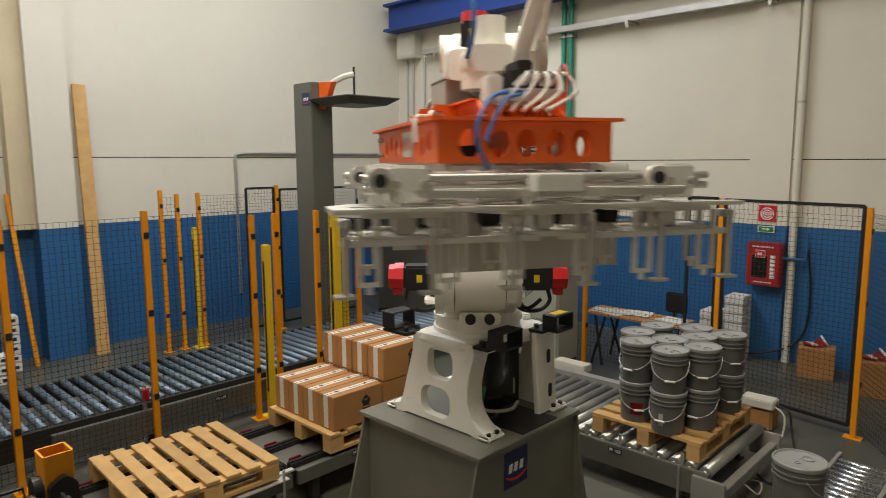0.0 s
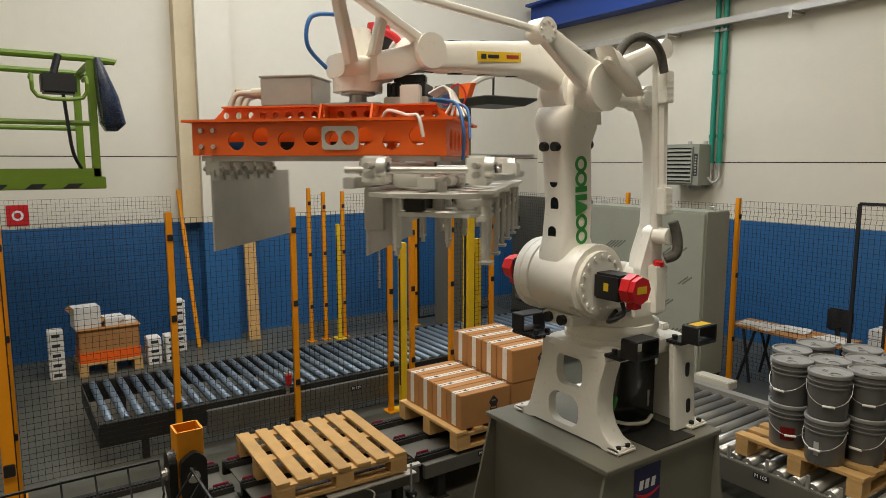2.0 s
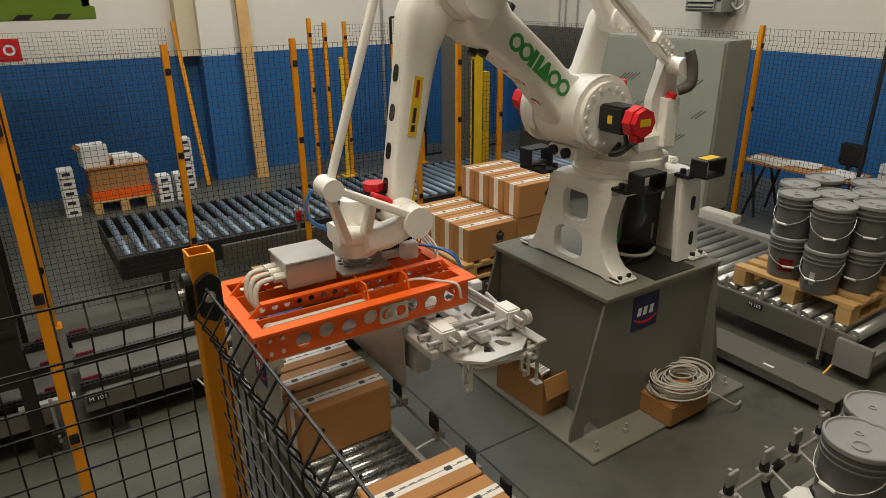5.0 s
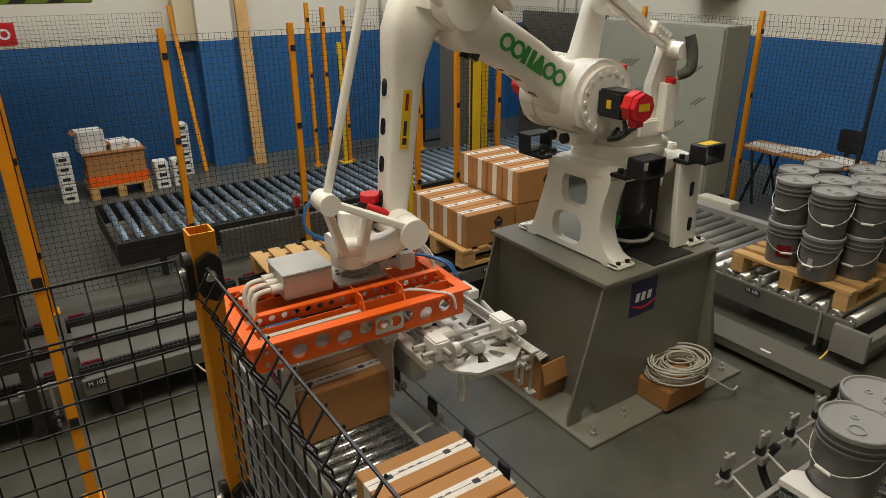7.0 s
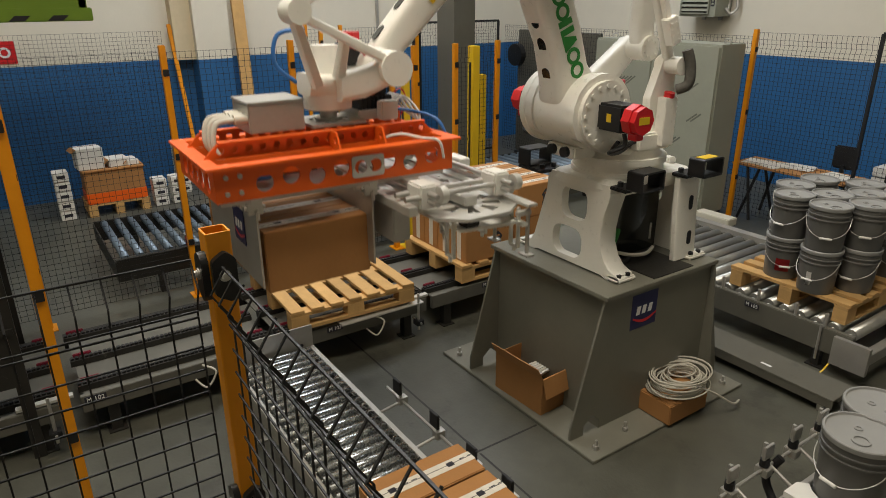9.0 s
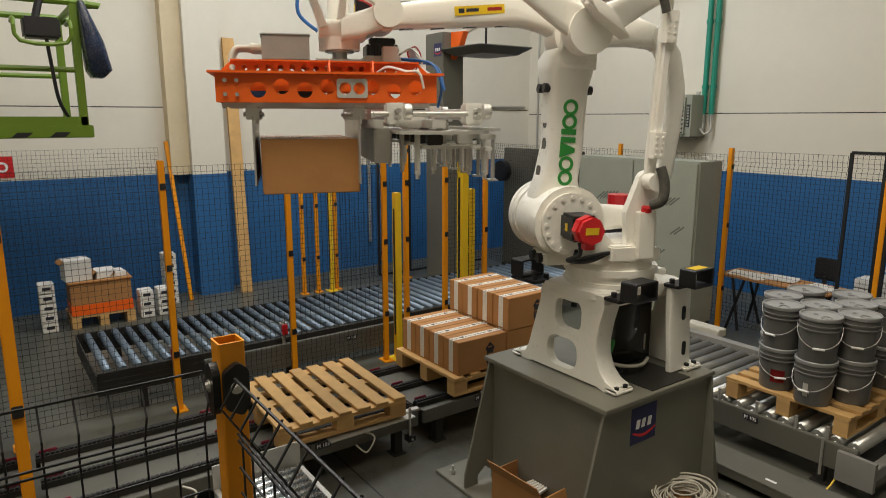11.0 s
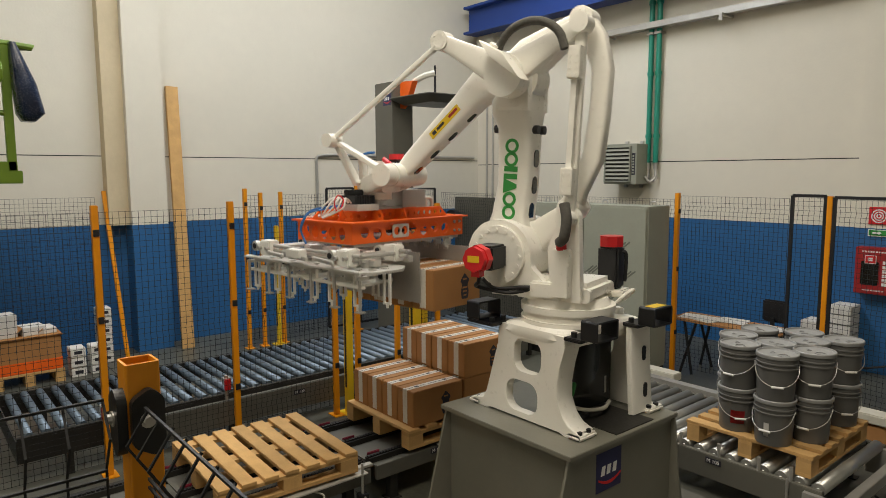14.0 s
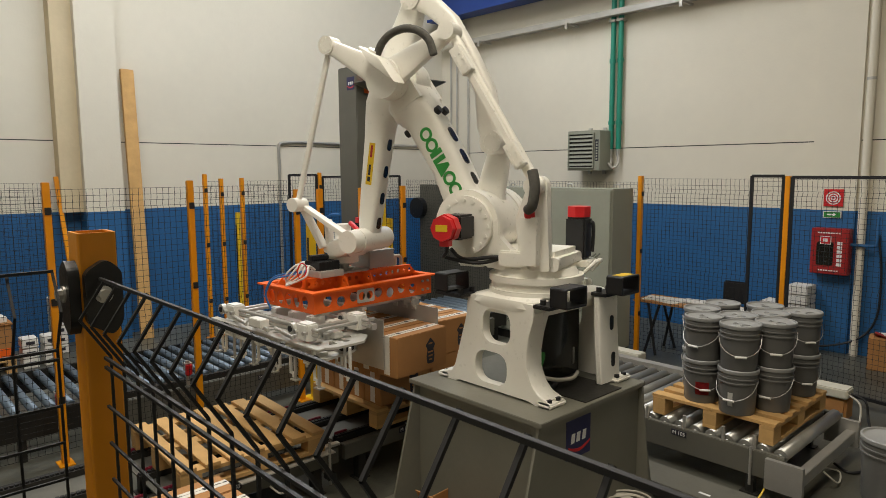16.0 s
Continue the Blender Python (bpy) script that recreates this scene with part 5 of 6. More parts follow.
FRONT = rod("levelling_rod", (0, LL - 0.005, 0), (L3, LL - 0.005, 0), 0.014, 0.017, ends=0.036)


def wrist_part():
    """Keeps its attitude; the origin is the wrist axis."""
    bm = bmesh.new()
    loft(bm, [((RF - 0.12, 0, -0.075), uz, 0.04, uy, 0.1), ((RF, 0, -0.07), uz, 0.05, uy, 0.105), ((RF + 0.1, 0, -0.06), uz, 0.045, uy, 0.08)], 20, 4)
    cyl(bm, (RF, 0, -0.16), (RF, 0, -0.1), 0.1, 32)
    cyl(bm, (RF, 0, -0.05), (RF, 0, 0.09), 0.055, 24)
    t = part("wrist", bm, WHITE, robot, smooth=35)
    for y, y0, y1 in ((0.17, 0.1, 0.225), (-0.145, -0.18, -0.1)):
        bm = loft(bmesh.new(), [((0.0, y, -0.005), uz, 0.055, uy, 0.03), ((0.12, y * 0.9, -0.05), uz, 0.06, uy, 0.035), ((RF, y * 0.6, -0.07), uz, 0.055, uy, 0.06)], 16, 5)
        part("wrist_arm", cyl(bm, (0, y0, 0), (0, y1, 0), 0.07, 28), WHITE, t, smooth=35)
    # A-shaped levelling arm up to the front rod
    bm = bmesh.new()
    def strut(p, q, w):
        p, q = Vector(p), Vector(q)
        n = (q - p).normalized().cross(Vector(uy))
        loft(bm, [(p, n, w, uy, 0.03), (q, n, w * 0.8, uy, 0.028)], 14, 5)
    strut((0.02, 0.19, 0.03), (RN, LL - 0.04, ZN), 0.019)
    strut((RF + 0.08, 0.1, -0.06), (RN, LL - 0.04, ZN), 0.022)
    strut((RF, 0.13, -0.03), (RF - 0.02, 0.17, 0.13), 0.02)
    cyl(bm, (RN, LL - 0.06, ZN), (RN, LL + 0.05, ZN), 0.045, 24)
    part("levelling_bracket", bm, WHITE, t, smooth=35)
    g = part("wrist_motor", bx(0.04, -0.1, 0.0, 0.13, 0.0, 0.1, bevel=0.01), BLACK, t, "black wrist motor")
    part("motor_cap", cyl(bmesh.new(), (0.085, -0.05, 0.1), (0.085, -0.05, 0.135), 0.05, 8), RED, g, "red motor cap")
    part("warning_label", bx(0.1302, -0.07, 0.03, 0.1315, -0.03, 0.07), YELLOW, g)
    part("blue_hose", tube(bmesh.new(), [(RF + 0.06, -0.05, 0.15), (RF + 0.17, -0.06, 0.13), (RF + 0.19, -0.06, 0.02), (RF + 0.1, -0.08, -0.06)], 0.009), BLUEH, t, smooth=60)
    part("red_cable", tube(bmesh.new(), [(RF - 0.08, 0.02, 0.1), (RF - 0.16, 0.05, 0.06), (RF - 0.2, 0.02, -0.02)], 0.016), RED, t, smooth=60)
    return t


WRIST = wrist_part()

# ---- gripper: x along the frame, the pail tool at its +x end; origin on the flange axis at the rim ----
GL, GB, GX, GY, GH = 1.05, 0.607, -0.073, -0.024, 0.123
gripper = thing("robot_gripper", "orange steel gripper frame with carton clamps and a pail tool", "gripper")


def gripper_frame():
    xa, xb, ya, yb = GX - GL / 2, GX + GL / 2, GY - GB / 2, GY + GB / 2
    i = 0.03
    def holes(n, a, b, r, z=-0.062):
        return [circle(a + (b - a) * (k + 0.5) / n, z + (0.008 if k % 2 else -0.008), r, 18) for k in range(n)]
    fr = None
    for y in (ya + i, yb - i):
        hs = holes(8, xa + 0.16, xb - 0.08, 0.034)
        p = part("long_side", plate(bmesh.new(), [(xa + i, -GH), (xb - i, -GH), (xb - i, 0), (xa + i, 0)], hs, 0.01, pose(0, y + 0.005, 0) @ XZ), REDOR, gripper, "orange plate with round holes")
        s = -1 if y < 0 else 1
        part("joint_plate", plate(bmesh.new(), slot(GX + 0.1, -0.06, 0.14, 0.085, 0.012), [circle(GX + 0.068, -0.06, 0.027), circle(GX + 0.132, -0.06, 0.027)], 0.008, pose(0, y + s * 0.006 + 0.004, 0) @ XZ), ALU, p)
        for x in (xa + 0.07, xa + 0.12):
            for z in (-0.03, -0.09):
                part("bolt", cyl(bmesh.new(), (x, y, z), (x, y + s * 0.016, z), 0.009, 8), STEEL, p)
    for x in (xa + i, xb - i - 0.01):
        hs = [circle(ya + i + 0.05 + (GB - 2 * i - 0.1) * (k + 0.5) / 5, -0.064, 0.034, 18, 0.042) for k in range(5)]
        part("end_side", plate(bmesh.new(), [(ya + i + 0.006, -GH), (yb - i - 0.006, -GH), (yb - i - 0.006, 0), (ya + i + 0.006, 0)], hs, 0.01, pose(x, 0, 0) @ YZ), REDOR, gripper, "orange plate with oval holes")
    part("top_rim", plate(bmesh.new(), [(xa, ya), (xb, ya), (xb, yb), (xa, yb)], [[(xa + 0.055, ya + 0.055), (xb - 0.055, ya + 0.055), (xb - 0.055, yb - 0.055), (xa + 0.055, yb - 0.055)]], 0.01, pose(0, 0, 0.001)), REDOR, gripper, "orange flat rim")
    # two raised longitudinal channels and cross members
    for y in (GY - 0.13, GY + 0.13):
        hs = [circle(xa + 0.07 + (GL - 0.14) * (k + 0.5) / 17, 0.024, 0.014, 12) for k in range(17)]
        part("channel", plate(bmesh.new(), [(xa + 0.03, -0.005), (xb - 0.03, -0.005), (xb - 0.09, 0.052), (xa + 0.09, 0.052)], hs, 0.008, pose(0, y, 0.011) @ XZ), REDOR, gripper)
        part("channel_flange", bx(xa + 0.09, y - 0.03, 0.0635, xb - 0.09, y + 0.002, 0.07), REDOR, gripper)
        part("channel_web", bx(xa + 0.04, y - 0.04, -0.07, xb - 0.04, y - 0.034, 0.0105), REDOR, gripper)
    for x in (GX + 0.0, GX + 0.2):
        hs = [circle(GY - 0.2 + 0.08 * k, 0.026, 0.014, 12) for k in range(6)]
        part("cross_member", plate(bmesh.new(), [(ya + 0.05, -0.03), (yb - 0.05, -0.03), (yb - 0.09, 0.058), (ya + 0.09, 0.058)], hs, 0.008, pose(x, 0, 0.011) @ YZ), REDOR, gripper)
    # mounting plate and shaft
    hs = [circle(0.075 * math.cos(a), 0.075 * math.sin(a), 0.011, 10) for a in [2 * math.pi * k / 12 for k in range(12)]]
    part("flange_plate", plate(bmesh.new(), slot(0, 0, 0.24, 0.24, 0.01), hs, 0.012, pose(0, 0, 0.072)), STEEL, gripper)
    bm = cyl(bmesh.new(), (0, 0, 0.084), (0, 0, 0.13), 0.036, 24)
    cyl(bm, (0, 0, 0.084), (0, 0, 0.092), 0.058, 24)
    cyl(bm, (0, 0, 0.122), (0, 0, 0.134), 0.07, 28)
    part("shaft", bm, STEEL, gripper, smooth=35)
    # control box, valve block, hoses
    c = part("control_box", bx(-0.37, -0.12, 0.075, -0.15, 0.09, 0.185, bevel=0.004), STEEL, gripper, "brushed steel control box")
    part("box_lid", bx(-0.375, -0.125, 0.186, -0.145, 0.095, 0.194, bevel=0.003), STEEL, c)
    for y in (-0.09, -0.03, 0.03):
        part("cable_gland", cyl(bmesh.new(), (-0.37, y, 0.13), (-0.42, y, 0.13), 0.02, 12), CREAM, c)
        part("cable", tube(bmesh.new(), [(-0.42, y, 0.13), (-0.49, y - 0.01, 0.12), (-0.51, y - 0.03, 0.04), (-0.47, y - 0.05, -0.03)], 0.012), CABLE, c, smooth=60)
    v = part("valve_block", bx(0.12, -0.04, 0.07, 0.3, 0.16, 0.11, bevel=0.004), ALU, gripper)
    for k in range(8):
        part("valve", bx(0.13 + k * 0.02, -0.03, 0.11, 0.147 + k * 0.02, 0.13, 0.165, bevel=0.003), BLACK, v)
    part("valve_coil", bx(0.15, 0.0, 0.166, 0.28, 0.05, 0.2, bevel=0.006), BLACK, v)
    part("connector", bx(0.2, -0.1, 0.07, 0.28, -0.05, 0.15, bevel=0.005), FOAM, v)
    for k in range(5):
        y = -0.02 + k * 0.03
        part("white_tube", tube(bmesh.new(), [(0.3, y, 0.12), (0.36, y + 0.02, 0.15), (0.4, y - 0.04 + k * 0.02, 0.09), (0.38 + 0.02 * k, y - 0.08, 0.03)], 0.006, 6), PAPER, v, smooth=60)
    part("blue_hose", tube(bmesh.new(), [(0.3, 0.0, 0.1), (0.38, -0.06, 0.09), (0.44, -0.15, 0.06), (0.47, -0.2, -0.04), (0.46, -0.16, -0.14)], 0.0065), BLUEH, gripper, smooth=60)
    part("blue_hose", tube(bmesh.new(), [(0.3, 0.02, 0.1), (0.4, -0.04, 0.08), (0.47, -0.12, 0.05), (0.49, -0.18, -0.06)], 0.0055), BLUEH, gripper, smooth=60)
    part("air_filter", cyl(bmesh.new(), (0.38, 0.1, 0.02), (0.38, 0.1, 0.09), 0.014, 10), REDOR, gripper)
    part("signal_loop", tube(bmesh.new(), [(0.38, 0.1, 0.09), (0.36, 0.1, 0.14), (0.4, 0.1, 0.17), (0.43, 0.1, 0.12), (0.4, 0.1, 0.05)], 0.004, 6), RED, gripper)
    part("white_tube", tube(bmesh.new(), [(0.16, -0.2, 0.02), (0.2, -0.26, 0.04), (0.28, -0.29, 0.02), (0.33, -0.345, 0.012), (0.35, -0.35, -0.06)], 0.006, 6), PAPER, gripper, smooth=60)
    # drives between the side plates
    part("toothed_belt", bx(xa + 0.1, GY - 0.215, -0.012, GX + 0.02, GY - 0.19, -0.004), CABLE, gripper)
    part("belt_pulley", cyl(bmesh.new(), (xa + 0.1, GY - 0.22, -0.03), (xa + 0.1, GY - 0.185, -0.03), 0.028, 16), ALU, gripper)
    part("toothed_belt", bx(xa + 0.1, GY + 0.19, -0.012, GX + 0.02, GY + 0.215, -0.004), CABLE, gripper)
    part("drive_motor", cyl(bmesh.new(), (xa + 0.1, GY - 0.1, -0.06), (xa + 0.28, GY - 0.1, -0.06), 0.045, 18), BLUEH, gripper, "blue drive motor", smooth=40)
    part("drive_motor", bx(xa + 0.3, GY - 0.09, -0.1, xa + 0.5, GY + 0.04, -0.03, bevel=0.01), BLACK, gripper)
    for y in (GY - 0.24, GY + 0.24):
        part("linear_rail", bx(xa + 0.05, y - 0.012, -0.145, xb - 0.06, y + 0.012, -0.1245), STEEL, gripper)
    part("underside_plate", bx(xa + 0.06, GY - 0.2, -0.132, GX + 0.02, GY + 0.2, -0.1245), STEEL, gripper)


gripper_frame()


def clamp_plate(marked):
    """A steel side plate that slides along the frame; the origin is at the rim's height."""
    bm = bx(-0.004, -0.26, -0.5, 0.004, 0.46, -0.185)
    t = part("clamp_plate", bm, STEEL, gripper, "sliding steel clamp plate")
    for y in (-0.24, -0.15, -0.05, 0.05, 0.15, 0.24):
        part("hanger", box(bx(-0.03, y - 0.012, -0.2, 0.03, y + 0.012, -0.146, bevel=0.003), 0.004, y - 0.02, -0.22, 0.012, y + 0.02, -0.18), ALU, t)
        part("hanger_bolt", cyl(bmesh.new(), (-0.04, y, -0.175), (0.04, y, -0.175), 0.01, 8), STEEL, t)
    part("hanger_beam", bx(-0.02, -0.28, -0.1458, 0.02, 0.28, -0.1335), ALU, t)
    if marked:
        mark(t, pose(-0.0062, -0.02, -0.3, 90, 0, -90), 0.15)
    return t


CLAMP_A = clamp_plate(True)
CLAMP_B = clamp_plate(False)


def pail_tool():
    """Two slotted plates on cross shafts with hooks and feet, across the frame's end."""
    for x in (0.2, 0.56):
        for z, r in ((-0.16, 0.011), (-0.19, 0.011)):
            part("cross_shaft", cyl(bmesh.new(), (x, GY - 0.52, z), (x, GY + 0.52, z), r, 12), STEEL, gripper, smooth=40)
    for y in (GY - 0.4, GY + 0.4):
        for x in (0.2, 0.56):
            part("bearing_block", bx(x - 0.04, y - 0.055, -0.225, x + 0.04, y + 0.055, -0.126, bevel=0.008), FOAM, gripper, "white bearing block")
            b = part("pulley", cyl(bmesh.new(), (x + 0.03, y - 0.08, -0.165), (x + 0.06, y - 0.08, -0.165), 0.034, 18), ALU, gripper, smooth=40)
            part("pulley_hub", cyl(bmesh.new(), (x + 0.06, y - 0.08, -0.165), (x + 0.066, y - 0.08, -0.165), 0.018, 12), BLACK, b)
        part("slide_shaft", cyl(bmesh.new(), (0.1, y - 0.04, -0.175), (0.62, y - 0.04, -0.175), 0.012, 12), STEEL, gripper, smooth=40)
        part("slide_shaft", cyl(bmesh.new(), (0.1, y + 0.04, -0.175), (0.62, y + 0.04, -0.175), 0.012, 12), STEEL, gripper, smooth=40)
    part("carrier_beam", bx(0.1, GY - 0.47, -0.238, 0.14, GY + 0.47, -0.2, bevel=0.003), ALU, gripper)
    part("carrier_beam", bx(0.36, GY - 0.47, -0.238, 0.42, GY + 0.47, -0.2, bevel=0.003), ALU, gripper)
    for k, y in enumerate((-0.3, -0.1, 0.1, 0.3)):
        part("actuator", bx(0.24, GY + y - 0.035, -0.236, 0.34, GY + y + 0.035, -0.17, bevel=0.006), FOAM, gripper)
        part("cylinder", cyl(bmesh.new(), (0.44, GY + y - 0.06, -0.215), (0.44, GY + y + 0.07, -0.215), 0.016, 12), STEEL, gripper, smooth=40)
    # slotted star plates
    for cy in (GY - 0.4, GY, GY + 0.4):
        hexa = [(0.2, -0.1), (0.3, -0.19), (0.5, -0.19), (0.62, -0.09), (0.62, 0.09), (0.5, 0.19), (0.3, 0.19), (0.2, 0.1)]
        hs = []
        for k in range(8):
            a = 2 * math.pi * (k + 0.5) / 8
            c, s = math.cos(a), math.sin(a)
            hs.append([(0.42 + c * 0.065 - s * w, s * 0.065 + c * w) for w in (-0.012, 0.012)] + [(0.42 + c * 0.14 - s * w, s * 0.14 + c * w) for w in (0.026, -0.026)])
        part("star_plate", plate(bmesh.new(), rounded(hexa, 0.012, 3), hs, 0.014, pose(0, cy, -0.262)), ALU, gripper, "slotted aluminium star plate")
        bm = cyl(bmesh.new(), (0.42, cy, -0.248), (0.42, cy, -0.215), 0.028, 18)
        part("hub", cyl(bm, (0.42, cy, -0.26), (0.42, cy, -0.31), 0.02, 14), STEEL, gripper, smooth=40)
        part("lower_plate", plate(bmesh.new(), rounded([(0.3, -0.12), (0.56, -0.16), (0.6, 0), (0.56, 0.16), (0.3, 0.12)], 0.03, 3), [circle(0.42, 0, 0.05)], 0.014, pose(0, cy, -0.325)), FOAM, gripper)
        for dx, dy in ((0.17, -0.12), (0.16, 0.1), (0.0, 0.17), (-0.13, -0.08)):
            x, y = 0.42 + dx, cy + dy
            bm = bmesh.new()
            box(bm, x - 0.007, y - 0.018, -0.43, x + 0.007, y - 0.006, -0.263)
            box(bm, x - 0.007, y + 0.03, -0.43, x + 0.007, y + 0.042, -0.263)
            box(bm, x - 0.007, y - 0.018, -0.442, x + 0.007, y + 0.042, -0.4305)
            cyl(bm, (x, y + 0.012, -0.442), (x, y + 0.012, -0.462), 0.009, 10)
            part("hook_loop", bm, FOAM, gripper, "white hook loop")
        for dx, dy in ((-0.06, -0.1), (-0.06, 0.1), (0.1, 0.0)):
            part("gear_unit", bx(0.42 + dx - 0.035, cy + dy - 0.03, -0.31, 0.42 + dx + 0.035, cy + dy + 0.03, -0.2625, bevel=0.006), DARKST if dx < 0 else ALU, gripper)
    part("edge_plate", bx(0.585, GY - 0.6, -0.247, 0.635, GY + 0.6, -0.235, bevel=0.002), ALU, gripper)
    for a, b in ((-0.58, -0.03), (0.03, 0.58)):
        part("lower_bar", bx(0.575, GY + a, -0.335, 0.605, GY + b, -0.318, bevel=0.003), FOAM, gripper, "white plastic bar")
    part("tool_housing", bx(0.12, GY - 0.3, -0.4, 0.2, GY + 0.3, -0.24, bevel=0.006), STEEL, gripper)
    for y in (-0.25, 0.0, 0.25):
        part("belt_arm", bx(-0.14, -0.008, -0.012, 0.14, 0.008, 0.012, m=pose(0.62, GY + y, -0.2, 10 if y else 0, 0, 78), bevel=0.003), ALU, gripper)
    part("junction", bx(0.6, GY - 0.07, -0.2, 0.66, GY + 0.07, -0.15, bevel=0.004), FOAM, gripper)
    for k in range(6):
        y = GY - 0.57 + k * 0.228
        bm = cyl(bmesh.new(), (0.61, y, -0.27), (0.61, y, -0.46), 0.009, 10)
        box(bm, 0.585, y - 0.032, -0.466, 0.625, y + 0.022, -0.458)
        part("support_foot", bm, STEEL, gripper)
        part("foot_arm", bx(0.55, y - 0.012, -0.285, 0.62, y + 0.012, -0.263, bevel=0.003), ALU, gripper)


pail_tool()


# ---- loose things round the cell ----
def open_carton(m, w, d, h):
    t = thing("open_carton", "open brown cardboard box with loose parts on the floor", "box", at=m)
    k = 0.005
    for a in ((-w / 2, -d / 2, w / 2, -d / 2 + k), (-w / 2, d / 2 - k, w / 2, d / 2), (-w / 2, -d / 2 + k, -w / 2 + k, d / 2 - k), (w / 2 - k, -d / 2 + k, w / 2, d / 2 - k)):
        part("wall", bx(a[0], a[1], 0, a[2], a[3], h), CARD, t)
    part("bottom", bx(-w / 2 + k, -d / 2 + k, 0, w / 2 - k, d / 2 - k, 0.006), CARD, t)
    part("flap", bx(-w / 2, 0, 0, w / 2, d * 0.4, k, m=pose(0, d / 2, h, -28)), CARD, t)
    part("flap", bx(-w / 2, -d * 0.4, 0, w / 2, 0, k, m=pose(0, -d / 2, h, -62)), CARD, t)
    part("flap", bx(0, -d / 2, 0, w * 0.3, d / 2, k, m=pose(w / 2, 0, h, 0, 74)), CARD, t)
    for i in range(6):
        part("loose_part", cyl(bmesh.new(), (-w * 0.3 + i * 0.03, -d * 0.3, h * 0.5), (-w * 0.1 + i * 0.02, d * 0.35, h * 0.72), 0.012, 8), STEEL if i % 2 else CABLE, t)


open_carton(pose(-2.62, 2.425, 0.02, 0, 0, 3), 0.4, 0.23, 0.24)


def cable_coil():
    t = thing("carton", "small brown box on the pedestal plate under a cable coil", "box", at=pose(-2.03, 3.02, 0.02))
    part("body", bx(-0.13, -0.17, 0, 0.11, 0.17, 0.13, bevel=0.006), CARD, t)
    t = thing("cable_coil", "coil of pale grey cable lying on a small box", "cable")
    rnd = random.Random(5)
    for k in range(24):
        r, cx, cy, z = rnd.uniform(0.075, 0.175), -2.03 + rnd.uniform(-.025, .025), 3.05 + rnd.uniform(-.025, .025), 0.165 + 0.0042 * k
        ph, tilt = rnd.uniform(0, 6), rnd.uniform(-0.012, 0.012)
        pts = [(cx + r * math.cos(a) * 0.85, cy + r * 1.15 * math.sin(a), z + tilt * math.cos(a + ph)) for a in [2 * math.pi * i / 24 for i in range(25)]]
        part("cable_turn", tube(bmesh.new(), pts, 0.005, 6, steps=2), CABLE, t, smooth=60)
    part("cable_end", tube(bmesh.new(), [(-1.91, 3.0, 0.25), (-1.86, 3.16, 0.16), (-1.82, 3.3, 0.06), (-1.84, 3.4, 0.035)], 0.0065, 7), CABLE, t, smooth=60)


cable_coil()


def floor_duct():
    t = thing("floor_cable_duct", "grey sheet metal cable duct on the floor", "duct")
    part("cover", bx(-2.75, 3.72, 0.1, -1.46, 3.98, 0.112, bevel=0.003), GREYP, t)
    part("side", bx(-2.75, 3.722, 0.05, -1.46, 3.73, 0.0995), GREYP, t)
    part("side", bx(-2.75, 3.97, 0.05, -1.46, 3.978, 0.0995), GREYP, t)
    for x in (-2.5, -1.55):
        for y in (3.74, 3.92):
            part("foot", bx(x, y, 0, x + 0.04, y + 0.04, 0.0995), STEEL, t)
    part("label", bx(-1.95, 3.78, 0.1122, -1.88, 3.8, 0.113), PRINTW, t)


floor_duct()


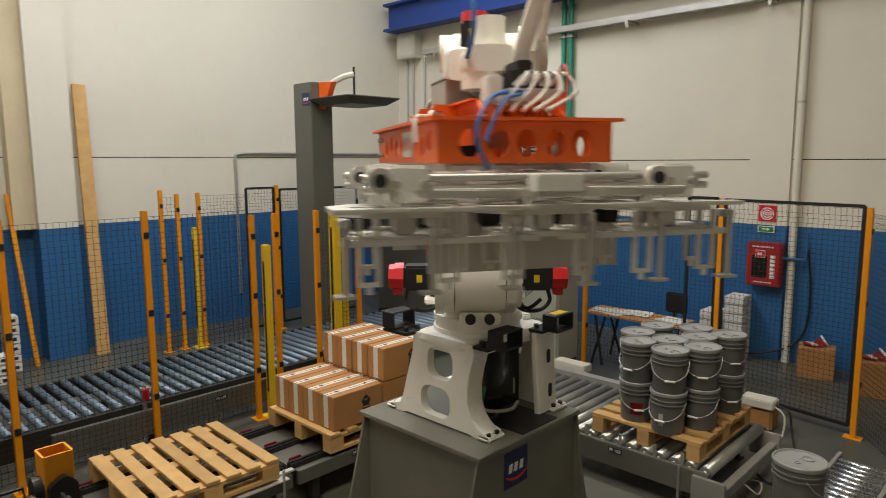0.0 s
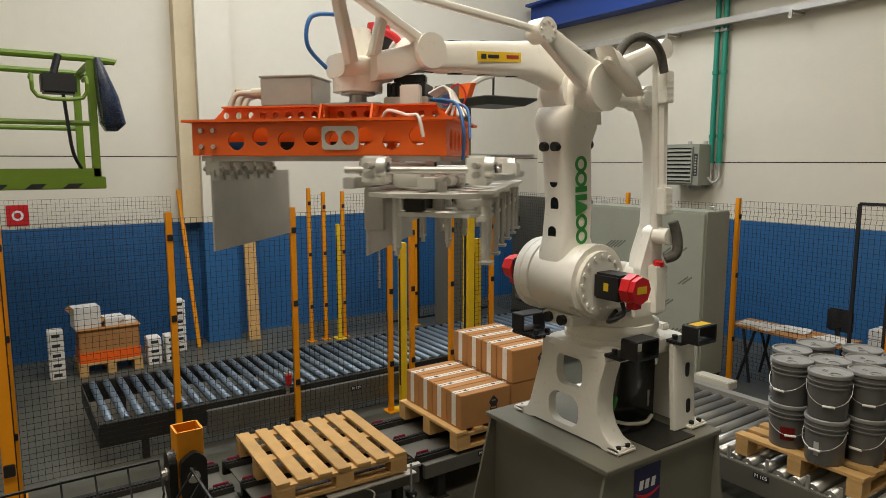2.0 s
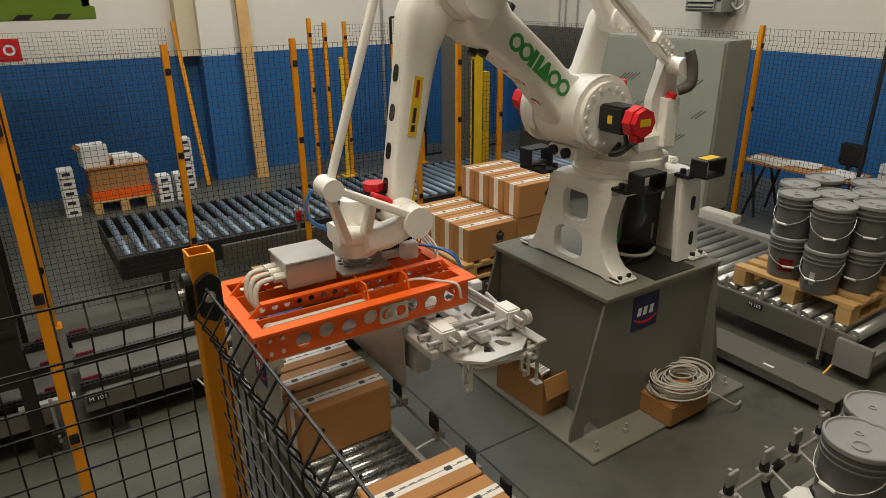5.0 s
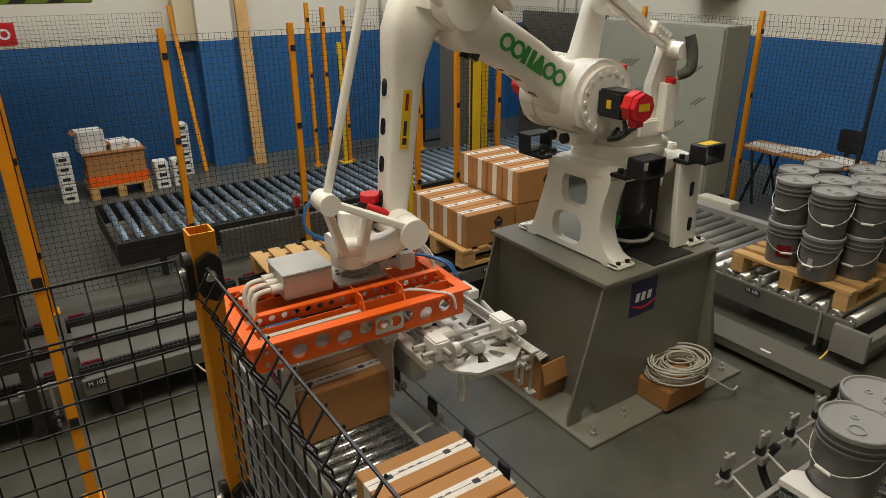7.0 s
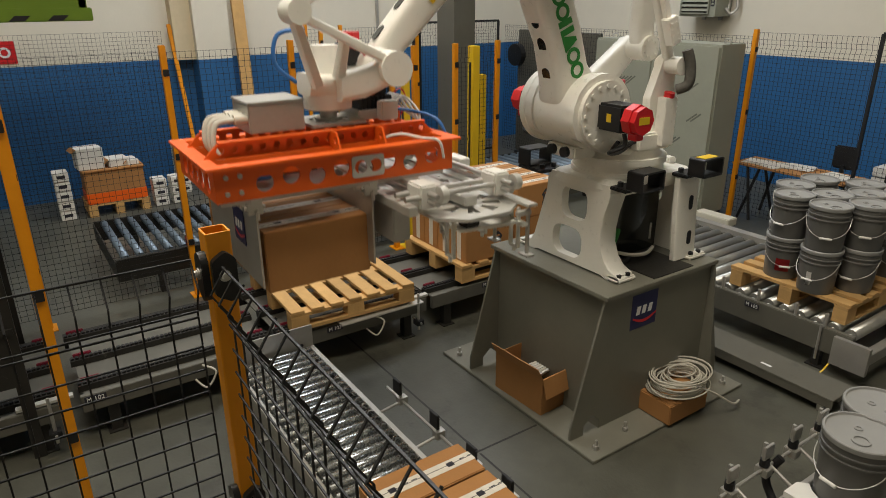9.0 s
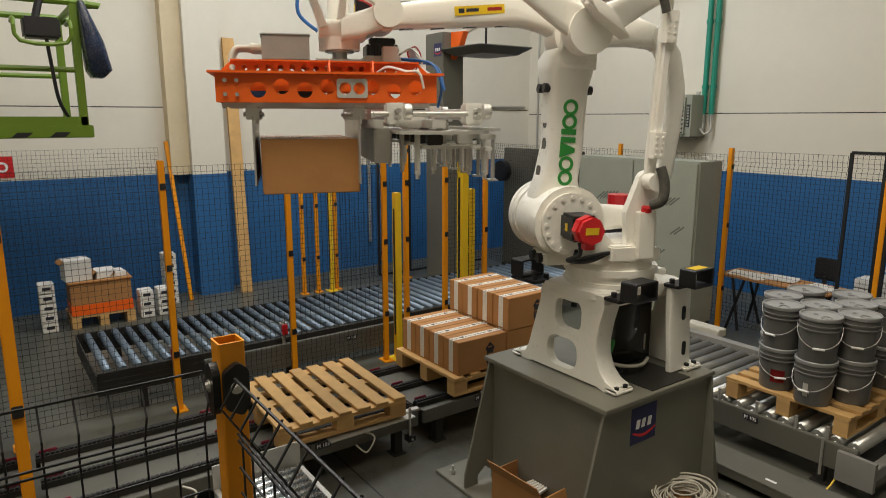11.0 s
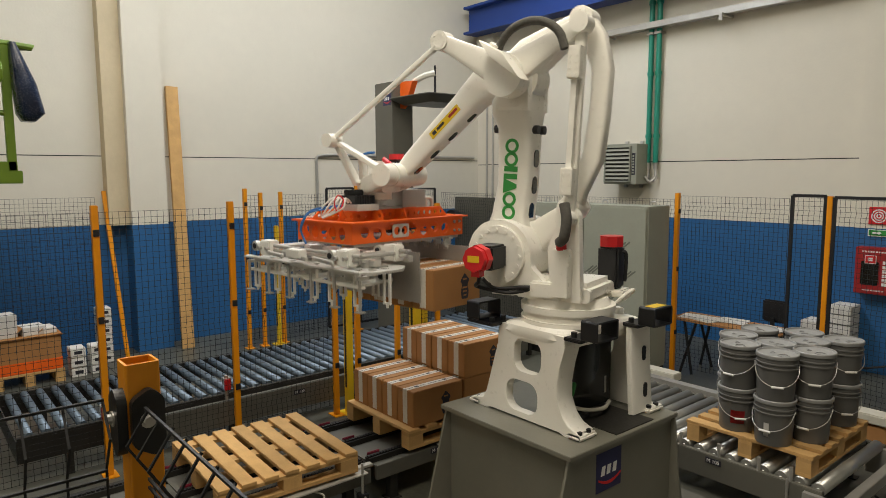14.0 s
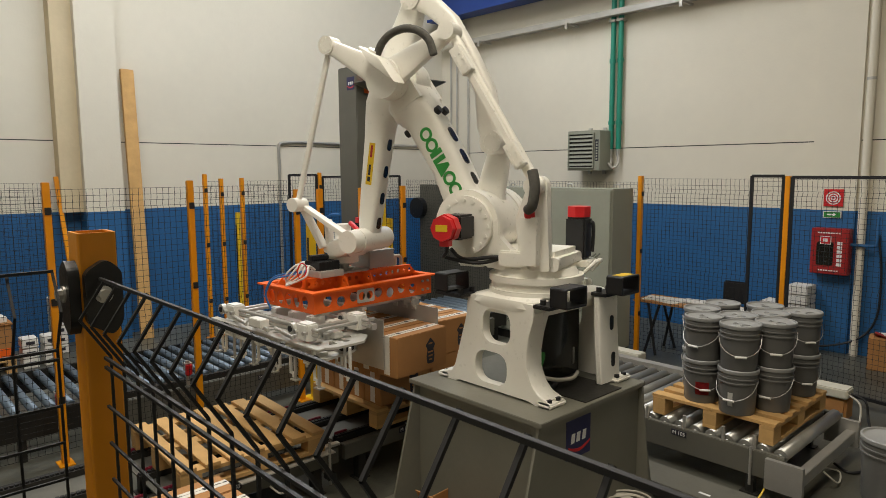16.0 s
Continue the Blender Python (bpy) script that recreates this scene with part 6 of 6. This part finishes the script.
def pail_infeed():
    t = thing("roller_conveyor", "small roller conveyor bringing grey pails", "conveyor")
    x0, x1, y0, y1, z = -1.09, -0.72, 2.32, 5.2, 0.315
    for x in (x0, x1 - 0.025):
        part("side_rail", bx(x, y0, z - 0.1, x + 0.025, y1, z - 0.005, bevel=0.003), STEEL, t)
    part("end_plate", bx(x0, y0 - 0.012, z - 0.12, x1, y0, z - 0.01), CREAM, t)
    me = roller_mesh("roller", x1 - x0 - 0.07, 0.024, ZINC)
    for k in range(36):
        shared("roller", me, t, pose((x0 + x1) / 2, y0 + 0.05 + k * 0.077, z - 0.025, k * 9))
    for y in (2.55, 3.6, 4.8):
        for x in (x0, x1 - 0.04):
            part("leg", box(bx(x, y, 0, x + 0.04, y + 0.04, z - 0.1), x - 0.03, y - 0.03, 0, x + 0.07, y + 0.07, 0.008), STEEL, t)
    part("guide_rod", cyl(bmesh.new(), (x0 - 0.12, 2.22, z + 0.03), (x0 - 0.12, 3.42, z + 0.03), 0.008, 8), STEEL, t)
    for k, y in enumerate((2.28, 2.54, 2.77, 3.0, 3.24)):
        g = part("guide_bracket", box(bx(x0 - 0.15, y - 0.02, z, x0 - 0.09, y + 0.03, z + 0.045, bevel=0.003), x0 - 0.14, y, z + 0.04, x0 - 0.125, y + 0.014, z + 0.16), STEEL, t)
        part("guide_pad", bx(x0 - 0.122, y - 0.03, z + 0.09, x0 - 0.108, y + 0.04, z + 0.16, bevel=0.003), STEEL, g)
        part("knob", cyl(bmesh.new(), (x0 - 0.12, y, z + 0.05), (x0 - 0.12, y, z + 0.085), 0.022, 10), BLACK, g)
        part("bracket_arm", cyl(bmesh.new(), (x0, y + 0.05, z - 0.02), (x0 - 0.12, y + 0.05, z + 0.03), 0.008, 8), STEEL, t)
    part("pail_shoe", plate(bmesh.new(), [(-0.16, -0.2), (0.16, -0.2), (0.16, -0.1)] + [(0.15 * math.cos(a), 0.02 + 0.15 * math.sin(a)) for a in [radians(-35 - 11 * k) for k in range(11)]] + [(-0.16, -0.1)], [], 0.03, pose(-0.92, 2.68, z + 0.001)), FOAM, t, "white curved pail stop")
    part("hose", tube(bmesh.new(), [(x0 - 0.1, 2.64, z + 0.06), (x0 - 0.13, 2.6, z - 0.05), (x0 - 0.06, 2.58, z - 0.14)], 0.02), BLACK, t, smooth=60)


pail_infeed()


def cabinet():
    t = thing("electrical_cabinet", "tall grey electrical cabinet still in protective film", "cabinet")
    x0, x1, y0, y1, h = -5.75, -4.09, 6.1, 6.5, 1.865
    part("body", bx(x0, y0, 0.1, x1, y1, h, bevel=0.008), CABGREY, t)
    part("plinth", bx(x0 + 0.02, y0 + 0.02, 0, x1 - 0.02, y1, 0.0995), DARKST, t)
    n = 2
    for k in range(n):
        a = x0 + 0.012 + k * (x1 - x0 - 0.016) / n
        d = part("door", bx(a, y0 - 0.02, 0.12, a + (x1 - x0) / n - 0.02, y0 - 0.001, h - 0.02, bevel=0.005), CABGREY, t)
        part("door_handle", bx(a + (0.05 if k else 0.68), y0 - 0.035, 0.95, a + (0.08 if k else 0.71), y0 - 0.021, 1.1, bevel=0.004), STEEL, d)
        for j in range(26):
            cx, cz = a + 0.08 + (j * 0.37) % 0.6, 0.25 + (j * 0.291) % 1.45
            part("film_print", bx(-0.075, -0.0206, -0.009, 0.075, -0.02, 0.009, m=pose(cx, y0 - 0.0003, cz, 0, -38, 0)), mat_film, d)
    for x in (x0 + 0.1, x1 - 0.7, x1 - 0.08):
        part("lifting_eye", tube(bmesh.new(), [(x - 0.03, 6.3, h), (x - 0.03, 6.3, h + 0.04), (x + 0.03, 6.3, h + 0.04), (x + 0.03, 6.3, h)], 0.008, steps=3), STEEL, t)
    t = thing("machine_guard", "dark grey perforated machine panel by the corner", "panel")
    part("panel", bx(-8.0, 6.8, 0.05, -6.4, 6.9, 1.86, bevel=0.01), GREYP, t)
    part("foot", box(bx(-7.95, 6.75, 0, -7.85, 7.0, 0.05), -6.6, 6.75, 0, -6.5, 7.0, 0.05), DARKST, t)
    part("motor", cyl(bmesh.new(), (-7.98, 6.71, 1.5), (-7.98, 6.7995, 1.5), 0.16, 18), BLACK, t)
    t = thing("terminal_box", "small cream control box with cables on the floor", "box")
    part("body", bx(-4.05, 5.95, 0.12, -3.65, 6.1, 0.2, bevel=0.008), CREAM, t)
    part("stand", bx(-3.97, 5.98, 0, -3.73, 6.08, 0.1195), DARKST, t)


mat_film = mat("film_print", (0.13, 0.135, 0.11), 0.5, vary=0.05)
cabinet()


def table():
    t = thing("trestle_table", "wooden board on black trestles covered with papers", "table")
    z = 0.6
    part("tabletop", bx(-4.18, 6.7, z - 0.02, -2.98, 7.15, z, bevel=0.003), CARD, t)
    for x in (-4.02, -3.25):
        for y, s in ((6.76, 1), (7.08, -1)):
            part("leg", tube(bmesh.new(), [(x, y, z - 0.025), (x + 0.14, y - 0.06 * s, 0)], 0.016, steps=1), BLACK, t)
            part("leg", tube(bmesh.new(), [(x + 0.14, y, z - 0.025), (x, y - 0.06 * s, 0)], 0.016, steps=1), BLACK, t)
    for i, (x, y, a) in enumerate(((-3.98, 6.9, 10), (-3.84, 6.86, -15), (-3.7, 6.94, 30), (-3.58, 6.98, 5), (-3.15, 6.9, -20))):
        p = thing("paper_sheet", "loose white paper sheets on the trestle table", "paper", "papers", pose(x, y, z + 0.001 + i * 0.0025, 0, 0, a))
        part("sheet", bx(-0.15, -0.11, 0, 0.15, 0.11, 0.002), PAPER, p)
        part("sheet", bx(-0.13, -0.1, 0.0021, 0.14, 0.1, 0.012, m=pose(0.01, 0.02, 0, 0, 2, 12)), PAPER, p)
    t = thing("chair", "dark office chair behind the trestle table", "chair")
    part("backrest", bx(-3.52, 7.53, 0.55, -3.25, 7.57, 0.8, bevel=0.018), BLACK, t)
    part("seat", bx(-3.54, 7.32, 0.4, -3.24, 7.55, 0.45, bevel=0.018), BLACK, t)
    part("back_bar", bx(-3.41, 7.5, 0.42, -3.37, 7.529, 0.6), BLACK, t)
    part("column", cyl(bmesh.new(), (-3.39, 7.44, 0.03), (-3.39, 7.44, 0.4), 0.025, 10), BLACK, t)
    part("foot_star", cyl(bmesh.new(), (-3.39, 7.44, 0), (-3.39, 7.44, 0.03), 0.12, 10), BLACK, t)


table()


def clutter():
    # cream crates behind the pails
    for x, h in ((-2.87, 0.83), (-3.16, 0.62)):
        t = thing("plastic_crate", "stack of pale plastic crates by the wall", "crate", "crates", pose(x, 8.1, 0))
        n = int(h / 0.11)
        for k in range(n):
            part("crate", bx(-0.11, -0.14, k * 0.11, 0.11, 0.14, k * 0.11 + 0.1, bevel=0.006), PAPER, t)
    for x, y, w, h in ((-1.95, 7.95, 0.36, 0.33), (-1.35, 7.7, 0.34, 0.36)):
        t = thing("waste_carton", "worn brown carton filled with scrap by the wall", "box", at=pose(x, y, 0, 0, 0, 12))
        part("body", bx(-w / 2, -0.15, 0, w / 2, 0.15, h, bevel=0.006), CARD, t)
        for i in range(4):
            part("scrap", bx(-0.06, -0.05, 0, 0.07, 0.05, 0.02, m=pose(-0.08 + i * 0.05, -0.03 + 0.03 * i, h + 0.01 + 0.01 * i, 25 * (i - 1), 20 - 15 * i, 40 * i)), PAPER if i % 2 else REDP, t)
    # drive box at the end of the pail conveyor
    t = thing("drive_box", "brown gear motor with a cream terminal box and cables", "motor")
    part("motor", bx(-1.98, 5.98, 0.0, -1.78, 6.18, 0.2, bevel=0.02), CARD, t)
    part("terminal_box", bx(-2.05, 5.96, 0.2005, -1.77, 6.13, 0.28, bevel=0.01), CREAM, t)
    part("cable", tube(bmesh.new(), [(-1.78, 6.05, 0.24), (-1.66, 6.04, 0.2), (-1.62, 6.0, 0.06), (-1.5, 5.7, 0.012), (-1.35, 5.35, 0.01), (-1.45, 5.0, 0.01), (-1.58, 5.05, 0.02)], 0.01), BLACK, t, smooth=60)
    part("cable", tube(bmesh.new(), [(-1.78, 6.0, 0.24), (-1.68, 5.98, 0.18), (-1.67, 5.92, 0.02), (-1.7, 5.8, 0.01)], 0.008), CABLE, t, smooth=60)
    # by the west wall: pallet with an open brown container and white boxes
    pallet("pallet", "wooden pallet with a cardboard container by the wall", pose(-8.4, 1.03, 0, 0, 0, 90), 0.66, 0.5, 5)
    t = thing("cardboard_container", "large brown cardboard container with orange film round its foot", "box", at=pose(-8.4, 1.03, 0.141))
    part("body", bx(-0.2, -0.31, 0, 0.22, 0.31, 0.36, bevel=0.012), CARD, t)
    part("film_wrap", bx(-0.206, -0.316, 0.0, 0.226, 0.316, 0.13, bevel=0.01), REDOR, t, "orange film wrap")
    part("rim", bx(-0.21, -0.33, 0.36, 0.23, 0.33, 0.38, bevel=0.008), CARD, t)
    for y, s, h in ((0.66, 0.15, 0.24), (0.94, 0.12, 0.09), (1.08, 0.07, 0.06)):
        t = thing("white_box", "white cardboard box on the brown container", "box", "white boxes", pose(-8.37, y + 0.17, 0.5215, 0, 0, 6))
        part("body", bx(-0.12, -s, 0, 0.12, s * 0.8, h, bevel=0.004), PAPER, t)
        part("flap", bx(-0.12, -0.06, 0, 0.12, 0, 0.004, m=pose(0, -s, h, 40)), CARD, t)
    for y, n in ((0.5, 5), (1.5, 3), (1.7, 3), (1.88, 6)):
        t = thing("plastic_crate", "stack of pale plastic crates with dark handle patches", "crate", "crates", pose(-8.3 if y < 1.75 else -8.72, y, 0))
        for k in range(n):
            c = part("crate", bx(-0.1, -0.075, k * 0.11, 0.1, 0.075, k * 0.11 + 0.1, bevel=0.006), PAPER, t)
            # dark patch on the solid face, for the shade inside a handle hole
            part("handle_shade", bx(0.1002, -0.04, k * 0.11 + 0.035, 0.102, 0.04, k * 0.11 + 0.07), PRINTB, c)
    # pallet magazine over the conveyor outside the fence
    t = thing("pallet_magazine", "tall pallet magazine with dark sides and cream head", "machine")
    for x in (-4.74, -3.74):
        for y in (-1.35, -0.17):
            part("corner_post", bx(x, y, 0, x + 0.06, y + 0.06, 1.735), DARKST, t)
    for x in (-4.744, -3.684):
        p = part("side_panel", bx(x, -1.29, 0.45, x + 0.008, -0.112, 1.735), DARKST, t)
        for z in (0.75, 1.1, 1.42):
            part("panel_rib", bx(x + 0.0085, -1.28, z, x + 0.02, -0.12, z + 0.03), DARKST, p)
    part("head_cover", bx(-4.78, -1.4, 1.736, -3.66, -0.09, 1.96, bevel=0.012), CREAM, t)
    part("deflector", bx(-3.64, -0.75, 1.0, -3.6, -0.25, 1.03), STEEL, t)
    part("deflector_arm", bx(-3.676, -0.52, 0.99, -3.6395, -0.48, 1.04), STEEL, t)
    part("air_hose", tube(bmesh.new(), [(-3.66, -0.13, 1.5), (-3.6, -0.2, 1.42), (-3.62, -0.27, 1.3), (-3.665, -0.33, 1.2)], 0.008), REDOR, t, smooth=60)
    part("stop_button", cyl(bmesh.new(), (-3.676, -0.4, 0.7), (-3.63, -0.4, 0.7), 0.03, 14), RED, t)
    t = thing("pallet_wrapper", "grey pallet wrapper column with a pressure plate on top", "machine")
    part("column", bx(-7.48, 4.98, 0, -7.08, 5.3, 3.37, bevel=0.01), GREYP, t)
    part("arm_bracket", plate(bmesh.new(), [(-7.08, 3.04), (-6.95, 3.12), (-6.82, 3.36), (-7.08, 3.37)], [], 0.08, pose(0, 5.18, 0) @ XZ), REDOR, t, "orange arm bracket")
    part("cable_chain", tube(bmesh.new(), [(-6.95, 5.15, 3.32), (-6.86, 5.2, 3.38), (-6.78, 5.27, 3.43), (-6.7, 5.36, 3.46)], 0.04, 8), CREAM, t)
    part("spindle", cyl(bmesh.new(), (-6.7, 5.36, 3.16), (-6.7, 5.36, 3.55), 0.014, 8), BLACK, t)
    part("pressure_plate", loft(bmesh.new(), [((-6.7, 5.36, 3.07), ux, 0.3, uy, 0.3), ((-6.7, 5.36, 3.15), ux, 0.43, uy, 0.43), ((-6.7, 5.36, 3.16), ux, 0.43, uy, 0.43)], 24, 12), GREYP, t, "grey steel pressure plate")
    mark(t, pose(-7.2, 4.9785, 3.16, 90, 0, 0), 0.16)
    # lift basket at the edge of the view
    t = thing("lift_basket", "lime green work platform basket with a control box", "lift", at=pose(-0.018, 0.11, -1.42) @ Matrix.Scale(1.6, 4))
    x, y0, y1, z0, z1 = -4.06, -1.6, 0.46, 2.28, 2.92
    for dx in (0, 0.7):
        part("top_rail", tube(bmesh.new(), [(x - dx, y0, z1), (x - dx, y1 - 0.04, z1), (x - dx, y1, z1 - 0.02)], 0.018, steps=2), LIME, t, smooth=40)
        part("mid_rail", tube(bmesh.new(), [(x - dx, y0, 2.58), (x - dx, y1, 2.58)], 0.014, steps=1), LIME, t)
        part("post", bx(x - dx - 0.02, y1 - 0.04, z0, x - dx + 0.02, y1, z1 - 0.01, bevel=0.004), LIME, t)
    part("end_rail", tube(bmesh.new(), [(x, y1, z1), (x - 0.7, y1, z1)], 0.018, steps=1), LIME, t)
    part("platform", bx(x - 0.72, y0, z0 - 0.05, x + 0.025, y1 + 0.02, z0 + 0.015, bevel=0.004), LIME, t)
    for k in range(12):
        part("hazard_stripe", plate(bmesh.new(), [(y0 + k * 0.17, z0 - 0.046), (y0 + k * 0.17 + 0.07, z0 - 0.046), (y0 + k * 0.17 + 0.1, z0 - 0.02), (y0 + k * 0.17 + 0.03, z0 - 0.02)], [], 0.0015, pose(x + 0.0252, 0, 0) @ YZ), BLACK, t)
    part("toe_board", bx(x + 0.0, y0, z0 + 0.0151, x + 0.02, y1, z0 + 0.06), LIME, t)
    c = part("control_box", bx(x + 0.02, y1 - 0.26, 2.72, x + 0.14, y1 - 0.1, 2.82, bevel=0.01), BLACK, t)
    part("guard_hoop", tube(bmesh.new(), [(x + 0.02, y1 - 0.3, 2.8), (x + 0.16, y1 - 0.3, 2.8), (x + 0.16, y1 - 0.28, 2.7), (x + 0.16, y1 - 0.08, 2.7), (x + 0.16, y1 - 0.06, 2.8), (x + 0.02, y1 - 0.06, 2.8)], 0.01, closed=False, steps=3), LIME, c)
    part("joystick", cyl(bmesh.new(), (x + 0.08, y1 - 0.2, 2.82), (x + 0.06, y1 - 0.17, 2.92), 0.018, 8), BLACK, c)
    part("cable", tube(bmesh.new(), [(x + 0.08, y1 - 0.16, 2.72), (x + 0.07, y1 - 0.15, 2.6), (x + 0.05, y1 - 0.13, 2.42), (x + 0.0, y1 - 0.08, 2.32)], 0.009), BLACK, c)
    part("document_bag", loft(bmesh.new(), [((x + 0.02, y1 + 0.01, 2.92), ux, 0.06, uy, 0.015), ((x + 0.03, y1 + 0.05, 2.72), ux, 0.1, uy, 0.05), ((x + 0.03, y1 + 0.07, 2.58), ux, 0.1, uy, 0.06), ((x + 0.03, y1 + 0.06, 2.54), ux, 0.06, uy, 0.03)], 16, 4), NAVYBAG, t, "dark blue document bag", smooth=50)
    part("support_arm", bx(x - 0.45, -1.7, 0.8876, x - 0.3, -1.6, z0 - 0.0501), LIME, t)
    part("base", bx(x - 0.7, -2.2, 0.8876, x - 0.05, -1.2, 1.08, bevel=0.02), LIME, t)


NAVYBAG = mat("bag_vinyl", (0.02, 0.03, 0.06), 0.25, vary=0.3, scale=12, bump=0.3, bscale=14)
clutter()


# ---- movement ----
T1 = [0, 0.5, 1, 1.5, 2, 2.5, 3, 3.5, 4, 5, 6, 6.5, 7, 7.5, 8, 8.6, 9.4, 10.5, 11, 11.5, 12, 12.5, 13, 13.5, 14, 14.5, 15, 15.5, 16]
A1 = [-47.5, -72.4, -84.2, -86.6, -88.6, -90.1, -90.9, -91, -91.8, -92.2, -92.4, -92.5, -92.5, -92.3, -92, -92.2, -92.6, -95.4, -112.6, -132.8, -156.7, -169.4, -171.9, -167.4, -163.1, -162.9, -162.6, -162.9, -163.1]
A2 = [-7.0, -6, -3.5, -1.1, 3, 8.1, 15.1, 30.3, 41.3, 52.5, 59.4, 60.2, 60.2, 57.7, 49, 34, 14, 2.6, -3, -3.8, -3.8, -6.6, -11.9, -12.3, -3, 10.7, 27.2, 31.6, 31.8]
A3 = [3.4, 3.65, 4.6, 4.5, 4.6, -2.8, -26.7, -50, -62.2, -71.5, -74.7, -75, -75.1, -73.6, -67.6, -54, -21, 0.8, 3.4, 3, 3.5, 1.4, -3.2, -11.4, -31.7, -51.3, -69.2, -72.3, -72.8]
A4 = [-31, -44, -30, -0.7, 45, 79, 89.9, 91, 90.3, 89.3, 88.4, 88.2, 88.2, 88.2, 88.2, 88.2, 88, 84.8, 68, 54, 21, -30, -60, -79, -83, -83.5, -86, -86.5, -86.5]


def curve(ts, vs, t):
    """A smooth line through the values that never overshoots them."""
    if t <= ts[0]:
        return vs[0]
    if t >= ts[-1]:
        return vs[-1]
    i = max(k for k in range(len(ts) - 1) if ts[k] <= t)
    s = [(vs[k + 1] - vs[k]) / (ts[k + 1] - ts[k]) for k in range(len(ts) - 1)]
    def slope(k):
        if k == 0 or k == len(ts) - 1:
            return s[0] if k == 0 else s[-1]
        a, b = s[k - 1], s[k]
        return 0.0 if a * b <= 0 else 2 * a * b / (a + b)
    h = ts[i + 1] - ts[i]
    u = (t - ts[i]) / h
    return (vs[i] * (2 * u ** 3 - 3 * u * u + 1) + h * slope(i) * (u ** 3 - 2 * u * u + u) + vs[i + 1] * (3 * u * u - 2 * u ** 3) + h * slope(i + 1) * (u ** 3 - u * u))


def state(t):
    return [radians(curve(T1, a, t)) for a in (A1, A2, A3, A4)]


def joints(t):
    q1, q2, q3, q4 = state(t)
    o = Vector((RO, 0, ZO))
    e = o + Vector((math.sin(q2), 0, math.cos(q2))) * L2
    w = e + Vector((math.cos(q3), 0, math.sin(q3))) * L3
    b = Vector((math.cos(q3 + math.pi + AANG), 0, math.sin(q3 + math.pi + AANG))) * AR
    return Matrix.Rotation(q1, 4, "Z"), q2, q3, q4, o, e, w, b


def gripper_at(t):
    z, q2, q3, q4, o, e, w, b = joints(t)
    p = Vector((X0, Y0, 0)) + (z @ (w + Vector((RF, 0, ZT))))
    return Matrix.Translation(p) @ Matrix.Rotation(q4, 4, "Z")


PICK, ROLLER = 7.1, 0.361
BX0, BY0 = -3.065, 1.09


def full_size():
    """Brings the plan to metres: every mesh and every place."""
    for me in bpy.data.meshes:
        me.transform(Matrix.Scale(SIZE, 4))
    for ob in bpy.data.objects:
        if ob.type in ("MESH", "EMPTY"):
            ob.location = SIZE * ob.location


def key(ob, rows):
    walk(ob, [(t, Matrix.Translation((SIZE - 1) * m.translation) @ m) for t, m in rows])


def motions():
    times = [k / 10 for k in range(161)]
    rows = {k: [] for k in ("turn", "low", "up", "lever", "drive", "tri", "rear", "front", "wrist")}
    T = Matrix.Translation
    for t in times:
        z, q2, q3, q4, o, e, w, b = joints(t)
        tilt, lift = Matrix.Rotation(q2, 4, "Y"), Matrix.Rotation(-q3, 4, "Y")
        rows["turn"].append((t, z))
        rows["low"].append((t, z @ T(o) @ tilt))
        rows["up"].append((t, z @ T(e) @ lift))
        rows["lever"].append((t, z @ T(o) @ lift))
        rows["drive"].append((t, z @ T(o + b) @ tilt))
        rows["tri"].append((t, z @ T(e)))
        rows["rear"].append((t, z @ T(o + Vector((RK, 0, ZK))) @ tilt))
        rows["front"].append((t, z @ T(e + Vector((RN, 0, ZN))) @ lift))
        rows["wrist"].append((t, z @ T(w)))
    for ob, k in ((TURN_PART, "turn"), (LOWER, "low"), (UPPER, "up"), (LEVER, "lever"), (DRIVE, "drive"), (TRI, "tri"), (REAR, "rear"), (FRONT, "front"), (WRIST, "wrist")):
        key(ob, rows[k])
    key(gripper, [(t, gripper_at(t)) for t in times])
    # clamps: open until the frame has come down over the cartons
    xa, xb = -0.42, 0.06
    key(CLAMP_A, [(0, pose(xa - 0.1, 0, 0)), (4.5, pose(xa - 0.1, 0, 0)), (6.0, pose(xa, 0, 0)), (16, pose(xa, 0, 0))])
    key(CLAMP_B, [(0, pose(xb + 0.05, 0, 0)), (4.5, pose(xb + 0.05, 0, 0)), (6.0, pose(xb, 0, 0)), (16, pose(xb, 0, 0))])
    # cartons that are lifted
    grip0 = gripper_at(PICK)
    for k, ob in enumerate(held):
        m0 = pose(BX0 + k * 0.193, BY0, ROLLER)
        rel = grip0.inverted() @ m0
        key(ob, [(0, m0), (PICK, m0)] + [(t, pose(0, 0, 0.08 * min((t - PICK) / 0.5, 1)) @ gripper_at(t) @ rel) for t in times if t > PICK])
    # the next cartons roll up when the first ones are gone
    for k, ob in enumerate(queue):
        x = -1.75 + k * 0.196 + (0.02 if k > 3 else 0)
        key(ob, [(0, pose(x, BY0, ROLLER)), (9.4, pose(x, BY0, ROLLER)), (9.7, pose(x - 0.04, BY0, ROLLER)), (10.5, pose(x - 0.33, BY0, ROLLER)), (12.8, pose(x - 1.3, BY0, ROLLER)), (13.2, pose(x - 1.32, BY0, ROLLER)), (16, pose(x - 1.32, BY0, ROLLER))])


full_size()
motions()
